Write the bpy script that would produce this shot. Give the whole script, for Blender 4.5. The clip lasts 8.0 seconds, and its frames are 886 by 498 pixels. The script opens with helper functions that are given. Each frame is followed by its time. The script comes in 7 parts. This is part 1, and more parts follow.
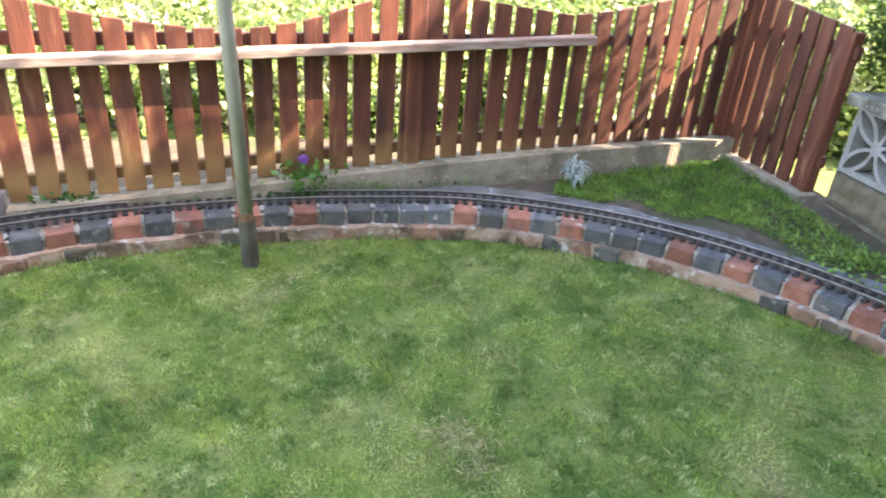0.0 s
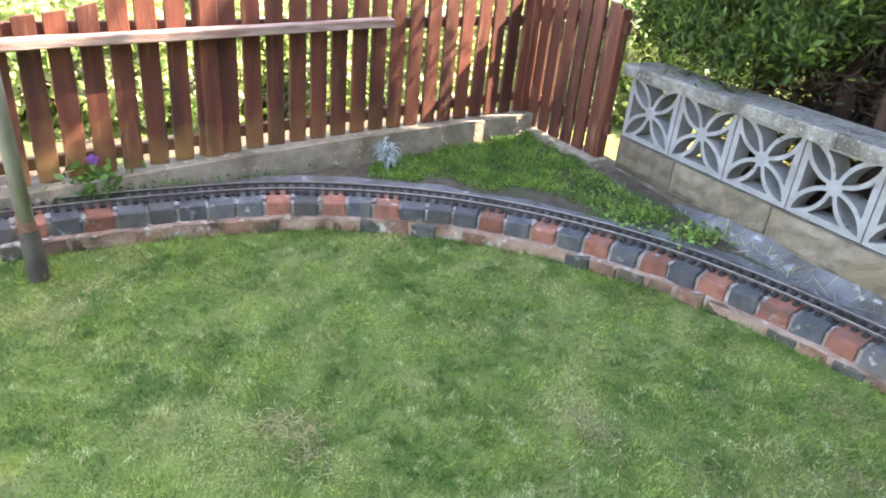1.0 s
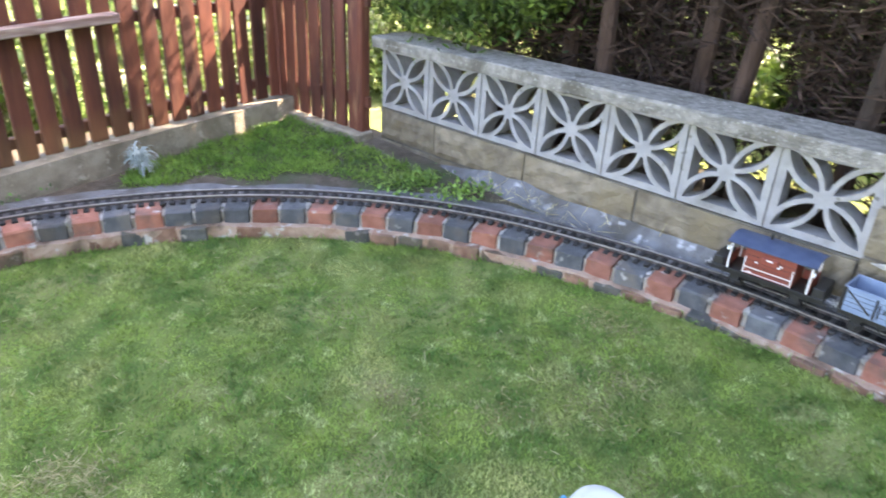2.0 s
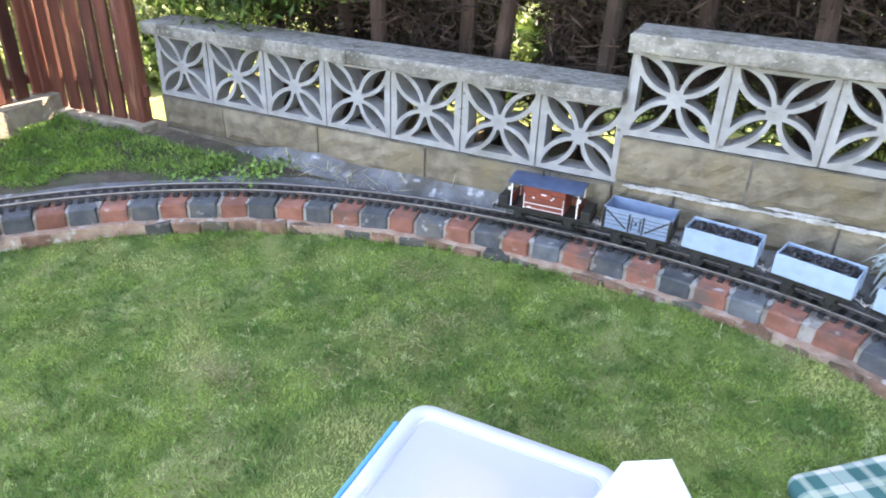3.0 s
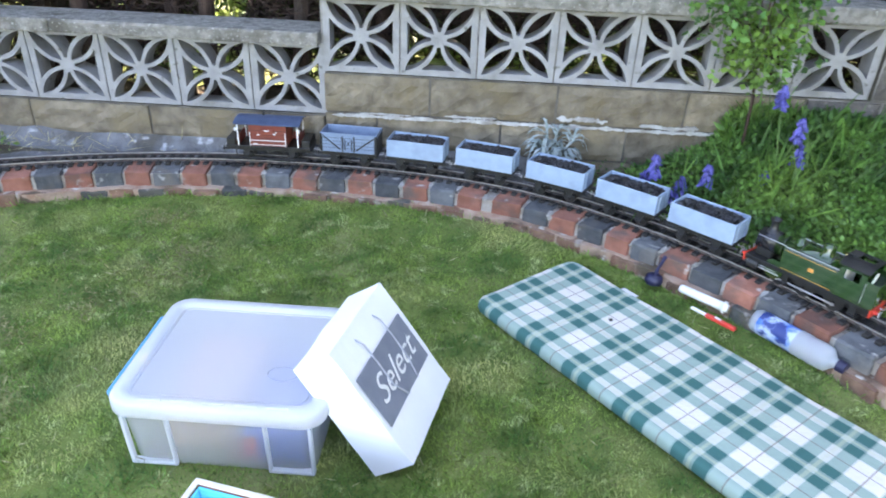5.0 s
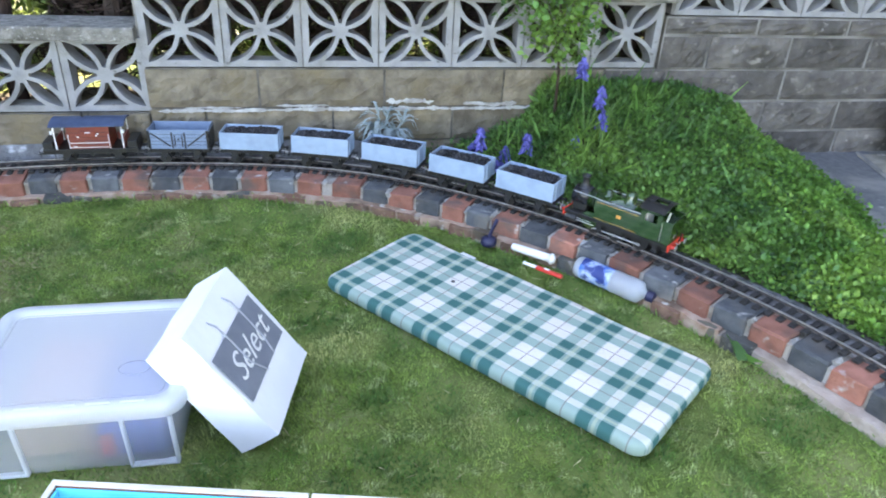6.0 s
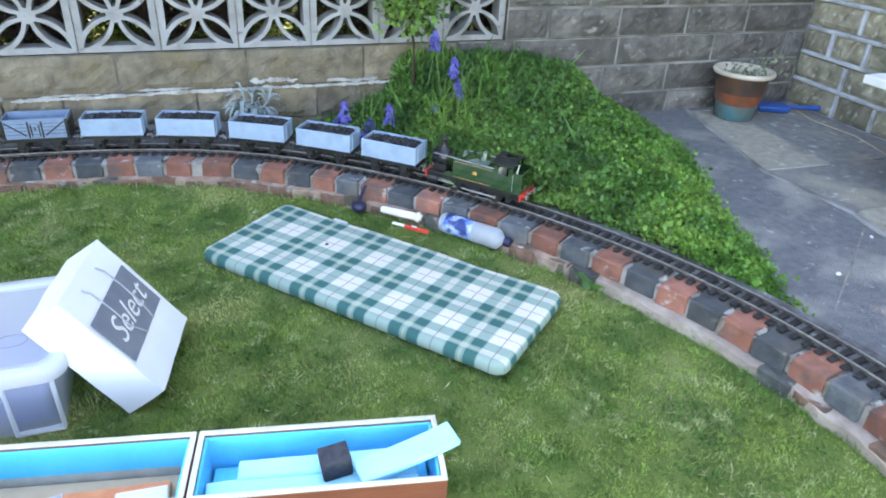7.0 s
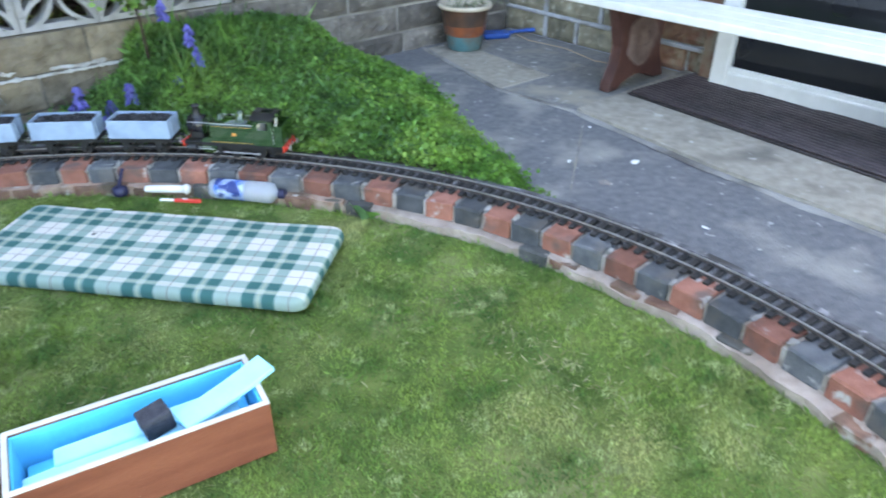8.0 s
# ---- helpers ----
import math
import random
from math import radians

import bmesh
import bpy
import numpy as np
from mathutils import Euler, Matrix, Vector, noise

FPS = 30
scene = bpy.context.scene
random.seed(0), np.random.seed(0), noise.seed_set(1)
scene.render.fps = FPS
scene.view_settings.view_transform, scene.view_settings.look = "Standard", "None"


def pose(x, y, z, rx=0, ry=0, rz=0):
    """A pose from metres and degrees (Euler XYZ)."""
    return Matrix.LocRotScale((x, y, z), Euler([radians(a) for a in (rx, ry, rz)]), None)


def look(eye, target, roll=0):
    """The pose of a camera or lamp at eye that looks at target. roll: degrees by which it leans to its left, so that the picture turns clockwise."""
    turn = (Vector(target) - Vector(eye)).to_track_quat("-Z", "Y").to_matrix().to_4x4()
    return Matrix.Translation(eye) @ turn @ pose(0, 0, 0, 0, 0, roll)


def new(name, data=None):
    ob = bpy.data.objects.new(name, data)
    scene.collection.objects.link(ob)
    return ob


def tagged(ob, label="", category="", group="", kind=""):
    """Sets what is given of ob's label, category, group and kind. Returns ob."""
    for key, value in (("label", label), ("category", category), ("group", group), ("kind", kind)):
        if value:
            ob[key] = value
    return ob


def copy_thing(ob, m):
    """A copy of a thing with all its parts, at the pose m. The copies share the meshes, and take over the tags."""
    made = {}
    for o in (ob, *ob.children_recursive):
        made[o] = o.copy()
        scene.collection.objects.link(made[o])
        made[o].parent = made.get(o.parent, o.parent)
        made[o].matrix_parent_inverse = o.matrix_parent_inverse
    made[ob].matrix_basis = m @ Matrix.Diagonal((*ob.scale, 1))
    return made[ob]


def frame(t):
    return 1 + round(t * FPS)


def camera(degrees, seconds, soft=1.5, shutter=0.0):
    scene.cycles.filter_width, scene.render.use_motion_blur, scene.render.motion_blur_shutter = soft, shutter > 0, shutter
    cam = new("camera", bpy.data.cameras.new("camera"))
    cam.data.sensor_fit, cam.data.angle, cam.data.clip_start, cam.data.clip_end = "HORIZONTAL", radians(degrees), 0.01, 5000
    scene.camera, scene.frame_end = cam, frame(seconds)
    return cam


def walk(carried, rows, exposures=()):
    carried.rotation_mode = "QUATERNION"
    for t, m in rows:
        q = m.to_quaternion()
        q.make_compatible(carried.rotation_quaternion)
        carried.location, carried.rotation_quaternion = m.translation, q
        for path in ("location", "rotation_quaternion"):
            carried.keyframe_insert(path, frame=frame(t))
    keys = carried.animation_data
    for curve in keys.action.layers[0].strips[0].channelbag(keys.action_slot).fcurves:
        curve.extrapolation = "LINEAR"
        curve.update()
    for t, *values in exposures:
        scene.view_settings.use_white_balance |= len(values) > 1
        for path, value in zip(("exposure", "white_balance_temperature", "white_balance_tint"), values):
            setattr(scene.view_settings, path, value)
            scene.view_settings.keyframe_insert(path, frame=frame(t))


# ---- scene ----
cam = camera(65.1, 8.0, soft=1.8, shutter=0.2)
PATH = [
    (0, (2.388, -2.397, 1.268), (0.67, -1.934, 0.355), 4.6),
    (0.5, (2.423, -2.39, 1.256), (0.783, -1.664, 0.37), 5.2),
    (1, (2.424, -2.344, 1.232), (0.878, -1.44, 0.343), 5.6),
    (1.5, (2.422, -2.286, 1.232), (0.979, -1.23, 0.335), 4.9),
    (2, (2.486, -2.265, 1.231), (1.292, -0.937, 0.331), 2.9),
    (3.5, (2.663, -2.475, 1.262), (2.073, -0.819, 0.308), 2.7),
    (4, (2.772, -2.591, 1.258), (2.306, -0.904, 0.291), 2.9),
    (5.5, (2.797, -2.856, 1.251), (2.948, -1.114, 0.279), 2.6),
    (6, (2.813, -2.907, 1.248), (3.163, -1.193, 0.278), 3.1),
    (6.5, (2.841, -2.975, 1.235), (3.359, -1.305, 0.264), 3.0),
    (7, (2.833, -3.114, 1.238), (3.482, -1.495, 0.26), 3.3),
    (7.5, (2.814, -3.214, 1.225), (3.608, -1.678, 0.221), 1.8),
    (8, (2.779, -3.281, 1.21), (3.916, -2.002, 0.174), 0.2),
]
walk(cam, [(t, look(eye, target, roll)) for t, eye, target, roll in PATH], [(0, 3.43, 8150, 17), (1, 3.58, 8100, 20), (2.2, 3.62, 8000, 21), (3.5, 3.70, 8150, 20), (5.5, 3.34, 7800, 19), (8, 3.36, 7750, 13)])

# ---- world, sun ----
SUN = Vector((0.165, 0.75, 0.72)).normalized()
world = bpy.data.worlds.new("sky")
scene.world = world
world.use_nodes = True
wn = world.node_tree.nodes
sky = wn.new("ShaderNodeTexSky")
sky.sky_type, sky.sun_disc = "NISHITA", False
sky.sun_elevation, sky.sun_rotation = math.asin(SUN.z), math.atan2(SUN.x, SUN.y)
wn["Background"].inputs[1].default_value = 0.15
world.node_tree.links.new(sky.outputs[0], wn["Background"].inputs[0])
sun = new("sun", bpy.data.lights.new("sun", "SUN"))
sun.data.energy, sun.data.angle, sun.data.color = 3.6, radians(0.6), (1.0, 0.94, 0.84)
sun.matrix_world = SUN.to_track_quat("Z", "Y").to_matrix().to_4x4()

# ---- small helpers ----
rnd = random.Random(11)


def material(name, c1, c2, scale=8.0, rough=0.8, bump=0.3, bump_scale=60.0, c3=None, c3_scale=1.5, c3_low=0.52, c3_high=0.68,
             metal=0.0, rand=0.0, island=0.0, translucent=0.0, low=0.35, high=0.65,
             stretch=None, c4=None, c4_scale=50.0, c4_low=0.66, c4_high=0.72):
    """A two-scale mottled surface at real-world size, with fine relief."""
    m = bpy.data.materials.new(name)
    m.use_nodes = True
    nt = m.node_tree
    n, ln = nt.nodes, nt.links.new
    bsdf = n["Principled BSDF"]
    geo = n.new("ShaderNodeNewGeometry")
    place = geo.outputs["Position"]
    if stretch:
        sc = n.new("ShaderNodeVectorMath")
        sc.operation = "MULTIPLY"
        sc.inputs[1].default_value = stretch
        ln(place, sc.inputs[0])
        place = sc.outputs["Vector"]

    def noise_node(s, detail=5.0):
        t = n.new("ShaderNodeTexNoise")
        t.inputs["Scale"].default_value, t.inputs["Detail"].default_value = s, detail
        ln(place, t.inputs["Vector"])
        return t.outputs["Fac"]

    def ramp(fac, lo, hi):
        r = n.new("ShaderNodeMapRange")
        r.inputs["From Min"].default_value, r.inputs["From Max"].default_value = lo, hi
        ln(fac, r.inputs["Value"])
        return r.outputs["Result"]

    def mix(fac, a, b):
        x = n.new("ShaderNodeMix")
        x.data_type = "RGBA"
        ln(fac, x.inputs["Factor"])
        for sock, v in ((x.inputs["A"], a), (x.inputs["B"], b)):
            if isinstance(v, tuple):
                sock.default_value = (*v, 1)
            else:
                ln(v, sock)
        return x.outputs["Result"]

    col = mix(ramp(noise_node(scale), low, high), c1, c2)
    if c3:
        col = mix(ramp(noise_node(c3_scale, 7.0), c3_low, c3_high), col, c3)
    if c4:
        col = mix(ramp(noise_node(c4_scale, 3.0), c4_low, c4_high), col, c4)
    for amount, source in ((rand, "object"), (island, "island")):
        if amount:
            src = n.new("ShaderNodeObjectInfo").outputs["Random"] if source == "object" else geo.outputs["Random Per Island"]
            hsv = n.new("ShaderNodeHueSaturation")
            ln(ramp(src, 0, 1), hsv.inputs["Value"])
            vr = n.new("ShaderNodeMapRange")
            vr.inputs["To Min"].default_value, vr.inputs["To Max"].default_value = 1 - amount, 1 + amount
            ln(src, vr.inputs["Value"])
            ln(vr.outputs["Result"], hsv.inputs["Value"])
            ln(col, hsv.inputs["Color"])
            col = hsv.outputs["Color"]
    ln(col, bsdf.inputs["Base Color"])
    bsdf.inputs["Roughness"].default_value, bsdf.inputs["Metallic"].default_value = rough, metal
    if bump:
        b = n.new("ShaderNodeBump")
        b.inputs["Strength"].default_value, b.inputs["Distance"].default_value = bump, 0.01
        ln(noise_node(bump_scale, 8.0), b.inputs["Height"])
        ln(b.outputs["Normal"], bsdf.inputs["Normal"])
    if translucent:
        tr = n.new("ShaderNodeBsdfTranslucent")
        ln(col, tr.inputs["Color"])
        ms = n.new("ShaderNodeMixShader")
        ms.inputs["Fac"].default_value = translucent
        ln(bsdf.outputs[0], ms.inputs[1])
        ln(tr.outputs[0], ms.inputs[2])
        ln(ms.outputs[0], n["Material Output"].inputs["Surface"])
    return m


def mesh_of(name, bm, mat, smooth=False):
    me = bpy.data.meshes.new(name)
    bm.to_mesh(me)
    bm.free()
    me.materials.append(mat)
    if smooth:
        me.shade_smooth()
    return me


def part(name, bm, mat, parent=None, label="", smooth=False):
    """Links a bmesh (or a ready mesh) as one mesh object under a thing or a part."""
    me = bm if isinstance(bm, bpy.types.Mesh) else mesh_of(name, bm, mat, smooth)
    ob = new(name, me)
    ob.parent = parent
    return tagged(ob, label)


def thing(name, label, category, m=None, group="", kind=""):
    ob = new(name)
    if m is not None:
        ob.matrix_basis = m
    return tagged(ob, label, category, group, kind)


def box(bm, size, at=(0, 0, 0), m=None, bevel=0.0, seg=1, taper=1.0):
    """A bevelled block centred at `at`; taper narrows its top."""
    mat = (m or Matrix.Identity(4)) @ Matrix.Translation(at)
    r = bmesh.ops.create_cube(bm, size=1.0)
    vs = r["verts"]
    for v in vs:
        k = taper if v.co.z > 0 else 1.0
        v.co = mat @ Vector((v.co.x * size[0] * k, v.co.y * size[1] * k, v.co.z * size[2]))
    if bevel:
        es = list({e for v in vs for e in v.link_edges})
        bmesh.ops.bevel(bm, geom=es, offset=bevel, segments=seg, affect="EDGES", profile=0.5)
    return bm


def cyl(bm, r1, r2, p, q, seg=12, caps=True):
    """A tapered cylinder from p to q."""
    p, q = Vector(p), Vector(q)
    d = q - p
    m = Matrix.Translation((p + q) / 2) @ d.to_track_quat("Z", "Y").to_matrix().to_4x4()
    bmesh.ops.create_cone(bm, cap_ends=caps, segments=seg, radius1=r1, radius2=r2, depth=d.length, matrix=m)
    return bm


def lathe(bm, profile, seg=24):
    """Turns a profile of (radius, height) about z."""
    rings = []
    for r, z in profile:
        rings.append([bm.verts.new((r * math.cos(2 * math.pi * k / seg), r * math.sin(2 * math.pi * k / seg), z)) for k in range(seg)])
    for a, b in zip(rings, rings[1:]):
        for k in range(seg):
            bm.faces.new((a[k], a[(k + 1) % seg], b[(k + 1) % seg], b[k]))
    return bm


def prism(bm, pts, z0, z1, m=None):
    """A prism over a polygon in the xy plane."""
    m = m or Matrix.Identity(4)
    lo = [bm.verts.new(m @ Vector((x, y, z0))) for x, y in pts]
    hi = [bm.verts.new(m @ Vector((x, y, z1))) for x, y in pts]
    k = len(pts)
    bm.faces.new(hi)
    bm.faces.new(lo[::-1])
    for i in range(k):
        bm.faces.new((lo[i], lo[(i + 1) % k], hi[(i + 1) % k], hi[i]))
    return bm


def tube(bm, pts, r, seg=6, closed=False):
    """A round tube along points, its radius constant or one per point."""
    pts = [Vector(p) for p in pts]
    rs = r if isinstance(r, (list, tuple)) else [r] * len(pts)
    rings = []
    for i, p in enumerate(pts):
        t = (pts[min(i + 1, len(pts) - 1)] - pts[max(i - 1, 0)]).normalized()
        a = t.orthogonal().normalized() if i == 0 else (rings_a - t * rings_a.dot(t)).normalized()
        rings_a = a
        b = t.cross(a)
        rings.append([bm.verts.new(p + rs[i] * (math.cos(2 * math.pi * k / seg) * a + math.sin(2 * math.pi * k / seg) * b)) for k in range(seg)])
    for u, v in zip(rings, rings[1:]):
        for k in range(seg):
            bm.faces.new((u[k], u[(k + 1) % seg], v[(k + 1) % seg], v[k]))
    bm.faces.new(rings[0][::-1])
    bm.faces.new(rings[-1])
    return bm


def mesh_np(name, verts, faces, mat, smooth=False):
    """A mesh from arrays: verts (n, 3), faces (f, k)."""
    me = bpy.data.meshes.new(name)
    nf, k = faces.shape
    me.vertices.add(len(verts))
    me.vertices.foreach_set("co", np.ascontiguousarray(verts, dtype=np.float32).ravel())
    me.loops.add(nf * k)
    me.loops.foreach_set("vertex_index", np.ascontiguousarray(faces, dtype=np.int32).ravel())
    me.polygons.add(nf)
    me.polygons.foreach_set("loop_start", np.arange(0, nf * k, k, dtype=np.int32))
    me.update(calc_edges=True)
    me.validate()
    me.materials.append(mat)
    if smooth:
        me.shade_smooth()
    return me


def leaves(points, size, aspect, up=0.3, seed=1, spread=1.0):
    """Pointed leaf blades (two triangles each, folded) at the points, turned at random, as arrays."""
    g = np.random.default_rng(seed)
    n = len(points)
    d = g.normal(size=(n, 3)) * spread
    d[:, 2] += up
    d /= np.linalg.norm(d, axis=1)[:, None]
    s = np.cross(d, g.normal(size=(n, 3)))
    s /= np.linalg.norm(s, axis=1)[:, None] + 1e-9
    nn = np.cross(d, s)
    L = size * g.uniform(0.6, 1.35, (n, 1))
    W = L * aspect
    p = np.asarray(points)
    a, c = p, p + d * L
    b = p + d * L * 0.5 + s * W + nn * W * 0.35
    e = p + d * L * 0.5 - s * W + nn * W * 0.35
    v = np.stack([a, b, c, e], 1).reshape(-1, 3)
    i = np.arange(n)[:, None] * 4
    f = np.concatenate([i + np.array([[0, 1, 2]]), i + np.array([[0, 2, 3]])], 0)
    return v, f


# ---- materials ----
M_red = material("brick_red", (0.235, 0.090, 0.058), (0.33, 0.135, 0.095), 22, 0.92, 0.6, 160, (0.13, 0.085, 0.07), 9, rand=0.3, c4=(0.40, 0.37, 0.34), c4_scale=16, c4_low=0.62, c4_high=0.72)
M_blue = material("brick_blue", (0.062, 0.068, 0.074), (0.115, 0.12, 0.125), 22, 0.85, 0.6, 160, (0.13, 0.115, 0.10), 9, rand=0.35, c4=(0.36, 0.35, 0.33), c4_scale=16, c4_low=0.63, c4_high=0.73)
M_lowred = material("old_brown_brick", (0.17, 0.085, 0.055), (0.28, 0.16, 0.11), 20, 0.95, 0.8, 120, (0.10, 0.075, 0.05), 7, 0.48, 0.62, rand=0.3, c4=(0.40, 0.35, 0.30), c4_scale=18, c4_low=0.58, c4_high=0.70)
M_lowblue = material("old_dark_brick", (0.05, 0.054, 0.05), (0.10, 0.10, 0.092), 20, 0.92, 0.8, 120, (0.12, 0.10, 0.07), 7, 0.48, 0.62, rand=0.3, c4=(0.36, 0.32, 0.28), c4_scale=18, c4_low=0.60, c4_high=0.72)
M_mortar = material("mortar", (0.40, 0.37, 0.33), (0.25, 0.20, 0.16), 14, 0.95, 0.9, 90, (0.48, 0.46, 0.43), 5)
M_ledge = material("mortar_ledge", (0.30, 0.18, 0.125), (0.42, 0.31, 0.24), 18, 0.95, 1.0, 70, (0.12, 0.075, 0.05), 9, 0.50, 0.64, c4=(0.45, 0.42, 0.38), c4_scale=20, c4_low=0.60, c4_high=0.68)
M_skirt = material("pale_mortar_ledge", (0.32, 0.25, 0.20), (0.47, 0.385, 0.32), 16, 0.95, 0.9, 70, (0.19, 0.145, 0.105), 8, 0.50, 0.66)
M_margin = material("sandy_margin", (0.20, 0.165, 0.11), (0.33, 0.275, 0.19), 18, 0.95, 1.0, 90, (0.13, 0.14, 0.06), 6, 0.50, 0.66)
M_screen = material("cast_concrete", (0.25, 0.245, 0.245), (0.335, 0.33, 0.33), 14, 0.9, 0.4, 120, (0.17, 0.165, 0.15), 5, 0.55, 0.75, rand=0.06, c4=(0.14, 0.135, 0.12), c4_scale=30)
M_coping = material("coping_concrete", (0.17, 0.16, 0.14), (0.30, 0.28, 0.25), 34, 0.95, 1.0, 120, (0.11, 0.10, 0.08), 9, 0.52, 0.70, rand=0.06, c4=(0.40, 0.385, 0.35), c4_scale=70, c4_low=0.60, c4_high=0.70)
M_stone = material("walling_stone", (0.120, 0.098, 0.068), (0.225, 0.188, 0.135), 13, 0.95, 1.0, 50, (0.075, 0.062, 0.044), 5, rand=0.28, c4=(0.255, 0.20, 0.115), c4_scale=5, c4_low=0.52, c4_high=0.80)
M_stone2 = material("grey_walling_stone", (0.076, 0.068, 0.062), (0.15, 0.135, 0.12), 11, 0.95, 1.0, 50, (0.06, 0.054, 0.046), 4, rand=0.38, c4=(0.22, 0.20, 0.18), c4_scale=24, c4_low=0.60, c4_high=0.72)
M_palejoint = material("grey_white_pointing", (0.30, 0.285, 0.265), (0.115, 0.105, 0.095), 4.5, 0.95, 0.8, 80)
M_joint = material("dirty_pointing", (0.145, 0.13, 0.11), (0.085, 0.075, 0.06), 18, 0.95, 0.8, 80)
M_fillet = material("pale_grey_fillet", (0.10, 0.10, 0.10), (0.185, 0.19, 0.20), 12, 0.95, 1.0, 60, (0.08, 0.075, 0.065), 6, 0.50, 0.64, c4=(0.38, 0.39, 0.40), c4_scale=16, c4_low=0.61, c4_high=0.71)
M_smear = material("white_mortar_smear", (0.50, 0.50, 0.49), (0.27, 0.255, 0.23), 18, 0.95, 0.8, 80)
M_point = material("pale_pointing", (0.35, 0.34, 0.32), (0.20, 0.185, 0.16), 18, 0.95, 0.8, 80)
M_conc = material("concrete_edging", (0.22, 0.185, 0.135), (0.33, 0.285, 0.22), 16, 0.95, 0.9, 90, (0.155, 0.125, 0.09), 5, c4=(0.42, 0.37, 0.30), c4_scale=26, c4_low=0.62, c4_high=0.72)
M_patio = material("patio_slab", (0.10, 0.103, 0.112), (0.195, 0.195, 0.195), 30, 0.7, 0.7, 110, (0.31, 0.295, 0.265), 3.2, 0.52, 0.68, low=0.25, high=0.75, c4=(0.42, 0.415, 0.39), c4_scale=26, c4_low=0.66, c4_high=0.74)
M_step = material("concrete_step", (0.25, 0.222, 0.178), (0.40, 0.36, 0.295), 24, 0.9, 0.7, 110, (0.17, 0.155, 0.13), 4, low=0.25, high=0.75, c4=(0.48, 0.45, 0.40), c4_scale=18, c4_low=0.65, c4_high=0.73)
M_slab = material("worn_slab", (0.14, 0.138, 0.138), (0.25, 0.24, 0.222), 24, 0.85, 0.7, 110, (0.33, 0.29, 0.225), 3.6, 0.50, 0.66, low=0.25, high=0.75, c4=(0.46, 0.445, 0.41), c4_scale=18, c4_low=0.64, c4_high=0.72)
M_soil = material("soil", (0.06, 0.045, 0.03), (0.11, 0.085, 0.06), 20, 0.95, 1.0, 70, (0.05, 0.07, 0.025), 3)
M_lawn = material("lawn_turf", (0.09, 0.14, 0.026), (0.17, 0.21, 0.05), 9, 0.95, 0.12, 150, (0.25, 0.24, 0.10), 2.4, 0.52, 0.72)
M_grass = material("grass_blades", (0.068, 0.160, 0.026), (0.235, 0.335, 0.066), 5.5, 0.7, 0, 1, (0.40, 0.41, 0.15), 3.0, 0.53, 0.68, island=0.56, translucent=0.3, low=0.39, high=0.61, c4=(0.38, 0.44, 0.18), c4_scale=15, c4_low=0.56, c4_high=0.68)
M_lush = material("lush_grass", (0.075, 0.185, 0.026), (0.205, 0.35, 0.06), 6, 0.6, 0, 1, (0.22, 0.33, 0.07), 3, 0.54, 0.68, island=0.5, translucent=0.3)
M_thatch = material("dead_thatch", (0.20, 0.18, 0.08), (0.34, 0.30, 0.15), 14, 0.95, 0, 1, (0.14, 0.16, 0.05), 8, 0.5, 0.64, island=0.45)
M_herb = material("ground_cover", (0.036, 0.115, 0.024), (0.120, 0.260, 0.054), 7, 0.5, 0, 1, (0.20, 0.34, 0.068), 1.7, 0.50, 0.68, island=0.5, translucent=0.3)
M_cover_bright = material("bright_cover_leaves", (0.075, 0.20, 0.032), (0.175, 0.36, 0.060), 9, 0.5, 0, 1, (0.25, 0.41, 0.08), 3, 0.50, 0.66, island=0.45, translucent=0.35)
M_ivy = material("corner_herbs", (0.040, 0.090, 0.018), (0.11, 0.18, 0.04), 7, 0.5, 0, 1, island=0.5, translucent=0.3)
M_leaf = material("bush_leaves", (0.13, 0.23, 0.055), (0.36, 0.43, 0.16), 2.4, 0.5, 0, 1, (0.56, 0.57, 0.44), 5, 0.54, 0.66, island=0.55, translucent=0.4)
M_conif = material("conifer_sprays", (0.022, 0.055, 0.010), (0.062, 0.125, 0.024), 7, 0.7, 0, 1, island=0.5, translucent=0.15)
# Brighter copy of the spray green: the lit hedge end put into colour.
M_conif_lit = material("lit_conifer_sprays", (0.025, 0.060, 0.009), (0.105, 0.17, 0.026), 12, 0.7, 0, 1, island=0.6, translucent=0.2)
# Bark and twig browns darkened: shade inside the hedge is in the colour.
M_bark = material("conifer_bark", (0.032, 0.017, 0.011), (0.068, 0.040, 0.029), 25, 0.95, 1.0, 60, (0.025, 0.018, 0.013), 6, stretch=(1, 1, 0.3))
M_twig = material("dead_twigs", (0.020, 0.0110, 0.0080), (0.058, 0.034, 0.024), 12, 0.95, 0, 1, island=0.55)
M_silver = material("silver_leaf", (0.25, 0.315, 0.30), (0.42, 0.48, 0.47), 20, 0.85, 0.3, 100, island=0.15, translucent=0.2)
M_bell = material("bluebell_petals", (0.075, 0.075, 0.29), (0.13, 0.125, 0.40), 30, 0.6, 0, 1, island=0.35, translucent=0.25)
M_petal = material("purple_petals", (0.22, 0.07, 0.36), (0.30, 0.12, 0.46), 60, 0.6, 0, 1, translucent=0.25)
M_yellow = material("yellow_petals", (0.62, 0.50, 0.08), (0.72, 0.62, 0.14), 60, 0.6, 0, 1, translucent=0.25)
M_potleaf = material("dusty_leaf", (0.15, 0.17, 0.10), (0.26, 0.28, 0.19), 20, 0.7, 0, 1, island=0.4, translucent=0.2)
M_stalk = material("green_stalk", (0.08, 0.17, 0.04), (0.12, 0.22, 0.06), 10, 0.6, 0, 1)
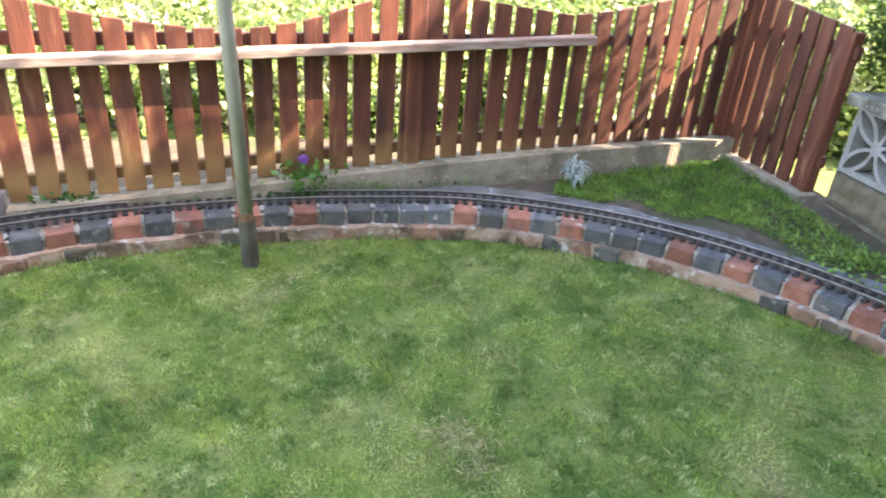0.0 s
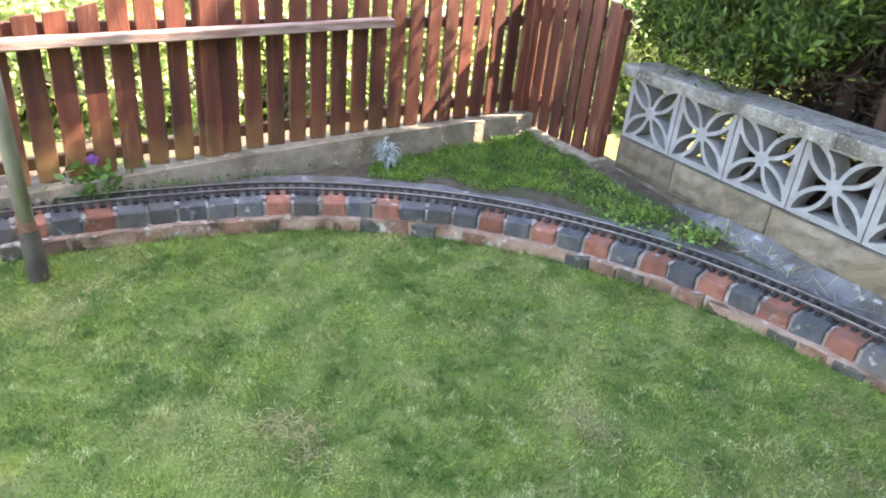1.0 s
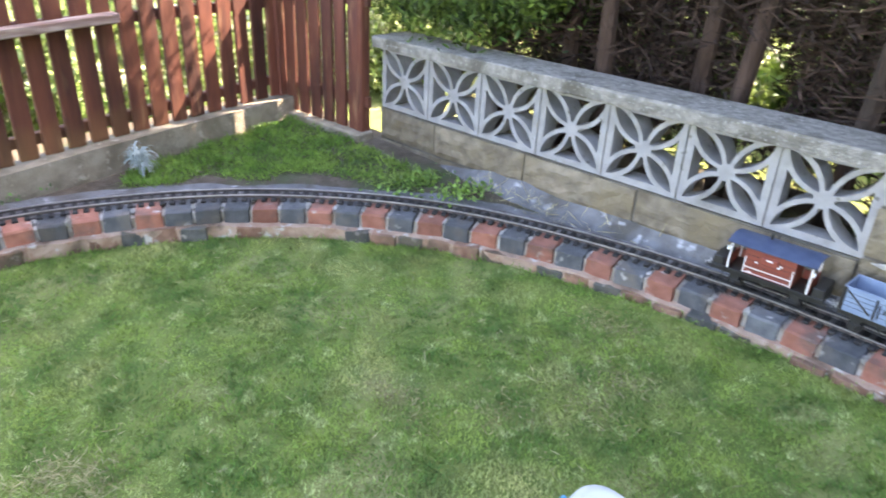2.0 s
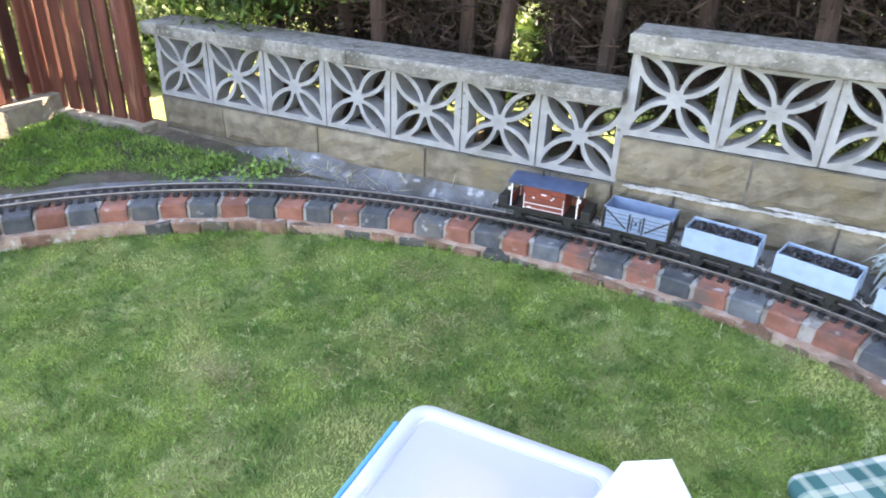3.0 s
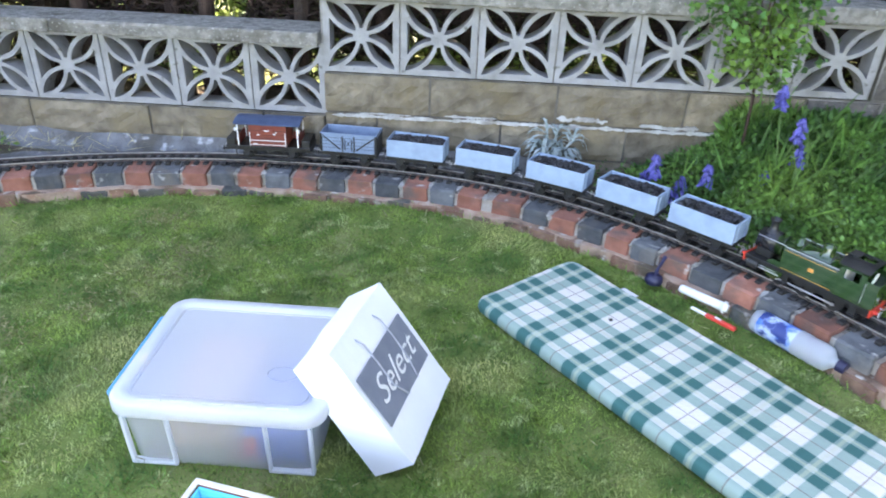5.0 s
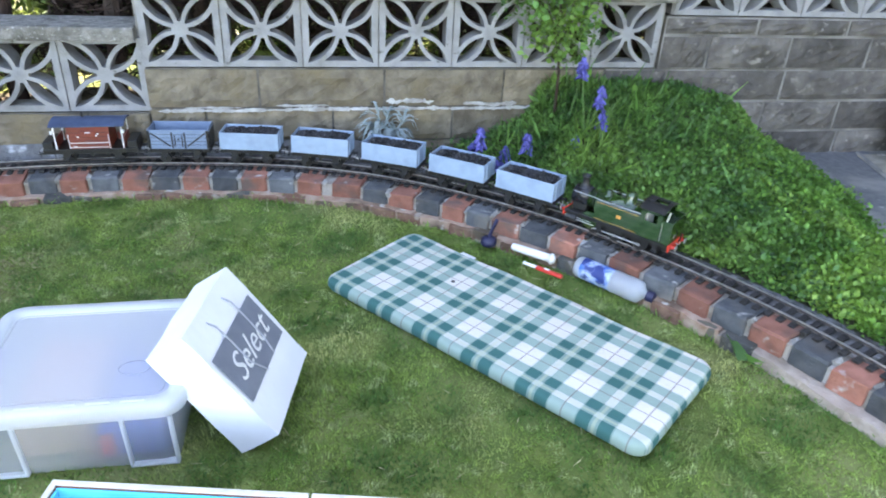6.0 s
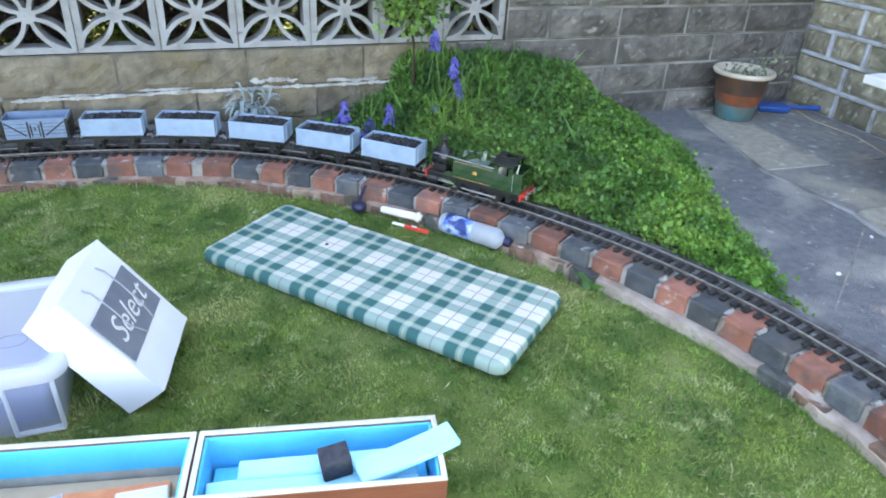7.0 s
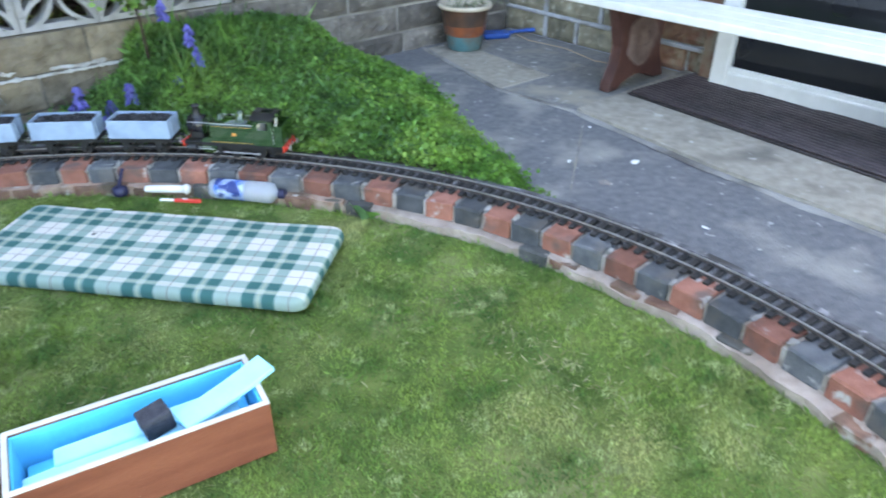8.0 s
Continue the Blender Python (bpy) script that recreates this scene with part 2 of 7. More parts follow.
M_fence = material("stained_picket", (0.085, 0.022, 0.013), (0.15, 0.044, 0.024), 9, 0.75, 0.3, 90, (0.055, 0.016, 0.011), 5, rand=0.3, stretch=(2.5, 2.5, 0.35), c4=(0.21, 0.105, 0.055), c4_scale=14, c4_low=0.60, c4_high=0.75)
M_plank = material("weathered_plank", (0.27, 0.17, 0.14), (0.44, 0.34, 0.30), 18, 0.85, 0.5, 90, (0.18, 0.09, 0.07), 6, stretch=(2, 0.25, 3))
M_steel = material("steel_rail", (0.46, 0.45, 0.44), (0.60, 0.59, 0.57), 30, 0.34, 0.1, 200, metal=0.8)
M_railside = material("dull_rail_web", (0.05, 0.04, 0.035), (0.10, 0.08, 0.07), 60, 0.7, 0.2, 200)
M_bed = material("dirty_track_bed", (0.10, 0.10, 0.105), (0.21, 0.205, 0.21), 26, 0.95, 0.9, 110, (0.06, 0.055, 0.05), 7, 0.48, 0.62, c4=(0.34, 0.33, 0.33), c4_scale=22, c4_low=0.60, c4_high=0.70)
M_sleeper = material("black_sleeper", (0.010, 0.009, 0.009), (0.026, 0.024, 0.022), 30, 0.7, 0.3, 150)
M_pole = material("painted_pole", (0.30, 0.295, 0.265), (0.40, 0.395, 0.37), 8, 0.30, 0.1, 60, (0.22, 0.20, 0.15), 9)
M_sleeve = material("dark_pole_foot", (0.05, 0.045, 0.04), (0.09, 0.08, 0.065), 12, 0.6, 0.3, 60)
M_rust = material("rusty_collar", (0.20, 0.09, 0.045), (0.13, 0.07, 0.045), 30, 0.8, 0.5, 90)
M_wagon = material("wagon_grey", (0.25, 0.34, 0.45), (0.29, 0.385, 0.50), 30, 0.5, 0.1, 150, (0.22, 0.30, 0.40), 12)
M_wagon_d = material("wagon_slate_grey", (0.145, 0.205, 0.30), (0.185, 0.25, 0.35), 30, 0.5, 0.1, 150)
M_black = material("model_black", (0.006, 0.006, 0.006), (0.016, 0.015, 0.014), 25, 0.5, 0.1, 150)
M_coal = material("coal", (0.010, 0.010, 0.012), (0.035, 0.035, 0.04), 60, 0.35, 0.5, 180, island=0.5)
M_green = material("loco_green", (0.015, 0.043, 0.008), (0.021, 0.053, 0.010), 20, 0.15, 0, 1)
M_loco_red = material("buffer_red", (0.55, 0.03, 0.015), (0.62, 0.05, 0.025), 30, 0.4, 0, 1)
M_brass = material("brass", (0.75, 0.52, 0.18), (0.85, 0.62, 0.25), 40, 0.25, 0, 1, metal=1.0)
M_crest = material("orange_crest", (0.55, 0.20, 0.04), (0.65, 0.30, 0.08), 60, 0.5, 0, 1)
M_van = material("van_bauxite", (0.19, 0.036, 0.022), (0.23, 0.048, 0.028), 25, 0.5, 0.15, 120)
M_roof = material("van_roof_blue_grey", (0.035, 0.055, 0.105), (0.055, 0.08, 0.14), 25, 0.5, 0.1, 120)
M_white = material("white_paint", (0.78, 0.77, 0.74), (0.70, 0.69, 0.66), 12, 0.45, 0.1, 90)
M_bag = material("white_paper_bag", (0.80, 0.80, 0.80), (0.84, 0.84, 0.84), 8, 0.35, 0.15, 25)
M_panel = material("grey_print", (0.165, 0.180, 0.215), (0.20, 0.215, 0.25), 20, 0.45, 0, 1)
M_cord = material("grey_cord", (0.30, 0.31, 0.34), (0.40, 0.41, 0.44), 60, 0.7, 0, 1)
M_chest = material("varnished_wood", (0.205, 0.058, 0.030), (0.28, 0.088, 0.045), 7, 0.5, 0.2, 60, (0.16, 0.042, 0.022), 3, stretch=(0.6, 2, 4))
M_rim = material("pale_wood_edge", (0.56, 0.52, 0.44), (0.68, 0.64, 0.55), 20, 0.7, 0.2, 80)
M_lining = material("blue_foam_lining", (0.035, 0.58, 0.86), (0.06, 0.65, 0.90), 12, 0.8, 0.2, 80)
M_foam = material("pale_blue_foam", (0.34, 0.80, 0.95), (0.40, 0.85, 0.96), 12, 0.85, 0.2, 80)
M_dark_foam = material("charcoal_foam", (0.035, 0.035, 0.045), (0.06, 0.06, 0.07), 60, 0.95, 0.6, 200)
M_card = material("brown_card", (0.42, 0.30, 0.19), (0.48, 0.35, 0.23), 15, 0.85, 0.1, 80)
M_bluebox = material("blue_print", (0.06, 0.14, 0.42), (0.08, 0.18, 0.5), 15, 0.5, 0, 1)
M_orange = material("orange_print", (0.60, 0.20, 0.08), (0.66, 0.26, 0.12), 30, 0.5, 0, 1)
M_handle_blue = material("blue_plastic", (0.05, 0.30, 0.60), (0.07, 0.35, 0.66), 15, 0.35, 0, 1)
M_trowel = material("dark_blue_plastic", (0.010, 0.07, 0.30), (0.014, 0.09, 0.36), 15, 0.4, 0, 1)
M_navy = material("navy_plastic", (0.010, 0.011, 0.04), (0.016, 0.017, 0.055), 15, 0.45, 0, 1)
M_redplastic = material("red_plastic", (0.62, 0.04, 0.03), (0.68, 0.06, 0.04), 15, 0.35, 0, 1)
M_clay = material("glazed_pot", (0.045, 0.13, 0.15), (0.075, 0.19, 0.21), 8, 0.3, 0.15, 60, (0.10, 0.12, 0.11), 8, 0.5, 0.62)
M_pot_dark = material("brown_glaze", (0.045, 0.03, 0.025), (0.10, 0.05, 0.03), 9, 0.3, 0.15, 60)
M_terra = material("orange_glaze", (0.25, 0.075, 0.03), (0.16, 0.05, 0.025), 14, 0.3, 0.15, 60, (0.10, 0.09, 0.08), 10)
M_potrim = material("pale_pot_rim", (0.55, 0.48, 0.38), (0.45, 0.38, 0.29), 9, 0.5, 0.15, 60)
M_bench = material("cast_bench_end", (0.055, 0.020, 0.016), (0.085, 0.034, 0.026), 14, 0.5, 0.4, 60)
M_relief = material("worn_relief", (0.17, 0.115, 0.10), (0.105, 0.065, 0.055), 18, 0.8, 0.6, 60)
M_rib = material("worn_rubber_rib", (0.040, 0.029, 0.030), (0.085, 0.062, 0.062), 14, 0.45, 0.5, 120, (0.03, 0.024, 0.024), 5)
M_mat = material("brown_ribbed_mat", (0.016, 0.013, 0.013), (0.040, 0.031, 0.030), 20, 0.42, 0.5, 120)
M_hstone = material("buff_house_stone", (0.20, 0.175, 0.12), (0.32, 0.285, 0.205), 12, 0.95, 1.0, 50, (0.13, 0.12, 0.085), 5, rand=0.25, c4=(0.40, 0.38, 0.31), c4_scale=24, c4_low=0.60, c4_high=0.70)
M_hbrick = material("house_brick", (0.20, 0.095, 0.06), (0.27, 0.15, 0.10), 12, 0.9, 0.8, 90, (0.25, 0.21, 0.15), 6, 0.45, 0.6, rand=0.2)
M_glass = material("dark_window_glass", (0.012, 0.013, 0.015), (0.02, 0.02, 0.022), 3, 0.05, 0, 1)
M_straw = material("dry_straw", (0.36, 0.31, 0.16), (0.50, 0.44, 0.26), 20, 0.9, 0, 1, island=0.35, translucent=0.2)
M_ribbon = material("ribbon_pointing", (0.34, 0.345, 0.36), (0.46, 0.465, 0.475), 14, 0.9, 0.6, 70, (0.22, 0.21, 0.18), 6)
M_label = material("printed_label", (0.025, 0.13, 0.46), (0.42, 0.52, 0.70), 22, 0.4, 0, 1, (0.012, 0.035, 0.17), 17, 0.53, 0.60, low=0.42, high=0.56)
M_smokebox = material("satin_smokebox_black", (0.012, 0.012, 0.014), (0.022, 0.022, 0.026), 25, 0.22, 0.1, 150)
M_green.node_tree.nodes["Principled BSDF"].inputs["Coat Weight"].default_value = 1.0
M_black.node_tree.nodes["Principled BSDF"].inputs["Coat Weight"].default_value = 0.3


def ochre_wear(m):
    """Stain worn off to bare ochre wood near the foot of the pickets, with an uneven edge."""
    nt = m.node_tree
    n, ln = nt.nodes, nt.links.new
    bsdf = n["Principled BSDF"]
    old = bsdf.inputs["Base Color"].links[0].from_socket
    geo = n.new("ShaderNodeNewGeometry")
    sep = n.new("ShaderNodeSeparateXYZ")
    ln(geo.outputs["Position"], sep.inputs[0])
    t = n.new("ShaderNodeTexNoise")
    t.inputs["Scale"].default_value = 7.0
    ln(geo.outputs["Position"], t.inputs["Vector"])
    add = n.new("ShaderNodeMath")
    add.operation = "MULTIPLY_ADD"
    ln(t.outputs["Fac"], add.inputs[0])
    add.inputs[1].default_value = 0.35
    ln(sep.outputs["Z"], add.inputs[2])
    r = n.new("ShaderNodeMapRange")
    r.inputs["From Min"].default_value, r.inputs["From Max"].default_value = 0.56, 0.34
    ln(add.outputs[0], r.inputs["Value"])
    along = n.new("ShaderNodeMapRange")
    along.inputs["From Min"].default_value, along.inputs["From Max"].default_value = -0.5, -1.9
    ln(sep.outputs["Y"], along.inputs["Value"])
    both = n.new("ShaderNodeMath")
    both.operation = "MULTIPLY"
    ln(r.outputs["Result"], both.inputs[0])
    ln(along.outputs["Result"], both.inputs[1])
    x = n.new("ShaderNodeMix")
    x.data_type = "RGBA"
    ln(both.outputs[0], x.inputs["Factor"])
    ln(old, x.inputs["A"])
    x.inputs["B"].default_value = (0.25, 0.135, 0.05, 1)
    ln(x.outputs["Result"], bsdf.inputs["Base Color"])


ochre_wear(M_fence)


def frosted(name, tint, clear):
    """Milky plastic that lets part of the light through."""
    m = material(name, tint, tint, 5, 0.3, 0.05, 40)
    nt = m.node_tree
    n, ln = nt.nodes, nt.links.new
    tp, tl = n.new("ShaderNodeBsdfTransparent"), n.new("ShaderNodeBsdfTranslucent")
    tl.inputs["Color"].default_value = (*tint, 1)
    a, b = n.new("ShaderNodeMixShader"), n.new("ShaderNodeMixShader")
    a.inputs["Fac"].default_value, b.inputs["Fac"].default_value = 0.4, clear
    ln(n["Principled BSDF"].outputs[0], a.inputs[1])
    ln(tl.outputs[0], a.inputs[2])
    ln(a.outputs[0], b.inputs[1])
    ln(tp.outputs[0], b.inputs[2])
    ln(b.outputs[0], n["Material Output"].inputs["Surface"])
    return m


M_tub = frosted("frosted_plastic", (0.80, 0.82, 0.86), 0.70)
M_lid = frosted("frosted_lid", (0.84, 0.86, 0.88), 0.25)
M_panel_clear = frosted("frosted_lid_panel", (0.80, 0.80, 0.83), 0.32)
M_bottle = frosted("clear_bottle", (0.75, 0.82, 0.88), 0.4)


def tartan(name):
    """Woven check: cream, sage and dark green bands with thin yellow and brown lines."""
    m = material(name, (0.5, 0.5, 0.5), (0.5, 0.5, 0.5), 5, 0.9, 0.8, 14)
    nt = m.node_tree
    n, ln = nt.nodes, nt.links.new
    tc = n.new("ShaderNodeTexCoord")
    sep = n.new("ShaderNodeSeparateXYZ")
    ln(tc.outputs["Object"], sep.inputs[0])

    def calc(op, a, b=None):
        q = n.new("ShaderNodeMath")
        q.operation = op
        for k, v in enumerate((a, b)):
            if v is None:
                continue
            if isinstance(v, (int, float)):
                q.inputs[k].default_value = v
            else:
                ln(v, q.inputs[k])
        return q.outputs[0]

    def mix(fac, a, b):
        x = n.new("ShaderNodeMix")
        x.data_type = "RGBA"
        ln(fac, x.inputs["Factor"])
        for sock, v in ((x.inputs["A"], a), (x.inputs["B"], b)):
            if isinstance(v, tuple):
                sock.default_value = (*v, 1)
            else:
                ln(v, sock)
        return x.outputs["Result"]

    def between(f, lo, hi):
        return calc("MULTIPLY", calc("GREATER_THAN", f, lo), calc("LESS_THAN", f, hi))

    bands, yellow, brown = [], [], []
    for axis, period, shift in (("X", 0.186, -0.072), ("Y", 0.172, -0.0537)):
        f = calc("FRACT", calc("MULTIPLY", calc("ADD", sep.outputs[axis], 10 + shift), 1 / period))
        green = between(f, 0.415, 0.985)
        dark = calc("ADD", between(f, 0.435, 0.635), between(f, 0.765, 0.965))
        bands.append(calc("ADD", calc("MULTIPLY", green, 0.36), calc("MULTIPLY", dark, 0.64)))
        yellow.append(between(f, 0.675, 0.725))
        brown.append(between(f, 0.192, 0.212))
    level = calc("MULTIPLY", calc("ADD", bands[0], bands[1]), 0.5)
    ramp = n.new("ShaderNodeValToRGB")
    ramp.color_ramp.elements[0].color, ramp.color_ramp.elements[1].color = (0.66, 0.62, 0.55, 1), (0.030, 0.125, 0.112, 1)
    mid = ramp.color_ramp.elements.new(0.5)
    mid.color = (0.27, 0.365, 0.31, 1)
    ln(level, ramp.inputs[0])
    col = mix(calc("MULTIPLY", calc("MAXIMUM", yellow[0], yellow[1]), 0.35), ramp.outputs[0], (0.52, 0.52, 0.33))
    col = mix(calc("MULTIPLY", calc("MAXIMUM", brown[0], brown[1]), 0.6), col, (0.16, 0.10, 0.09))
    ln(col, n["Principled BSDF"].inputs["Base Color"])
    return m


M_tartan = tartan("tartan_cloth")

# ---- the line of the track: lawn-side edge of the brick edging ----
CTRL = [(0.42, -4.05), (0.05, -3.29), (-0.095, -2.65), (-0.115, -2.05), (-0.035, -1.52), (0.28, -0.95), (0.82, -0.51), (1.5, -0.292), (2.2, -0.248),
        (2.83, -0.345), (3.30, -0.595), (3.75, -1.02), (4.11, -1.58), (4.29, -2.15), (4.305, -2.76), (4.14, -3.37), (3.80, -3.93)]


def spline(ctrl, n=60):
    c = np.array([2 * np.array(ctrl[0]) - ctrl[1], *ctrl, 2 * np.array(ctrl[-1]) - ctrl[-2]])
    out = []
    for i in range(1, len(c) - 2):
        for u in np.linspace(0, 1, n, endpoint=False):
            p0, p1, p2, p3 = c[i - 1:i + 3]
            out.append(0.5 * (2 * p1 + (p2 - p0) * u + (2 * p0 - 5 * p1 + 4 * p2 - p3) * u * u + (3 * p1 - p0 - 3 * p2 + p3) * u ** 3))
    return np.array(out + [c[-2]])


LINE = spline(CTRL)
for _ in range(60):
    LINE[1:-1] = (LINE[:-2] + 2 * LINE[1:-1] + LINE[2:]) / 4
ARC = np.concatenate([[0], np.cumsum(np.linalg.norm(np.diff(LINE, axis=0), axis=1))])
TAN = np.gradient(LINE, axis=0)
TAN /= np.linalg.norm(TAN, axis=1)[:, None]
LENGTH = ARC[-1]


def on_line(s, d=0.0):
    """Point d outside the edge at arc length s, with the heading there."""
    x, y = np.interp(s, ARC, LINE[:, 0]), np.interp(s, ARC, LINE[:, 1])
    tx, ty = np.interp(s, ARC, TAN[:, 0]), np.interp(s, ARC, TAN[:, 1])
    return x - ty * d, y + tx * d, math.atan2(ty, tx)


def arc_at(x, y):
    return ARC[np.argmin((LINE[:, 0] - x) ** 2 + (LINE[:, 1] - y) ** 2)]


def outside(p):
    """Signed distance outside the edge for points (n, 2)."""
    p = np.asarray(p, dtype=float)
    res = np.empty(len(p))
    step = LINE[::6]
    tang = TAN[::6]
    for i in range(0, len(p), 4000):
        q = p[i:i + 4000]
        d = q[:, None, :] - step[None]
        k = np.argmin((d ** 2).sum(2), axis=1)
        dd = d[np.arange(len(q)), k]
        t = tang[k]
        res[i:i + 4000] = -t[:, 1] * dd[:, 0] + t[:, 0] * dd[:, 1]
    return res


def strip(d0, d1, z0, z1, s0=0.0, s1=None, step=0.03, rough=0.0, drop=0.0):
    """A swept bar between two offsets and two heights, along the line; drop lowers its lawn-side edge."""
    bm = bmesh.new()
    s1 = LENGTH if s1 is None else s1
    rows = []
    for s in np.arange(s0, s1 + 1e-6, step):
        j = [rough * (1.6 * noise.noise(Vector((s * 9, 5.0 * c + 100 * z1, d0 * 50))) + 0.5 * noise.noise(Vector((s * 31, 3.0 * c, d1 * 50)))) for c in range(4)]
        row = []
        for (d, z), e in zip(((d0, z0), (d0, z1 - drop), (d1, z1), (d1, z0)), j):
            x, y, _ = on_line(s, d + e)
            row.append(bm.verts.new((x, y, z + (e * 0.5 if z > z0 else 0))))
        rows.append(row)
    for a, b in zip(rows, rows[1:]):
        for k in range(4):
            bm.faces.new((a[k], b[k], b[(k + 1) % 4], a[(k + 1) % 4]))
    bm.faces.new(rows[0])
    bm.faces.new(rows[-1][::-1])
    bmesh.ops.recalc_face_normals(bm, faces=bm.faces)
    return bm


BRICK_TOP, PATIO = 0.125, 0.07


def bed_edge(y):
    """Where the planted bed gives way to the patio."""
    return np.interp(y, [-2.1, -1.9, -1.71, -1.52, -1.31, -1.06, -0.80, -0.55, 0.0, 0.5], [4.42, 4.46, 4.55, 4.64, 4.70, 4.80, 4.94, 5.03, 5.09, 5.10])


def bed_height(x, y):
    """Height of the soil and the cushion of plants in the beds."""
    x, y = np.asarray(x, float), np.asarray(y, float)
    corner = 0.045 * np.clip((y + 1.25) / 1.0, 0, 1) * np.clip((0.9 - x) / 1.0, 0, 1)
    lift = np.interp(x, [3.2, 3.58, 3.72, 3.82, 4.3, 4.7, 4.88, 5.05], [0.0, 0.05, 0.11, 0.24, 0.26, 0.22, 0.10, 0.01]) * np.exp(-(y / 0.40) ** 2)
    right = np.clip((x - 3.4) / 0.5, 0, 1) * 0.03
    away = np.clip((outside(np.stack([x.ravel(), y.ravel()], 1)).reshape(x.shape) - 0.21) / 0.14, 0, 1)
    edge_side = np.where(x > 3.3, np.clip((bed_edge(y) - x) / 0.45, 0, 1), 1.0)
    return np.where(x > 3.3, 0.062 + 0.043 * np.clip(edge_side * 3, 0, 1), 0.105) + (corner + lift + right) * away * edge_side


def sheet(x0, x1, y0, y1, step, keep, height):
    """A grid of ground, kept where keep(x, y) holds."""
    xs, ys = np.arange(x0, x1 + step / 2, step), np.arange(y0, y1 + step / 2, step)
    gx, gy = np.meshgrid(xs, ys)
    pts = np.stack([gx.ravel(), gy.ravel()], 1)
    ok = keep(pts[:, 0], pts[:, 1]).reshape(gx.shape)
    z = height(pts[:, 0], pts[:, 1])
    v = np.column_stack([pts, z])
    idx = np.arange(len(pts)).reshape(gx.shape)
    q = np.stack([idx[:-1, :-1], idx[:-1, 1:], idx[1:, 1:], idx[1:, :-1]], -1).reshape(-1, 4)
    good = (ok[:-1, :-1] & ok[:-1, 1:] & ok[1:, 1:] & ok[1:, :-1]).ravel()
    q = q[good]
    used, inv = np.unique(q, return_inverse=True)
    return v[used], inv.reshape(-1, 4)



def lawn_height(x, y):
    """Gentle undulation of the turf, which swells a little where it meets the bricks."""
    x, y = np.asarray(x, float), np.asarray(y, float)
    base = 0.008 * np.sin(x * 2.1 + 0.6) * np.cos(y * 1.7) + 0.003 * np.sin(x * 9) * np.cos(y * 8 + x)
    near = np.clip(1 + outside(np.stack([x.ravel(), y.ravel()], 1)).reshape(x.shape) / 0.32, 0, 1)
    swell = np.interp(x, [-0.2, 0.6, 1.3, 1.8, 2.7, 3.2, 4.4], [0.010, 0.016, 0.026, 0.046, 0.042, 0.024, 0.020])
    return base * (1 - 0.6 * near) + swell * near * near * (3 - 2 * near)


# ---- ground, lawn, patio ----
bm = bmesh.new()
R = 60.0
prism(bm, [(-R, -R), (R, -R), (R, R), (-R, R)], -0.3, -0.012)
part("ground", bm, M_lawn)
tagged(bpy.data.objects["ground"], "wide grassy ground of the gardens around", "ground", kind="structure")
v, f = sheet(-0.6, 4.8, -6.0, 0.0, 0.06, lambda x, y: (outside(np.stack([x, y], 1)) < 0.09) & (y > -4.05),
             lawn_height)
lawn = part("lawn", mesh_np("lawn", v, f, M_lawn, True), M_lawn)
tagged(lawn, "short mown lawn with pale dry patches", "lawn", kind="structure")
v, f = sheet(4.0, 6.28, -5.4, 0.12, 0.06, lambda x, y: (outside(np.stack([x, y], 1)) > 0.12), lambda x, y: np.full(len(x), PATIO) + 0.003 * np.sin(x * 5) * np.sin(y * 4))
patio = part("pavement", mesh_np("pavement", v, f, M_patio), M_patio)
tagged(patio, "worn dark grey concrete patio with stains", "patio", kind="structure")
v, f = sheet(-1.05, 5.3, -4.3, 0.06, 0.045, lambda x, y: (outside(np.stack([x, y], 1)) > 0.22) & (x < bed_edge(y) - 0.03), bed_height)
bed = part("ground_bed", mesh_np("ground_bed", v, f, M_soil, True), M_soil)
tagged(bed, "dark soil of the raised flower beds", "flower bed", kind="structure")

v, f = sheet(-0.1, 6.2, 0.10, 1.2, 0.06, lambda x, y: x > -1, lambda x, y: 0.05 + 0.03 * np.sin(x * 5) * np.sin(y * 6))
under = part("ground_under_hedge", mesh_np("ground_under_hedge", v, f, M_soil, True), M_soil)
tagged(under, "dark bare soil under the conifer hedge", "soil", kind="structure")

# ---- garden wall: stone base, pierced blocks, copings ----
SP = 0.31


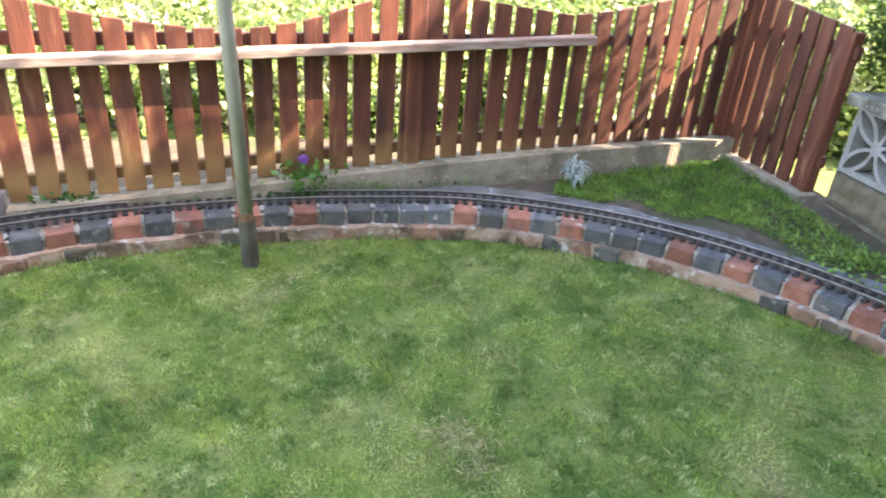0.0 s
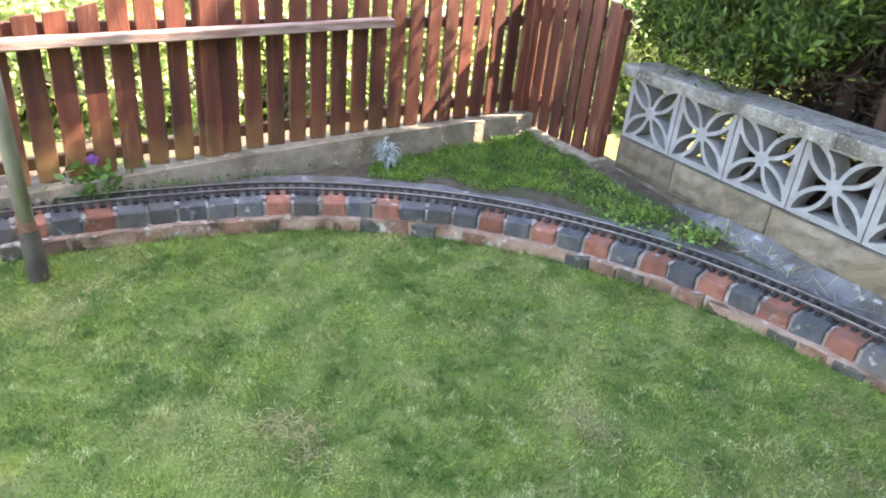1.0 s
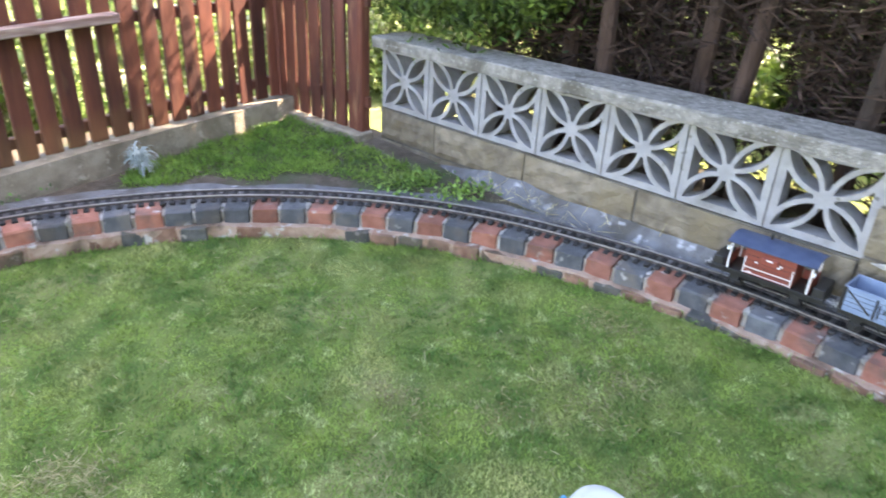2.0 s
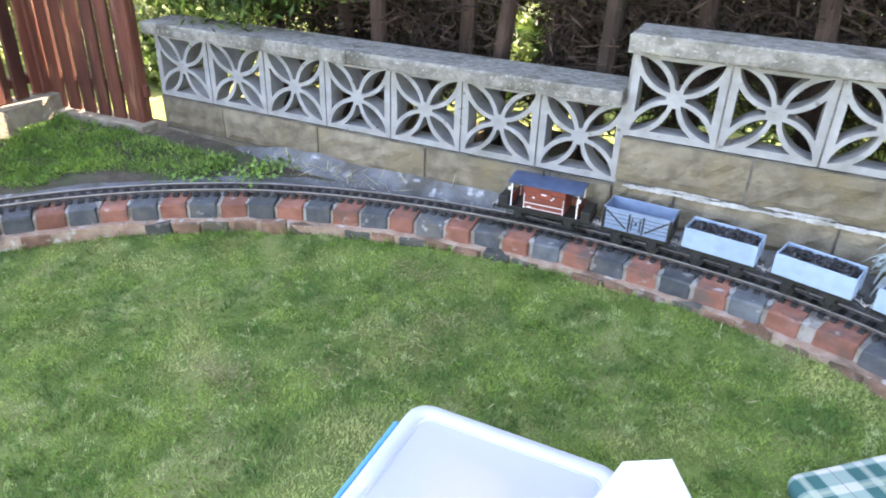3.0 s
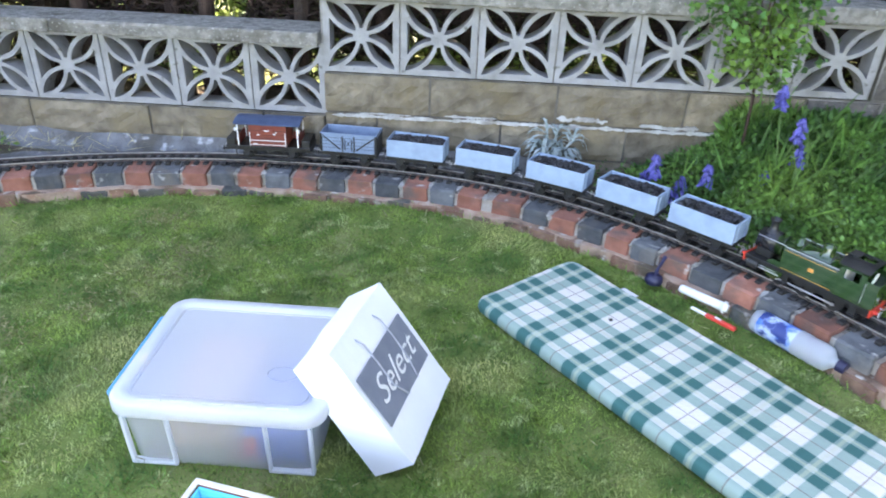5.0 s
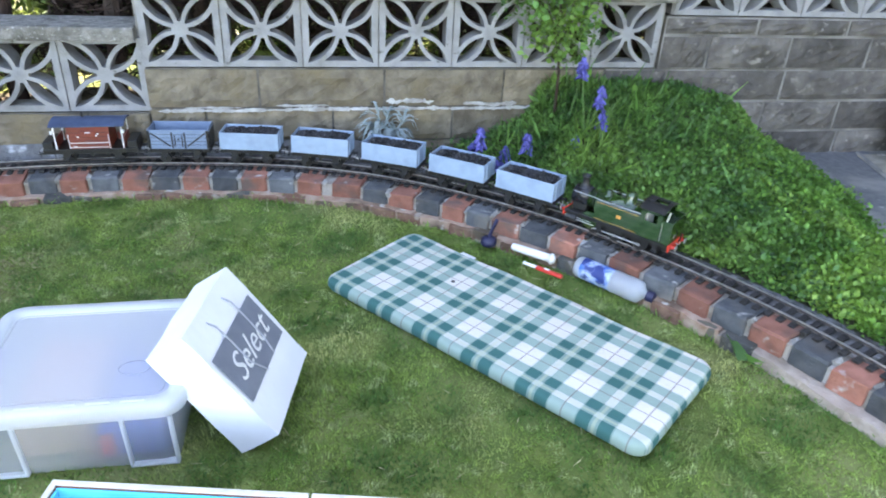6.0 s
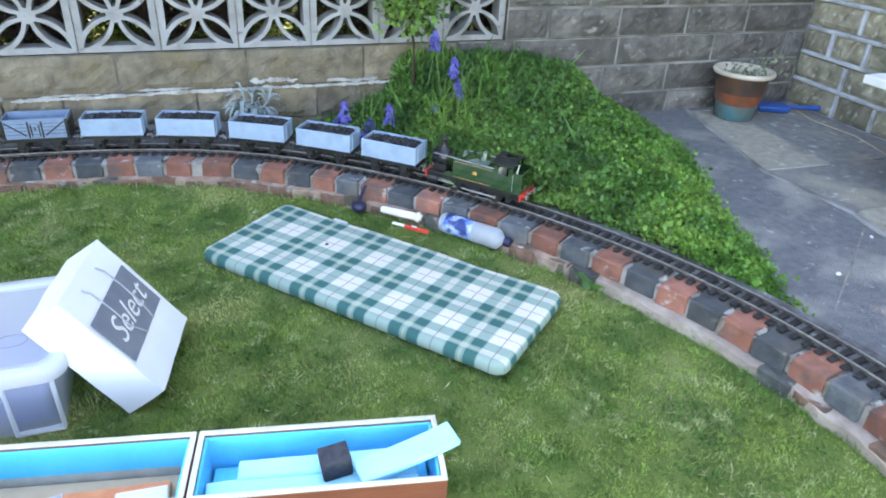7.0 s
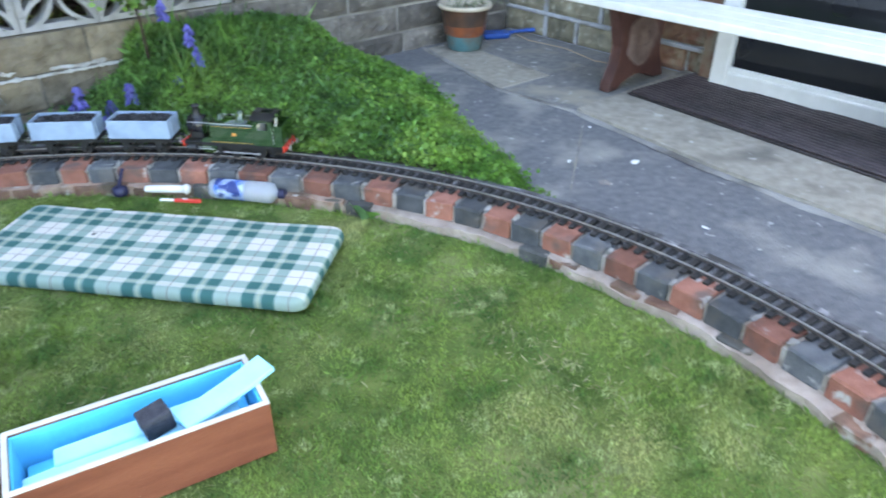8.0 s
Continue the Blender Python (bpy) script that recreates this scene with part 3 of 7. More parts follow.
def pierced_block():
    """Screen-wall block: frame, four leaf-shaped rings on the diagonals and four curved triangles cut through."""
    bm = bmesh.new()
    h, rib, w, r0, r1 = 0.1495, 0.0175, 0.0250, 0.028, 0.186
    loops = [[(-h, -h), (h, -h), (h, h), (-h, h)]]

    def half(r):
        u = (r - r0) / (r1 - r0)
        return w * max(0.0, math.sin(math.pi * min(max(u, 0), 1))) ** 0.75

    for k in range(4):
        a = math.radians(45 + 90 * k)
        c, s = math.cos(a), math.sin(a)
        up = [(r0 + (r1 - r0) * i / 10, half(r0 + (r1 - r0) * i / 10)) for i in range(11)]
        ring = up + [(r, -e) for r, e in up[-2:0:-1]]
        loops.append([(r * c - e * s, r * s + e * c) for r, e in ring])
    side = []
    for i in range(40):
        r = 0.012 + 0.19 * i / 39
        e = half(r) + rib
        x, y = (r - e) / math.sqrt(2), (r + e) / math.sqrt(2)
        if x > 0.004 and y < 0.122:
            side.append((x, y))
    side = side[::3] + [side[-1]] if (len(side) - 1) % 3 else side[::3]
    tri = side + [(min(side[-1][0] + 0.004, 0.11), 0.124)]
    tri = tri + [(-x, y) for x, y in tri[::-1]]
    for k in range(4):
        a = math.radians(90 * k)
        c, s = math.cos(a), math.sin(a)
        loops.append([(x * c - y * s, x * s + y * c) for x, y in tri])
    edges = []
    for loop in loops:
        vs = [bm.verts.new((x, 0, y)) for x, y in loop]
        edges += [bm.edges.new((vs[i], vs[(i + 1) % len(vs)])) for i in range(len(vs))]
    bmesh.ops.triangle_fill(bm, use_beauty=True, use_dissolve=False, edges=edges, normal=(0, -1, 0))
    ext = bmesh.ops.extrude_face_region(bm, geom=bm.faces[:])
    bmesh.ops.translate(bm, verts=[g for g in ext["geom"] if isinstance(g, bmesh.types.BMVert)], vec=(0, 0.085, 0))
    bmesh.ops.recalc_face_normals(bm, faces=bm.faces)
    return mesh_of("pierced_block", bm, M_screen)


def rough_block(seed, length=1.0, height=0.143, depth=0.10):
    """Split-faced walling stone: a block whose front bulges unevenly; unit length along x."""
    g = random.Random(seed)
    bm = bmesh.new()
    nx, nz = 11, 5
    grid = []
    for j in range(nz + 1):
        row = []
        for i in range(nx + 1):
            inner = 0 < i < nx and 0 < j < nz
            row.append(bm.verts.new((length * (i / nx - 0.5), -g.uniform(0.004, 0.015) if inner else 0, height * (j / nz - 0.5))))
        grid.append(row)
    for j in range(nz):
        for i in range(nx):
            bm.faces.new((grid[j][i], grid[j][i + 1], grid[j + 1][i + 1], grid[j + 1][i]))
    back = [bm.verts.new((x, depth, z)) for x, z in ((-length / 2, -height / 2), (length / 2, -height / 2), (length / 2, height / 2), (-length / 2, height / 2))]
    bm.faces.new(back[::-1])
    bm.faces.new([*grid[0][::-1], back[0], back[1]])
    bm.faces.new([*grid[-1], back[2], back[3]])
    bm.faces.new([r[0] for r in grid] + [back[3], back[0]])
    bm.faces.new([r[-1] for r in grid[::-1]] + [back[1], back[2]])
    bmesh.ops.recalc_face_normals(bm, faces=bm.faces)
    return bm


wall = thing("wall_north", "low garden wall of tan stone, white pierced concrete blocks and concrete copings", "garden wall", kind="structure")
X1, X2, XE = 2.155, 4.345, 6.25
pb = pierced_block()
for count, start, z in ((7, 0.0, 0.305), (7, X1 + 0.008, 0.485), (6, X2 + 0.03, 0.715)):
    for k in range(count):
        ob = part("pierced_block", pb, M_screen, wall)
        ob.matrix_basis = pose(start + SP * (k + 0.5) - 0.003, 0.004, z + 0.151, 0, 0, 0)
        ob.matrix_basis = ob.matrix_basis @ Matrix.Scale(0.975, 4, (0, 0, 1)) @ Matrix.Scale(1.018, 4, (1, 0, 0))
# pale pointing behind the stones and between the pierced blocks
bm = bmesh.new()
box(bm, (X1 + 0.02, 0.075, 0.305), (X1 / 2, 0.044, 0.1525))
box(bm, (XE - X1, 0.075, 0.485), ((XE + X1) / 2, 0.044, 0.2425))
box(bm, (XE - X2, 0.075, 0.23), ((XE + X2) / 2, 0.044, 0.6))
part("pointing", bm, M_joint, wall, "dirty mortar pointing")
bm = box(bmesh.new(), (XE - X2 + 0.24, 0.04, 0.480), ((XE + X2 - 0.24) / 2, 0.0238, 0.2425))
box(bm, (XE - X2 - 0.002, 0.04, 0.226), ((XE + X2) / 2, 0.0238, 0.6))
part("pointing", bm, M_palejoint, wall, "pale mortar pointing")
bm = bmesh.new()
for count, start, z in ((7, 0.0, 0.305), (7, X1 + 0.008, 0.485), (6, X2 + 0.03, 0.715)):
    for k in range(count + 1):
        box(bm, (0.014, 0.07, 0.29), (start + SP * k - 0.003, 0.047, z + 0.15))
part("pointing", bm, M_palejoint, wall, "grey mortar between the pierced blocks")
# rough mortar fillet along the foot of the wall
bm = bmesh.new()
rows = []
for x in np.linspace(0.42, 3.25, 110):
    q = noise.noise(Vector((x * 5, 3.0, 0.0)))
    fade = min(1.0, (x - 0.40) * 3, (3.30 - x) * 3)
    rows.append([bm.verts.new((x, -0.006, 0.125 + fade * (0.052 + 0.022 * q))), bm.verts.new((x, -0.030 - 0.012 * q, 0.122 + fade * (0.030 + 0.012 * noise.noise(Vector((x * 13, 1, 0)))))),
                 bm.verts.new((x, -0.075 - 0.020 * noise.noise(Vector((x * 7, 8, 0))), 0.100)), bm.verts.new((x, -0.006, 0.06))])
for a, b in zip(rows, rows[1:]):
    for k in range(4):
        bm.faces.new((a[k], a[(k + 1) % 4], b[(k + 1) % 4], b[k]))
bm.faces.new(rows[0])
bm.faces.new(rows[-1][::-1])
bmesh.ops.recalc_face_normals(bm, faces=bm.faces)
part("fillet", bm, M_fillet, wall, "pale blue-grey mortar fillet at the wall foot")
stones = [mesh_of("stone", rough_block(20 + k), M_stone) for k in range(4)]
stones2 = [mesh_of("stone", rough_block(30 + k), M_stone2) for k in range(4)]
for x0, x1, tops, first, kinds in ((0.0, X1, (0.302, 0.152), 0.36, stones), (X1, X2 - 0.25, (0.482, 0.318, 0.168), 0.44, stones), (X2 - 0.25, XE, (0.482, 0.332, 0.182), 0.3, stones2), (X2, XE, (0.712, 0.632), 0.45, stones2)):
    for row, top in enumerate(tops):
        x = x0
        width = first if row % 2 == 0 else first - 0.22
        h = top - tops[row + 1] - 0.003 if row + 1 < len(tops) else 0.147
        gap = 0.010 if kinds is stones else 0.015
        while x < x1 - 0.02:
            e = min(x + width, x1)
            if x1 - e < 0.12:
                e = x1
            ob = part("stone", kinds[rnd.randrange(4)], M_stone, wall)
            ob.matrix_basis = pose((x + e) / 2, rnd.uniform(-0.004, 0.003), top - h / 2) @ Matrix.Diagonal((e - x - gap, 1, (h - gap + 0.003) / 0.143, 1))
            x, width = e, 0.52 if kinds is stones else rnd.uniform(0.36, 0.62)
for x0, x1, z0, z1 in ((-0.03, X1 - 0.004, 0.597, 0.648), (X1 - 0.012, X2 + 0.02, 0.778, 0.838), (X2 + 0.02, XE, 1.012, 1.072)):
    n = max(2, round((x1 - x0) / 0.95))
    for k in range(n):
        a, b = x0 + (x1 - x0) * k / n, x0 + (x1 - x0) * (k + 1) / n
        bm = box(bmesh.new(), (b - a - 0.001, 0.235, z1 - z0), (0, 0, 0), bevel=0.006, seg=2)
        for vv in bm.verts:
            vv.co += Vector((rnd.uniform(-1, 1), rnd.uniform(-1, 1), rnd.uniform(-1, 1))) * 0.0025
        ob = part("coping", bm, M_coping, wall, "weathered grey concrete coping slab")
        ob.matrix_basis = pose((a + b) / 2, 0.075, (z0 + z1) / 2)

def smear(x0, x1, z0, h, seed):
    """A ragged skim of pale mortar lying on the face of the stones along a joint."""
    gs = random.Random(seed)
    bm = bmesh.new()
    n = int((x1 - x0) / 0.006)
    rows = []
    for i in range(n + 1):
        x = x0 + (x1 - x0) * i / n
        q = 0.30 + 0.55 * abs(noise.noise(Vector((x * 8, seed, 0)))) + 0.45 * noise.noise(Vector((x * 29, seed, 2))) + gs.uniform(-0.15, 0.2)
        q = max(0.04, min(q, 1.0)) * min(1, 12 * i / n + 0.1, 12 * (n - i) / n + 0.1)
        zc = z0 + 0.3 * h * noise.noise(Vector((x * 11, seed + 5, 0)))
        rows.append([bm.verts.new((x, -0.0085, zc - h * q)), bm.verts.new((x, -0.0130, zc - h * q * 0.85)), bm.verts.new((x, -0.0130, zc + h * q * 0.7)), bm.verts.new((x, -0.0085, zc + h * q * 0.95))])
    for a, b in zip(rows, rows[1:]):
        for k in range(3):
            bm.faces.new((a[k], b[k], b[k + 1], a[k + 1]))
    part("mortar_smear", bm, M_smear, wall, "white smear of mortar on the joint")


for k, (x0, x1, z0, h) in enumerate(((2.19, 2.66, 0.313, 0.016), (2.30, 2.52, 0.325, 0.007), (2.64, 3.86, 0.315, 0.018), (2.66, 2.88, 0.331, 0.011), (3.12, 3.33, 0.349, 0.026), (3.46, 3.70, 0.334, 0.020))):
    smear(x0, x1, z0, h, k + 1)

# ---- picket fence on its concrete edging ----
FA, FB = Vector((-0.635, -0.13)), Vector((-0.14, -4.14))
FDIR = (FB - FA).normalized()
FLEN = (FB - FA).length
FANG = math.degrees(math.atan2(FDIR.y, FDIR.x))


def fence_base(u):
    return float(np.interp(u, [0, 1.1, 1.7, 2.5, 3.3, 4.2], [0.262, 0.238, 0.212, 0.170, 0.136, 0.13]))


def fence_top(u):
    return float(np.interp(u, [0, 0.3, 0.55, 0.77, 1.0, 1.25, 1.45, 1.62, 1.75, 1.95, 2.15, 2.34, 2.55, 2.72, 2.9, 3.1, 3.35, 3.6, 4.2],
                           [0.985, 0.945, 0.905, 0.862, 0.838, 0.868, 0.893, 0.915, 0.918, 0.860, 0.800, 0.772, 0.770, 0.790, 0.818, 0.86, 0.90, 0.88, 0.8]))


def picket(h, slope):
    """One pale-edged board, its top cut on the slope of the scallop."""
    w, t = 0.037, 0.009
    bm = bmesh.new()
    prism(bm, [(-w, 0), (w, 0), (w, h + slope * w), (-w, h - slope * w)], -t, t, Matrix.Rotation(math.pi / 2, 4, "X"))
    bmesh.ops.bevel(bm, geom=bm.edges[:], offset=0.0025, segments=1, affect="EDGES")
    return bm


fence = thing("fence", "red-brown picket fence, scalloped top, worn ochre at foot", "fence")
nu = int(FLEN / 0.0985)
for k in range(nu):
    u = 0.05 + 0.0985 * k
    p = FA + FDIR * u
    z0, z1 = fence_base(u) + 0.004, fence_top(u)
    ob = part("picket", picket(z1 - z0, -(fence_top(u + 0.04) - fence_top(u - 0.04)) / 0.08), M_fence, fence)
    ob.matrix_basis = pose(p.x, p.y, z0, rnd.uniform(-0.6, 0.6), rnd.uniform(-0.5, 0.5), FANG + 180 + rnd.uniform(-1.2, 1.2))
GA, GB = Vector((-0.62, -0.115)), Vector((-0.05, -0.085))
for k in range(6):
    u = 0.045 + 0.095 * k
    p = GA + (GB - GA).normalized() * u
    z1 = 0.965 - 0.075 * u / 0.6
    ob = part("picket", picket(z1 - 0.190, -0.12), M_fence, fence)
    ob.matrix_basis = pose(p.x, p.y, 0.190, rnd.uniform(-0.6, 0.6), rnd.uniform(-0.5, 0.5), 3 + rnd.uniform(-1, 1))
nrm = Vector((-FDIR.y, FDIR.x))
if nrm.x > 0:
    nrm = -nrm
for z in (0.14, -0.10):
    for a, b in ((0.0, 1.68), (1.72, 3.55), (3.6, 4.1)):
        za = fence_base((a + b) / 2) + 0.075 if z > 0 else 0.728
        p = FA + FDIR * ((a + b) / 2) + nrm * 0.026
        ob = part("fence_rail", box(bmesh.new(), (b - a, 0.032, 0.046), bevel=0.004), M_fence, fence)
        ob.matrix_basis = pose(p.x, p.y, za, 0, math.degrees(math.atan2(fence_base(b) - fence_base(a), b - a)) * (-1 if z > 0 else 0), FANG)
for z in (0.33, 0.80):
    ob = part("fence_rail", box(bmesh.new(), (0.62, 0.03, 0.055), bevel=0.004), M_fence, fence)
    ob.matrix_basis = pose(-0.34, -0.068, z, 0, 0, 3)
for u, w, h in ((1.70, 0.075, 0.93), (0.0, 0.08, 1.0), (3.57, 0.075, 0.9)):
    p = FA + FDIR * u + nrm * 0.02
    ob = part("fence_post", box(bmesh.new(), (w, w, h), (0, 0, h / 2), bevel=0.006), M_fence, fence, "square fence post")
    ob.matrix_basis = pose(p.x, p.y, 0.05, 0, 0, FANG)
ob = part("fence_post", box(bmesh.new(), (0.06, 0.06, 0.78), (0, 0, 0.39), bevel=0.006), M_fence, fence, "square fence post")
ob.matrix_basis = pose(-0.08, -0.06, 0.10)
bm = bmesh.new()
rows = []
for u in np.linspace(0, FLEN, 30):
    p = FA + FDIR * u
    row = []
    for d, top in ((-0.075, 0), (-0.075, 1), (0.05, 1), (0.05, 0)):
        q = p + nrm * d
        row.append(bm.verts.new((q.x, q.y, fence_base(u) if top else 0.02)))
    rows.append(row)
for a, b in zip(rows, rows[1:]):
    for k in range(4):
        bm.faces.new((a[k], b[k], b[(k + 1) % 4], a[(k + 1) % 4]))
bm.faces.new(rows[0])
bm.faces.new(rows[-1][::-1])
bmesh.ops.recalc_face_normals(bm, faces=bm.faces)
part("edging", bm, M_conc)
tagged(bpy.data.objects["edging"], "buff concrete edging under the picket fence", "edging", kind="structure")
ob = part("edging", box(bmesh.new(), (0.62, 0.10, 0.2), (0, 0, -0.1), bevel=0.006), M_conc)
ob.matrix_basis = pose(-0.33, -0.10, 0.185, 0, 0, 3)
tagged(ob, "buff concrete edging under the short fence return", "edging", kind="structure")
bm = bmesh.new()
prism(bm, [(-0.52, -1.25), (-0.40, -1.55), (-0.32, -2.2), (-0.26, -2.9), (-0.10, -3.5), (0.0, -3.9), (-0.22, -3.95), (-0.32, -3.2), (-0.42, -2.4), (-0.52, -1.6)], 0.0, 0.124)
bmesh.ops.triangulate(bm, faces=[q for q in bm.faces if len(q.verts) > 4])
part("pavement_strip", bm, M_step)
tagged(bpy.data.objects["pavement_strip"], "pale grey concrete strip between track and fence", "paving", kind="structure")
# plank lying along the front of the pickets
bm = bmesh.new()
L = 3.12
box(bm, (L, 0.062, 0.036), bevel=0.004, seg=1)
bmesh.ops.subdivide_edges(bm, edges=[e for e in bm.edges if e.calc_length() > 1], cuts=24, use_grid_fill=True)
for vv in bm.verts:
    q = noise.noise(Vector((vv.co.x * 6, vv.co.y * 20, vv.co.z * 20)))
    vv.co.z += 0.004 * q
    vv.co.y += 0.003 * q
pa = FA + FDIR * (0.90 + L / 2) - nrm * 0.045
ob = part("plank", bm, M_plank)
ob.matrix_basis = pose(pa.x, pa.y, 0.688, 0, 2.05, FANG)
tagged(ob, "long weathered grey-pink wooden plank fixed along the fence", "plank")

for (x, y, z, w, d, h, a), lab in (((-0.175, -3.44, 0.124, 0.07, 0.20, 0.075, 7), "dark grey concrete block lying beside the fence"), ((-0.205, -3.215, 0.122, 0.085, 0.115, 0.016, 12), "thin dark slate lying beside the track")):
    bm = box(bmesh.new(), (w, d, h), (0, 0, h / 2), bevel=0.006, seg=2)
    for vv in bm.verts:
        vv.co += Vector((rnd.uniform(-1, 1), rnd.uniform(-1, 1), 0)) * 0.002
    ob = part("slab", bm, M_blue)
    ob.matrix_basis = pose(x, y, z, 0, 0, a)
    tagged(ob, lab, "slab")

# ---- clothes pole ----
pole = thing("clothes_pole", "olive grey steel clothes pole in a dark lawn socket", "pole", pose(0.067, -2.494, 0, 2.0, -1.0, 0))
part("tube", cyl(bmesh.new(), 0.0245, 0.0225, (0, 0, 0.15), (0, 0, 2.3), 20), M_pole, pole, smooth=True)
part("socket", cyl(cyl(bmesh.new(), 0.031, 0.031, (0, 0, -0.05), (0, 0, 0.17), 20), 0.0285, 0.0285, (0, 0, 0.17), (0, 0, 0.185), 20), M_sleeve, pole, "dark tarred socket")
part("collar", cyl(bmesh.new(), 0.028, 0.026, (0, 0, 0.185), (0, 0, 0.215), 20), M_rust, pole, "rusty collar")

# ---- railway track ----
track = thing("railway_track", "garden railway track with steel rails on black sleepers", "railway track")
NEAR, GAUGE = 0.098, 0.066
Z_SLEEPER = BRICK_TOP + 0.003
for d in (NEAR, NEAR + GAUGE):
    rail = part("rail", strip(d - 0.0020, d + 0.0020, Z_SLEEPER + 0.006, Z_SLEEPER + 0.0165, 0.05, LENGTH - 0.05), M_railside, track, "dull brown rail web")
    part("rail_head", strip(d - 0.0026, d + 0.0026, Z_SLEEPER + 0.0150, Z_SLEEPER + 0.0182, 0.05, LENGTH - 0.05), M_steel, rail, "bright worn rail head")
bm = box(bmesh.new(), (0.019, 0.122, 0.009), bevel=0.0015)
for d in (-GAUGE / 2, GAUGE / 2):
    box(bm, (0.011, 0.014, 0.006), (0, d, 0.006), bevel=0.001)
sl = mesh_of("sleeper", bm, M_sleeper)
ns = int((LENGTH - 0.1) / 0.0365)
for k in range(min(ns, 300)):
    s = 0.06 + 0.0365 * k
    x, y, a = on_line(s, NEAR + GAUGE / 2)
    ob = part("sleeper", sl, M_sleeper, track)
    ob.matrix_basis = pose(x, y, Z_SLEEPER + 0.002, 0, 0, math.degrees(a) + rnd.uniform(-1, 1))


# ---- train ----
RAIL_TOP = Z_SLEEPER + 0.018


def wheelset(parent, x, r=0.0205, w=0.006, gauge=GAUGE):
    for y in (-gauge / 2, gauge / 2):
        o = -1 if y < 0 else 1
        bm = cyl(bmesh.new(), r, r, (x, y - w / 2, r), (x, y + w / 2, r), 20)
        cyl(bm, r + 0.002, r + 0.002, (x, y - o * w / 2, r), (x, y - o * (w / 2 + 0.0015), r), 20)
        cyl(bm, 0.005, 0.004, (x, y + o * w / 2, r), (x, y + o * (w / 2 + 0.003), r), 10)
        part("wheel", bm, M_black, parent, "black steel wheel")
    part("axle", cyl(bmesh.new(), 0.003, 0.003, (x, -gauge / 2, r), (x, gauge / 2, r), 8), M_steel, parent)


def buffers(parent, x, z=0.050, out=1):
    for y in (-0.036, 0.036):
        bm = cyl(bmesh.new(), 0.0055, 0.0045, (x, y, z), (x + out * 0.011, y, z), 10)
        cyl(bm, 0.003, 0.003, (x + out * 0.011, y, z), (x + out * 0.016, y, z), 10)
        cyl(bm, 0.009, 0.009, (x + out * 0.016, y, z), (x + out * 0.0185, y, z), 14)
        part("buffer", bm, M_black, parent)
    bm = tube(bmesh.new(), [(x, 0, z), (x + out * 0.01, 0, z - 0.002), (x + out * 0.018, 0, z + 0.002), (x + out * 0.017, 0, z + 0.008)], 0.0018, 6)
    for k in range(3):
        c = Vector((x + out * (0.016 + 0.007 * k), 0, z - 0.003 - 0.004 * k))
        tube(bm, [c + Vector((0.005 * math.cos(u), 0.002 * (k % 2), 0.004 * math.sin(u))) for u in np.linspace(0, 6.0, 9)], 0.0011, 5)
    part("coupling_hook", bm, M_steel, parent, "steel hook and chain links")


FLOOR = 0.066
WL, WW, WH = 0.231, 0.110, 0.070


def underframe(parent, L, mat=M_black):
    """Solebars, axle guards with springs, brake lever and shoes, wheels and buffers."""
    bm = bmesh.new()
    box(bm, (L, 0.086, 0.006), (0, 0, FLOOR - 0.004), bevel=0.001)
    for y in (-0.043, 0.043):
        box(bm, (L, 0.005, 0.015), (0, y, FLOOR - 0.0105), bevel=0.001)
    for x in (-L / 2 + 0.003, L / 2 - 0.003):
        box(bm, (0.006, 0.100, 0.017), (x, 0, FLOOR - 0.0095), bevel=0.001)
    part("underframe", bm, mat, parent)
    for y in (-0.045, 0.045):
        for x in (-L * 0.27, L * 0.27):
            bm = bmesh.new()
            prism(bm, [(-0.017, 0.028), (0.017, 0.028), (0.007, 0.0), (-0.007, 0.0)], -0.002, 0.002, Matrix.Translation((x, y, 0.026)) @ Matrix.Rotation(math.pi / 2, 4, "X"))
            box(bm, (0.013, 0.008, 0.014), (x, y, 0.0215), bevel=0.002)
            for k in range(3):
                box(bm, (0.040 - 0.010 * k, 0.005, 0.0022), (x, y, 0.0360 - 0.0026 * k), bevel=0.0006)
            part("axle_guard", bm, mat, parent)
        bm = box(bmesh.new(), (L * 0.40, 0.003, 0.0035), (0.012, y * 1.06, 0.030), Matrix.Rotation(0.07, 4, "Y"), 0.0008)
        prism(bm, [(-0.010, 0.022), (0.010, 0.022), (0.0, 0.0)], -0.0015, 0.0015, Matrix.Translation((0, y, 0.032)) @ Matrix.Rotation(math.pi / 2, 4, "X"))
        part("brake_lever", bm, mat, parent)
    wheelset(parent, -L * 0.27)
    wheelset(parent, L * 0.27)
    for o in (-1, 1):
        buffers(parent, o * L / 2, out=o)


def tub(bm, L, W, H, z, t=0.005):
    """Open-topped body with thick walls."""
    for y in (-1, 1):
        box(bm, (L, t, H), (0, y * (W - t) / 2, z + H / 2), bevel=0.0012)
    for x in (-1, 1):
        box(bm, (t, W - 2 * t, H), (x * (L - t) / 2, 0, z + H / 2), bevel=0.0012)
    box(bm, (L - 2 * t, W - 2 * t, 0.005), (0, 0, z + 0.003))
    return bm


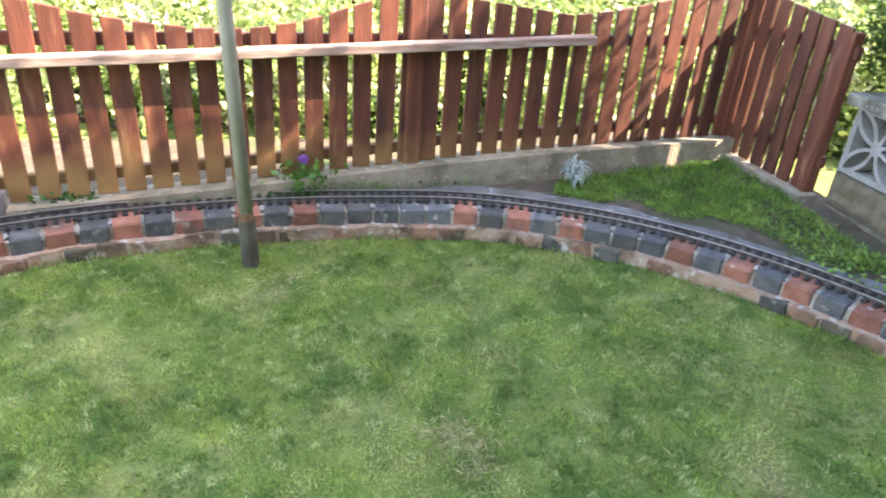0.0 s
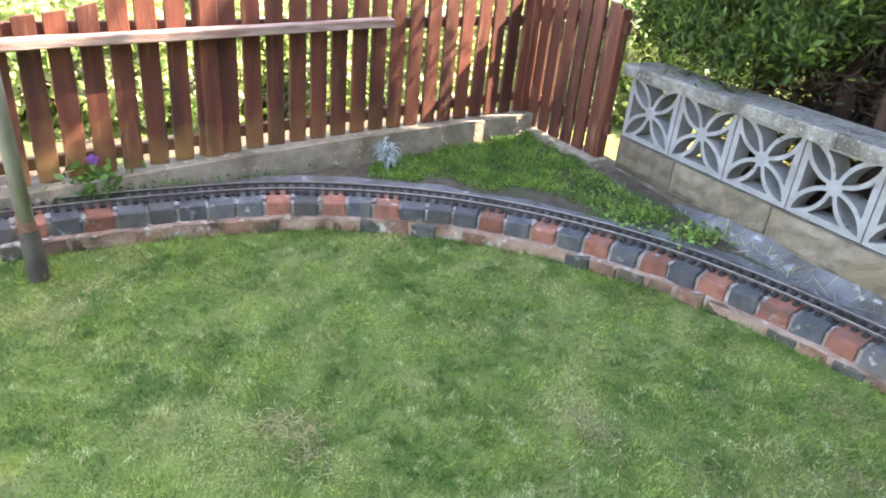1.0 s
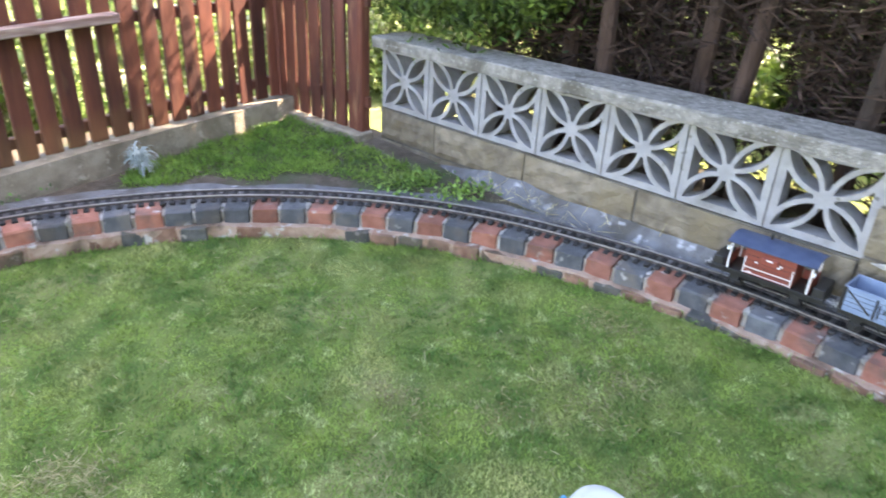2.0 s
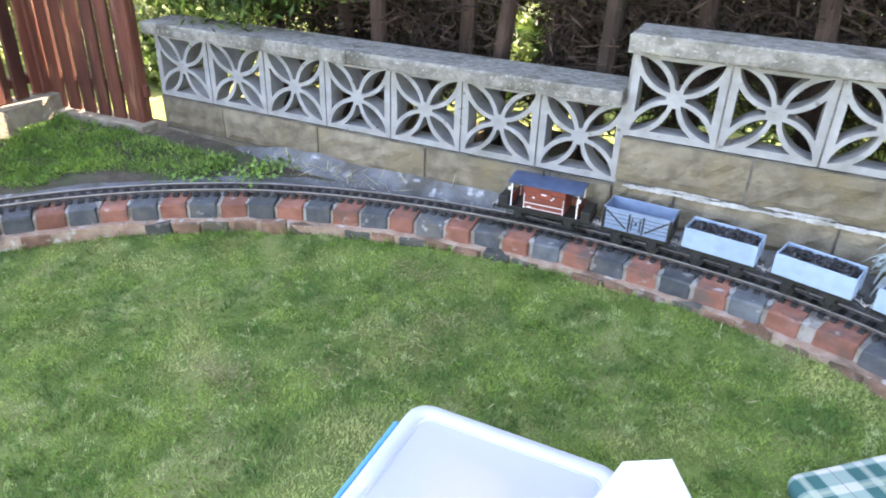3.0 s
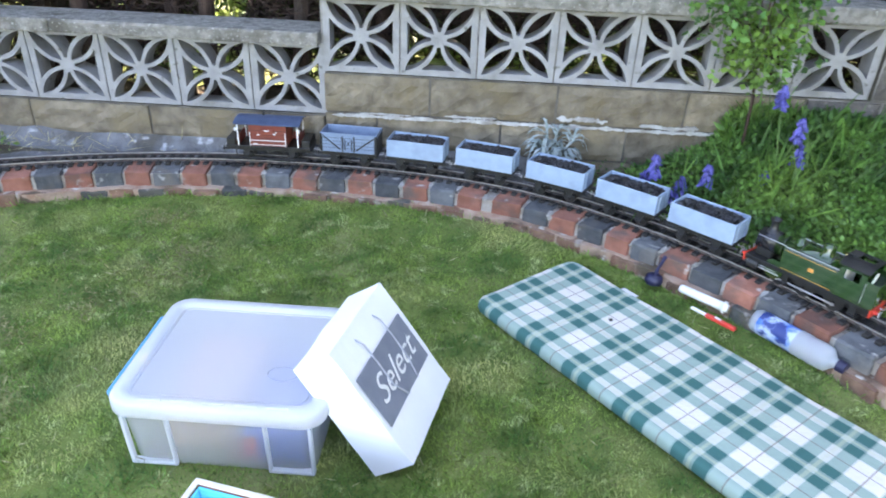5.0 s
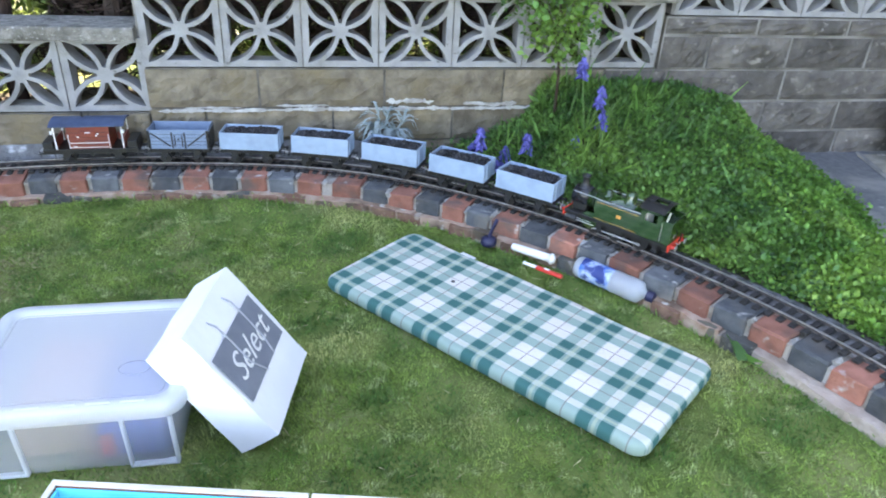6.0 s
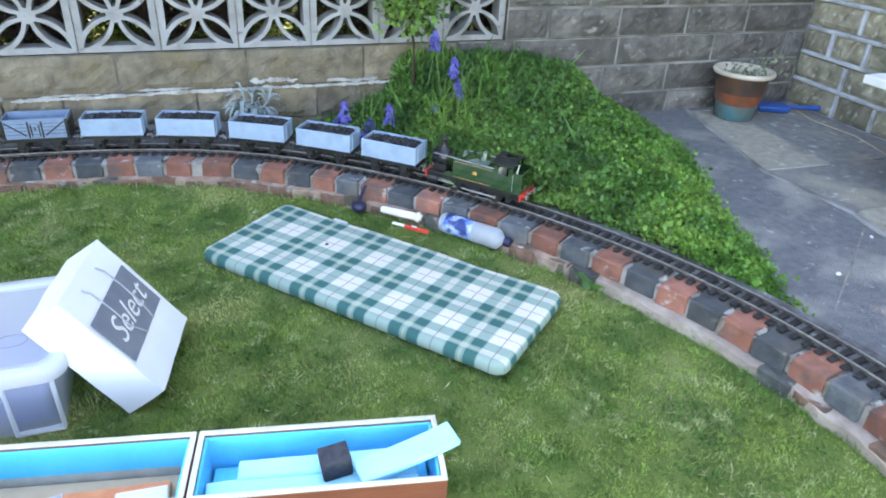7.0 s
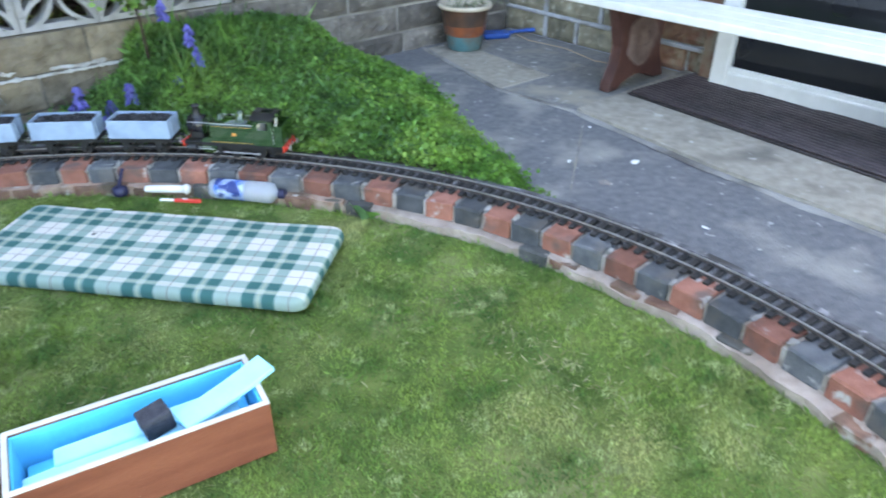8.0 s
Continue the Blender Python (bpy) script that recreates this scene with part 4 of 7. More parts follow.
def coal_load(L, W, z, seed):
    g = np.random.default_rng(seed)
    bm = bmesh.new()
    box(bm, (L, W, 0.012), (0, 0, z - 0.006))
    for _ in range(300):
        x, y = g.uniform(-L / 2 + 0.006, L / 2 - 0.006), g.uniform(-W / 2 + 0.006, W / 2 - 0.006)
        s = g.uniform(0.005, 0.012)
        heap = 0.006 * (1 - (2 * y / W) ** 2) * (1 - (2 * x / L) ** 4)
        m = Matrix.Translation((x, y, z + heap + g.uniform(-0.002, 0.003))) @ Euler(g.uniform(0, 6, 3)).to_matrix().to_4x4()
        r = bmesh.ops.create_cube(bm, size=s, matrix=m)
        for vv in r["verts"]:
            vv.co += Vector(g.uniform(-0.002, 0.002, 3))
    return bm


def coal_wagon():
    w = thing("coal_wagon", "pale grey model coal wagon full of coal, on the garden railway", "model wagon", group="wagons of the model train")
    underframe(w, WL)
    part("body", tub(bmesh.new(), WL, WW, WH, FLOOR), M_wagon, w, "pale grey painted body")
    for x in (-1, 1):
        for y in (-0.03, 0.03):
            part("end_stanchion", box(bmesh.new(), (0.004, 0.007, WH - 0.006), (x * (WL / 2 + 0.0015), y, FLOOR + WH / 2), bevel=0.001), M_wagon, w)
    part("coal", coal_load(WL - 0.011, WW - 0.011, FLOOR + WH - 0.013, 5), M_coal, w, "heap of black coal")
    return w


def open_wagon():
    w = thing("open_wagon", "slate grey empty model open wagon with black strapping", "model wagon", group="wagons of the model train")
    underframe(w, WL)
    H = WH + 0.008
    body = part("body", tub(bmesh.new(), WL, WW, H, FLOOR), M_wagon_d, w)
    zc = FLOOR + H / 2
    for y in (-1, 1):
        yy = y * (WW / 2 + 0.001)
        for z in (-0.3, -0.1, 0.1, 0.3):
            part("plank_joint", box(bmesh.new(), (WL - 0.02, 0.0012, 0.0012), (0, y * WW / 2, zc + z * H * 0.9)), M_black, body)
        for x in (-0.024, 0.024):
            o = 1 if x > 0 else -1
            part("door_strap", box(bmesh.new(), (0.006, 0.003, H - 0.012), (x, yy, zc - 0.003), bevel=0.0008), M_black, w, "black iron strap")
            part("door_strap", box(bmesh.new(), (0.004, 0.003, H * 0.62), (x - 0.010 * o, yy, zc - 0.006), bevel=0.0008), M_black, w, "black iron strap")
        for o in (-1, 1):
            m = Matrix.Translation((o * 0.068, yy, zc)) @ Matrix.Rotation(-o * 0.66, 4, "Y")
            part("diagonal_strap", box(bmesh.new(), (0.090, 0.003, 0.005), (0, 0, 0), m, 0.0008), M_black, w, "black iron strap")
            part("corner_plate", box(bmesh.new(), (0.010, 0.004, H - 0.004), (o * (WL / 2 - 0.004), yy, zc), bevel=0.0008), M_black, w)
        part("number_mark", box(bmesh.new(), (0.006, 0.001, 0.010), (0, yy + y * 0.0006, zc)), M_black, w)
    for x in (-1, 1):
        part("end_plate", box(bmesh.new(), (0.003, WW - 0.012, H - 0.018), (x * (WL / 2 + 0.0012), 0, zc - 0.004), bevel=0.001), M_black, w, "black wagon end")
    return w


def brake_van():
    w = thing("brake_van", "red-brown model brake van with a blue-grey roof and open verandas", "model van", group="wagons of the model train")
    L, BL, eave = 0.345, 0.152, 0.163
    underframe(w, L)
    part("floor", box(bmesh.new(), (L, 0.116, 0.006), (0, 0, FLOOR + 0.002), bevel=0.001), M_black, w)
    hb = eave - FLOOR - 0.004
    body = part("body", box(bmesh.new(), (BL, 0.106, hb), (0, 0, FLOOR + 0.005 + hb / 2), bevel=0.0015), M_van, w)
    for y in (-1, 1):
        yy = y * 0.0532
        for z in (0.088, 0.104, 0.120, 0.136):
            part("plank_joint", box(bmesh.new(), (BL, 0.0012, 0.0011), (0, yy, z)), M_black, body)
        part("ducket", box(bmesh.new(), (0.056, 0.010, 0.028), (0.0, yy + y * 0.004, 0.132), bevel=0.004), M_van, body)
        bm = bmesh.new()
        box(bm, (BL - 0.010, 0.002, 0.0026), (0, yy + y * 0.0035, 0.096))
        box(bm, (BL - 0.010, 0.002, 0.0018), (0, yy + y * 0.0035, 0.078))
        for x in (-BL / 2 + 0.004, BL / 2 - 0.004):
            box(bm, (0.0026, 0.002, 0.058), (x, yy + y * 0.0035, 0.101))
        part("handrail", bm, M_white, w, "white handrail")
        for x, z, l in ((-0.036, 0.122, 0.010), (0.0, 0.139, 0.018), (0.030, 0.126, 0.008), (0.036, 0.133, 0.006), (-0.05, 0.084, 0.014)):
            part("lettering_bar", box(bmesh.new(), (l, 0.001, 0.0045), (x, yy + y * 0.0095, z)), M_white, w)
        part("footboard", box(bmesh.new(), (L * 0.92, 0.014, 0.004), (0, y * 0.062, 0.022), bevel=0.001), M_black, w)
        for x in (-0.13, -0.06, 0.06, 0.13):
            part("footboard_hanger", box(bmesh.new(), (0.003, 0.003, 0.040), (x, y * 0.060, 0.042)), M_black, w)
    for x in (-0.121, 0.121):
        for y in (-0.053, 0.053):
            part("veranda_post", box(bmesh.new(), (0.0045, 0.0045, eave - FLOOR - 0.006), (x, y, (eave + FLOOR + 0.004) / 2)), M_white, w, "cream veranda post")
        part("veranda_end", box(bmesh.new(), (0.004, 0.104, 0.040), (x * 1.02, 0, FLOOR + 0.025), bevel=0.001), M_van, w)
        part("veranda_wall", box(bmesh.new(), (0.036, 0.004, 0.030), (x * 0.80, 0.052, FLOOR + 0.020), bevel=0.001), M_van, w)
        part("lamp", box(bmesh.new(), (0.009, 0.010, 0.013), (x * 1.06, -0.058, 0.140), bevel=0.002), M_white, w, "small white side lamp")
    for x in (-0.152, 0.152):
        part("ballast_weight", box(bmesh.new(), (0.036, 0.104, 0.030), (x, 0, FLOOR + 0.018), bevel=0.002), M_black, w)
    bm = bmesh.new()
    pts = []
    for i in range(13):
        a = -1 + 2 * i / 12
        pts.append((a * 0.064, eave + 0.015 - 0.013 * a * a))
    pts += [(y, z - 0.004) for y, z in pts[::-1]]
    prism(bm, pts, -0.134, 0.134, Matrix(((0, 0, 1, 0), (1, 0, 0, 0), (0, 1, 0, 0), (0, 0, 0, 1))))
    roof = part("roof", bm, M_roof, w, "blue-grey curved roof")
    part("chimney", cyl(bmesh.new(), 0.005, 0.004, (-0.03, 0.02, eave + 0.012), (-0.03, 0.02, eave + 0.034), 10), M_black, roof)
    return w


def locomotive():
    """Side-tank engine; the chimney end is at -x, the bunker at +x."""
    w = thing("tank_locomotive", "glossy green model tank locomotive with red buffer beams on the rails", "model locomotive")
    L, zf = 0.392, 0.056
    bm = bmesh.new()
    box(bm, (L, 0.110, 0.006), (0, 0, zf), bevel=0.001)
    for y in (-0.028, 0.028):
        box(bm, (L * 0.96, 0.004, 0.030), (0, y, 0.038))
    for y in (-0.0535, 0.0535):
        box(bm, (L, 0.003, 0.010), (0, y, zf - 0.004))
    part("footplate", bm, M_black, w)
    for o in (-1, 1):
        beam = part("buffer_beam", box(bmesh.new(), (0.006, 0.114, 0.026), (o * L / 2, 0, 0.048), bevel=0.001), M_loco_red, w, "bright red buffer beam")
        for y in (-0.037, 0.037):
            b2 = cyl(bmesh.new(), 0.0075, 0.006, (o * L / 2, y, 0.049), (o * (L / 2 + 0.012), y, 0.049), 12)
            cyl(b2, 0.0035, 0.0035, (o * (L / 2 + 0.012), y, 0.049), (o * (L / 2 + 0.018), y, 0.049), 10)
            part("buffer_housing", b2, M_loco_red, beam, "red buffer housing")
            part("buffer_head", cyl(bmesh.new(), 0.0105, 0.0105, (o * (L / 2 + 0.018), y, 0.049), (o * (L / 2 + 0.0205), y, 0.049), 16), M_steel, beam, "steel buffer head")
        part("coupling_hook", tube(bmesh.new(), [(o * L / 2, 0, 0.050), (o * (L / 2 + 0.012), 0, 0.047), (o * (L / 2 + 0.018), 0, 0.054), (o * (L / 2 + 0.016), 0, 0.060)], 0.0022, 6), M_steel, beam)
        part("vacuum_pipe", tube(bmesh.new(), [(o * L / 2, 0.020, 0.045), (o * (L / 2 + 0.008), 0.020, 0.055), (o * (L / 2 + 0.008), 0.020, 0.080), (o * (L / 2 + 0.013), 0.020, 0.084)], 0.0026, 8), M_brass if o < 0 else M_black, beam)
    # wheels, cylinders and rods
    for x in (-0.082, 0.0, 0.092):
        r = 0.0275
        for y in (-GAUGE / 2, GAUGE / 2):
            b2 = bmesh.new()
            lathe(b2, [(0.004, -0.004), (r * 0.30, -0.006), (r * 0.34, -0.002), (r * 0.78, -0.002), (r * 0.82, -0.005), (r, -0.005), (r, 0.002), (r + 0.003, 0.003), (r + 0.003, 0.005), (0.004, 0.005)], 22)
            bmesh.ops.transform(b2, matrix=Matrix.Translation((x, y, r)) @ Matrix.Rotation(math.pi / 2 if y < 0 else -math.pi / 2, 4, "X"), verts=b2.verts)
            part("wheel", b2, M_black, w)
    for y in (-0.046, 0.046):
        b2 = box(bmesh.new(), (0.188, 0.003, 0.006), (0.005, y, 0.020), bevel=0.001)
        for x in (-0.082, 0.0, 0.092):
            cyl(b2, 0.005, 0.005, (x, y - 0.0025, 0.020), (x, y + 0.0025, 0.020), 12)
        part("coupling_rod", b2, M_steel, w, "bright steel coupling rod")
        b2 = box(bmesh.new(), (0.085, 0.003, 0.005), (-0.120, y * 1.07, 0.030), bevel=0.001)
        box(b2, (0.075, 0.003, 0.0022), (-0.125, y * 1.07, 0.038), bevel=0.0006)
        part("slide_bar", b2, M_steel, w, "bright steel slide bars")
        part("cylinder", cyl(bmesh.new(), 0.015, 0.015, (-0.182, y * 1.02, 0.033), (-0.146, y * 1.02, 0.033), 18), M_black, w)
        for x in (-0.055, 0.150):
            part("step", box(box(bmesh.new(), (0.022, 0.012, 0.003), (x, y * 1.12, 0.020), bevel=0.001), (0.018, 0.002, 0.036), (x, y * 1.10, 0.037)), M_black, w)
        part("splasher", cyl(bmesh.new(), 0.031, 0.031, (-0.098, y * 0.80, 0.046), (-0.098, y * 1.08, 0.046), 24), M_green, w, smooth=False)
    # boiler and smokebox
    zb = 0.108
    part("boiler", cyl(bmesh.new(), 0.0345, 0.0345, (-0.124, 0, zb), (0.09, 0, zb), 36), M_green, w, "green lagged boiler", True)
    part("saddle", box(bmesh.new(), (0.054, 0.058, 0.040), (-0.152, 0, 0.079), bevel=0.004), M_black, w)
    sb = part("smokebox", cyl(bmesh.new(), 0.0365, 0.0365, (-0.183, 0, zb), (-0.122, 0, zb), 36), M_smokebox, w, "black smokebox", True)
    b2 = bmesh.new()
    cyl(b2, 0.029, 0.021, (-0.183, 0, zb), (-0.189, 0, zb), 24)
    cyl(b2, 0.0028, 0.0028, (-0.189, 0, zb), (-0.196, 0, zb), 8)
    box(b2, (0.002, 0.002, 0.020), (-0.195, 0, zb))
    part("smokebox_door", b2, M_black, sb)
    b2 = bmesh.new()
    lathe(b2, [(0.024, 0.030), (0.016, 0.038), (0.0125, 0.044), (0.0120, 0.062), (0.0135, 0.068), (0.0165, 0.069), (0.0165, 0.074), (0.0105, 0.0745), (0.0105, 0.05)], 22)
    bmesh.ops.transform(b2, matrix=Matrix.Translation((-0.154, 0, zb)), verts=b2.verts)
    part("chimney", b2, M_black, w, "tall black chimney", True)
    for name, x, r, h, label in (("dome", 0.020, 0.0195, 0.066, "green steam dome"), ("filler_cap", -0.062, 0.0150, 0.048, "low green filler")):
        b2 = bmesh.new()
        lathe(b2, [(r + 0.006, 0.028), (r, 0.036), (r * 0.96, h - 0.012), (r * 0.78, h - 0.004), (r * 0.4, h), (0.0005, h + 0.0005)], 22)
        bmesh.ops.transform(b2, matrix=Matrix.Translation((x, 0, zb)), verts=b2.verts)
        part(name, b2, M_green, w, label, True)
    b2 = bmesh.new()
    lathe(b2, [(0.013, 0.030), (0.010, 0.036), (0.0085, 0.052), (0.0105, 0.055), (0.0105, 0.058), (0.003, 0.060), (0.0005, 0.060)], 16)
    bmesh.ops.transform(b2, matrix=Matrix.Translation((0.074, 0, zb)), verts=b2.verts)
    part("safety_valve", b2, M_brass, w, "brass safety valve", True)
    part("whistle", cyl(bmesh.new(), 0.003, 0.002, (0.083, -0.016, 0.135), (0.083, -0.016, 0.158), 8), M_brass, w)
    for x in (-0.100, -0.045, 0.045):
        part("boiler_band", cyl(bmesh.new(), 0.0353, 0.0353, (x - 0.0015, 0, zb), (x + 0.0015, 0, zb), 36), M_black, w)
    for y in (-1, 1):
        yb = y * 0.0335
        part("boiler_handrail", tube(bmesh.new(), [(-0.178, yb, zb + 0.019), (-0.086, yb, zb + 0.019)], 0.0014, 6), M_steel, w)
    # side tanks run back flush into the cab and bunker sides
    zt = 0.130
    for y in (-1, 1):
        tk = part("side_tank", box(bmesh.new(), (0.168, 0.021, zt - zf - 0.003), (0.0, y * 0.0445, (zt + zf + 0.003) / 2), bevel=0.0025, seg=2), M_green, w)
        yy = y * 0.0555
        part("crest", box(bmesh.new(), (0.017, 0.0015, 0.012), (0.010, yy, 0.096), bevel=0.0005), M_crest, tk, "small orange crest")
        part("filler", cyl(bmesh.new(), 0.008, 0.008, (-0.045, y * 0.0445, zt), (-0.045, y * 0.0445, zt + 0.006), 14), M_green, tk)
        part("tank_handrail", tube(bmesh.new(), [(-0.078, yy - y * 0.004, zt + 0.003), (0.082, yy - y * 0.004, zt + 0.003)], 0.0015, 6), M_steel, tk, "pale handrail along the tank")
        for z0 in (zf + 0.008, zt - 0.006):
            part("lining", box(bmesh.new(), (0.155, 0.0008, 0.0012), (0.0, yy, z0)), M_crest, tk, "thin orange lining")
    # cab with round-cornered openings
    cab = bmesh.new()
    for y in (-1, 1):
        yy = y * 0.0535
        box(cab, (0.075, 0.003, zt - zf - 0.012), (0.1215, yy, (zt + zf - 0.012) / 2), bevel=0.0005)
        box(cab, (0.016, 0.003, 0.040), (0.092, yy, 0.137), bevel=0.0005)
        box(cab, (0.016, 0.003, 0.040), (0.151, yy, 0.137), bevel=0.0005)
        box(cab, (0.075, 0.003, 0.010), (0.1215, yy, 0.152), bevel=0.0005)
    for x in (0.0855, 0.1575):
        box(cab, (0.003, 0.104, zt - zf), (x, 0, (zt + zf) / 2))
        for y in (-0.046, 0, 0.046):
            box(cab, (0.003, 0.014, 0.030), (x, y, zt + 0.012))
    part("cab", cab, M_green, w)
    for y in (-1, 1):
        part("cab_handrail", tube(bmesh.new(), [(0.162, y * 0.057, zf + 0.01), (0.162, y * 0.057, zt)], 0.0014, 6), M_steel, w)
    # roof: two side sheets and end strips round an open hatch
    b2 = bmesh.new()
    for lo, hi, x0, x1 in ((-6, -2, 0.078, 0.166), (2, 6, 0.078, 0.166), (-2, 2, 0.078, 0.100), (-2, 2, 0.150, 0.166)):
        pts = [(0.0605 * i / 6, 0.174 - 0.014 * (i / 6) ** 2) for i in range(lo, hi + 1)]
        pts += [(y, z - 0.003) for y, z in pts[::-1]]
        prism(b2, pts, x0, x1, Matrix(((0, 0, 1, 0), (1, 0, 0, 0), (0, 1, 0, 0), (0, 0, 0, 1))))
    roof = part("cab_roof", b2, M_black, w, "glossy black cab roof with an open hatch")
    for y in (-0.022, 0.022):
        part("hatch_runner", box(bmesh.new(), (0.062, 0.003, 0.004), (0.126, y, 0.1745), bevel=0.0005), M_black, roof)
    part("hatch_lid", box(bmesh.new(), (0.030, 0.040, 0.003), (0.094, 0, 0.1775), bevel=0.001), M_black, roof)
    part("backhead", box(bmesh.new(), (0.012, 0.060, 0.060), (0.094, 0, 0.100), bevel=0.004), M_rim, w, "pale cab fittings")
    bk = bmesh.new()
    for y in (-1, 1):
        box(bk, (0.040, 0.003, zt - zf + 0.006), (0.1765, y * 0.0535, (zt + zf) / 2 + 0.003), bevel=0.0005)
    box(bk, (0.003, 0.107, zt - zf + 0.004), (0.195, 0, (zt + zf) / 2 + 0.002), bevel=0.0005)
    box(bk, (0.036, 0.104, 0.004), (0.176, 0, 0.100))
    part("bunker", bk, M_green, w)
    m = Matrix.Translation((0.1995, 0, zt + 0.011)) @ Matrix.Rotation(0.55, 4, "Y")
    part("bunker_flare", box(bmesh.new(), (0.003, 0.112, 0.020), (0, 0, 0), m), M_green, w)
    part("coal", coal_load(0.032, 0.098, 0.112, 8), M_coal, w, "small heap of coal")
    part("fire_iron", tube(bmesh.new(), [(0.170, -0.050, 0.118), (0.180, -0.052, 0.170)], 0.0028, 6), M_rim, w, "pale wooden stick")
    return w


TRAIN_D = NEAR + GAUGE / 2
S_VAN = arc_at(1.925, -0.26)


def on_track(ds):
    """Pose on the rails, ds metres of edging past the van's mark."""
    x, y, a = on_line(S_VAN + ds, TRAIN_D)
    return pose(x, y, RAIL_TOP - 0.001, 0, 0, math.degrees(a))


brake_van().matrix_basis = on_track(0.035)
open_wagon().matrix_basis = on_track(0.357)
first = coal_wagon()
first.matrix_basis = on_track(0.622)
for k in range(1, 5):
    copy_thing(first, on_track(0.622 + 0.271 * k))
locomotive().matrix_basis = on_track(2.052)

# ---- plastic storage box with contents ----
tubx = thing("storage_box", "frosted clear plastic storage box with a clip-on lid, on the lawn", "storage box", pose(2.262, -1.475, 0.006, 0, 0, 0))


def rounded(w, d, r, n=6):
    pts = []
    for cx, cy, a0 in ((w / 2 - r, d / 2 - r, 0), (-w / 2 + r, d / 2 - r, 90), (-w / 2 + r, -d / 2 + r, 180), (w / 2 - r, -d / 2 + r, 270)):
        for i in range(n + 1):
            a = math.radians(a0 + 90 * i / n)
            pts.append((cx + r * math.cos(a), cy + r * math.sin(a)))
    return pts


def shell(bm, rings):
    """Skins over closed outlines of equal count at given heights."""
    loops = [[bm.verts.new((x, y, z)) for x, y in pts] for pts, z in rings]
    for a, b in zip(loops, loops[1:]):
        k = len(a)
        for i in range(k):
            bm.faces.new((a[i], a[(i + 1) % k], b[(i + 1) % k], b[i]))
    return loops


bm = bmesh.new()
lp = shell(bm, [(rounded(0.40, 0.34, 0.03), 0.012), (rounded(0.42, 0.36, 0.035), 0.0), (rounded(0.425, 0.365, 0.035), 0.006), (rounded(0.455, 0.392, 0.045), 0.165),
                (rounded(0.468, 0.405, 0.045), 0.170), (rounded(0.468, 0.405, 0.045), 0.178), (rounded(0.445, 0.382, 0.045), 0.178), (rounded(0.415, 0.355, 0.035), 0.012)])
bm.faces.new(lp[0])
part("body", bm, M_tub, tubx, smooth=True)
for x in (-0.16, 0.16):
    for y in (-1, 1):
        m = Matrix.Translation((x, y * 0.192, 0.082)) @ Matrix.Rotation(y * -0.085, 4, "X")
        bm = bmesh.new()
        for sx in (-0.05, 0.05):
            box(bm, (0.008, 0.018, 0.155), (sx, 0, 0), m, 0.003)
        box(bm, (0.108, 0.018, 0.010), (0, 0, -0.074), m, 0.003)
        part("corner_rib", bm, M_lid, tubx)
bm = bmesh.new()
lp = shell(bm, [(rounded(0.478, 0.415, 0.05), 0.160), (rounded(0.486, 0.423, 0.052), 0.162), (rounded(0.486, 0.423, 0.052), 0.190), (rounded(0.476, 0.413, 0.05), 0.199),
                (rounded(0.420, 0.357, 0.03), 0.199), (rounded(0.412, 0.349, 0.028), 0.192)])
lid = part("lid", bm, M_lid, tubx, "milky white lid", True)
bm = bmesh.new()
lp = shell(bm, [(rounded(0.412, 0.349, 0.028), 0.192), (rounded(0.404, 0.341, 0.026), 0.1915), (rounded(0.402, 0.339, 0.026), 0.1895), (rounded(0.392, 0.329, 0.024), 0.1895), (rounded(0.390, 0.327, 0.024), 0.1915)])
bm.faces.new(lp[-1])
part("lid_panel", bm, M_panel_clear, lid, "greyish see-through panel")
part("maker_mark", tube(bmesh.new(), [(0.12 + 0.035 * math.cos(a), -0.07 + 0.025 * math.sin(a), 0.194) for a in np.linspace(0, 6.2, 24)], 0.0012, 5), M_cord, lid)
for k in range(5):
    part("lid_rib", box(bmesh.new(), (0.05, 0.006, 0.003), (-0.14 + 0.07 * k, -0.192, 0.2), bevel=0.001), M_lid, lid)
for x in (-1,):
    m = Matrix.Translation((x * 0.248, 0, 0.135)) @ Matrix.Rotation(x * 0.3, 4, "Y")
    part("clip_handle", box(bmesh.new(), (0.012, 0.30, 0.085), (0, 0, 0), m, 0.005, 2), M_handle_blue, tubx, "light blue clip handle")
cont = thing("packed_carton", "brown card carton lying inside the storage box", "carton", pose(2.20, -1.47, 0.020))
part("carton", box(bmesh.new(), (0.17, 0.29, 0.115), (0, 0, 0.0575), bevel=0.003), M_card, cont)
cont = thing("packed_carton", "blue printed carton lying inside the storage box", "carton", pose(2.375, -1.50, 0.020))
part("carton", box(bmesh.new(), (0.145, 0.27, 0.075), (0, 0, 0.0375), bevel=0.003), M_bluebox, cont)
part("red_label", box(bmesh.new(), (0.03, 0.001, 0.06), (-0.055, -0.136, 0.037)), M_redplastic, cont)

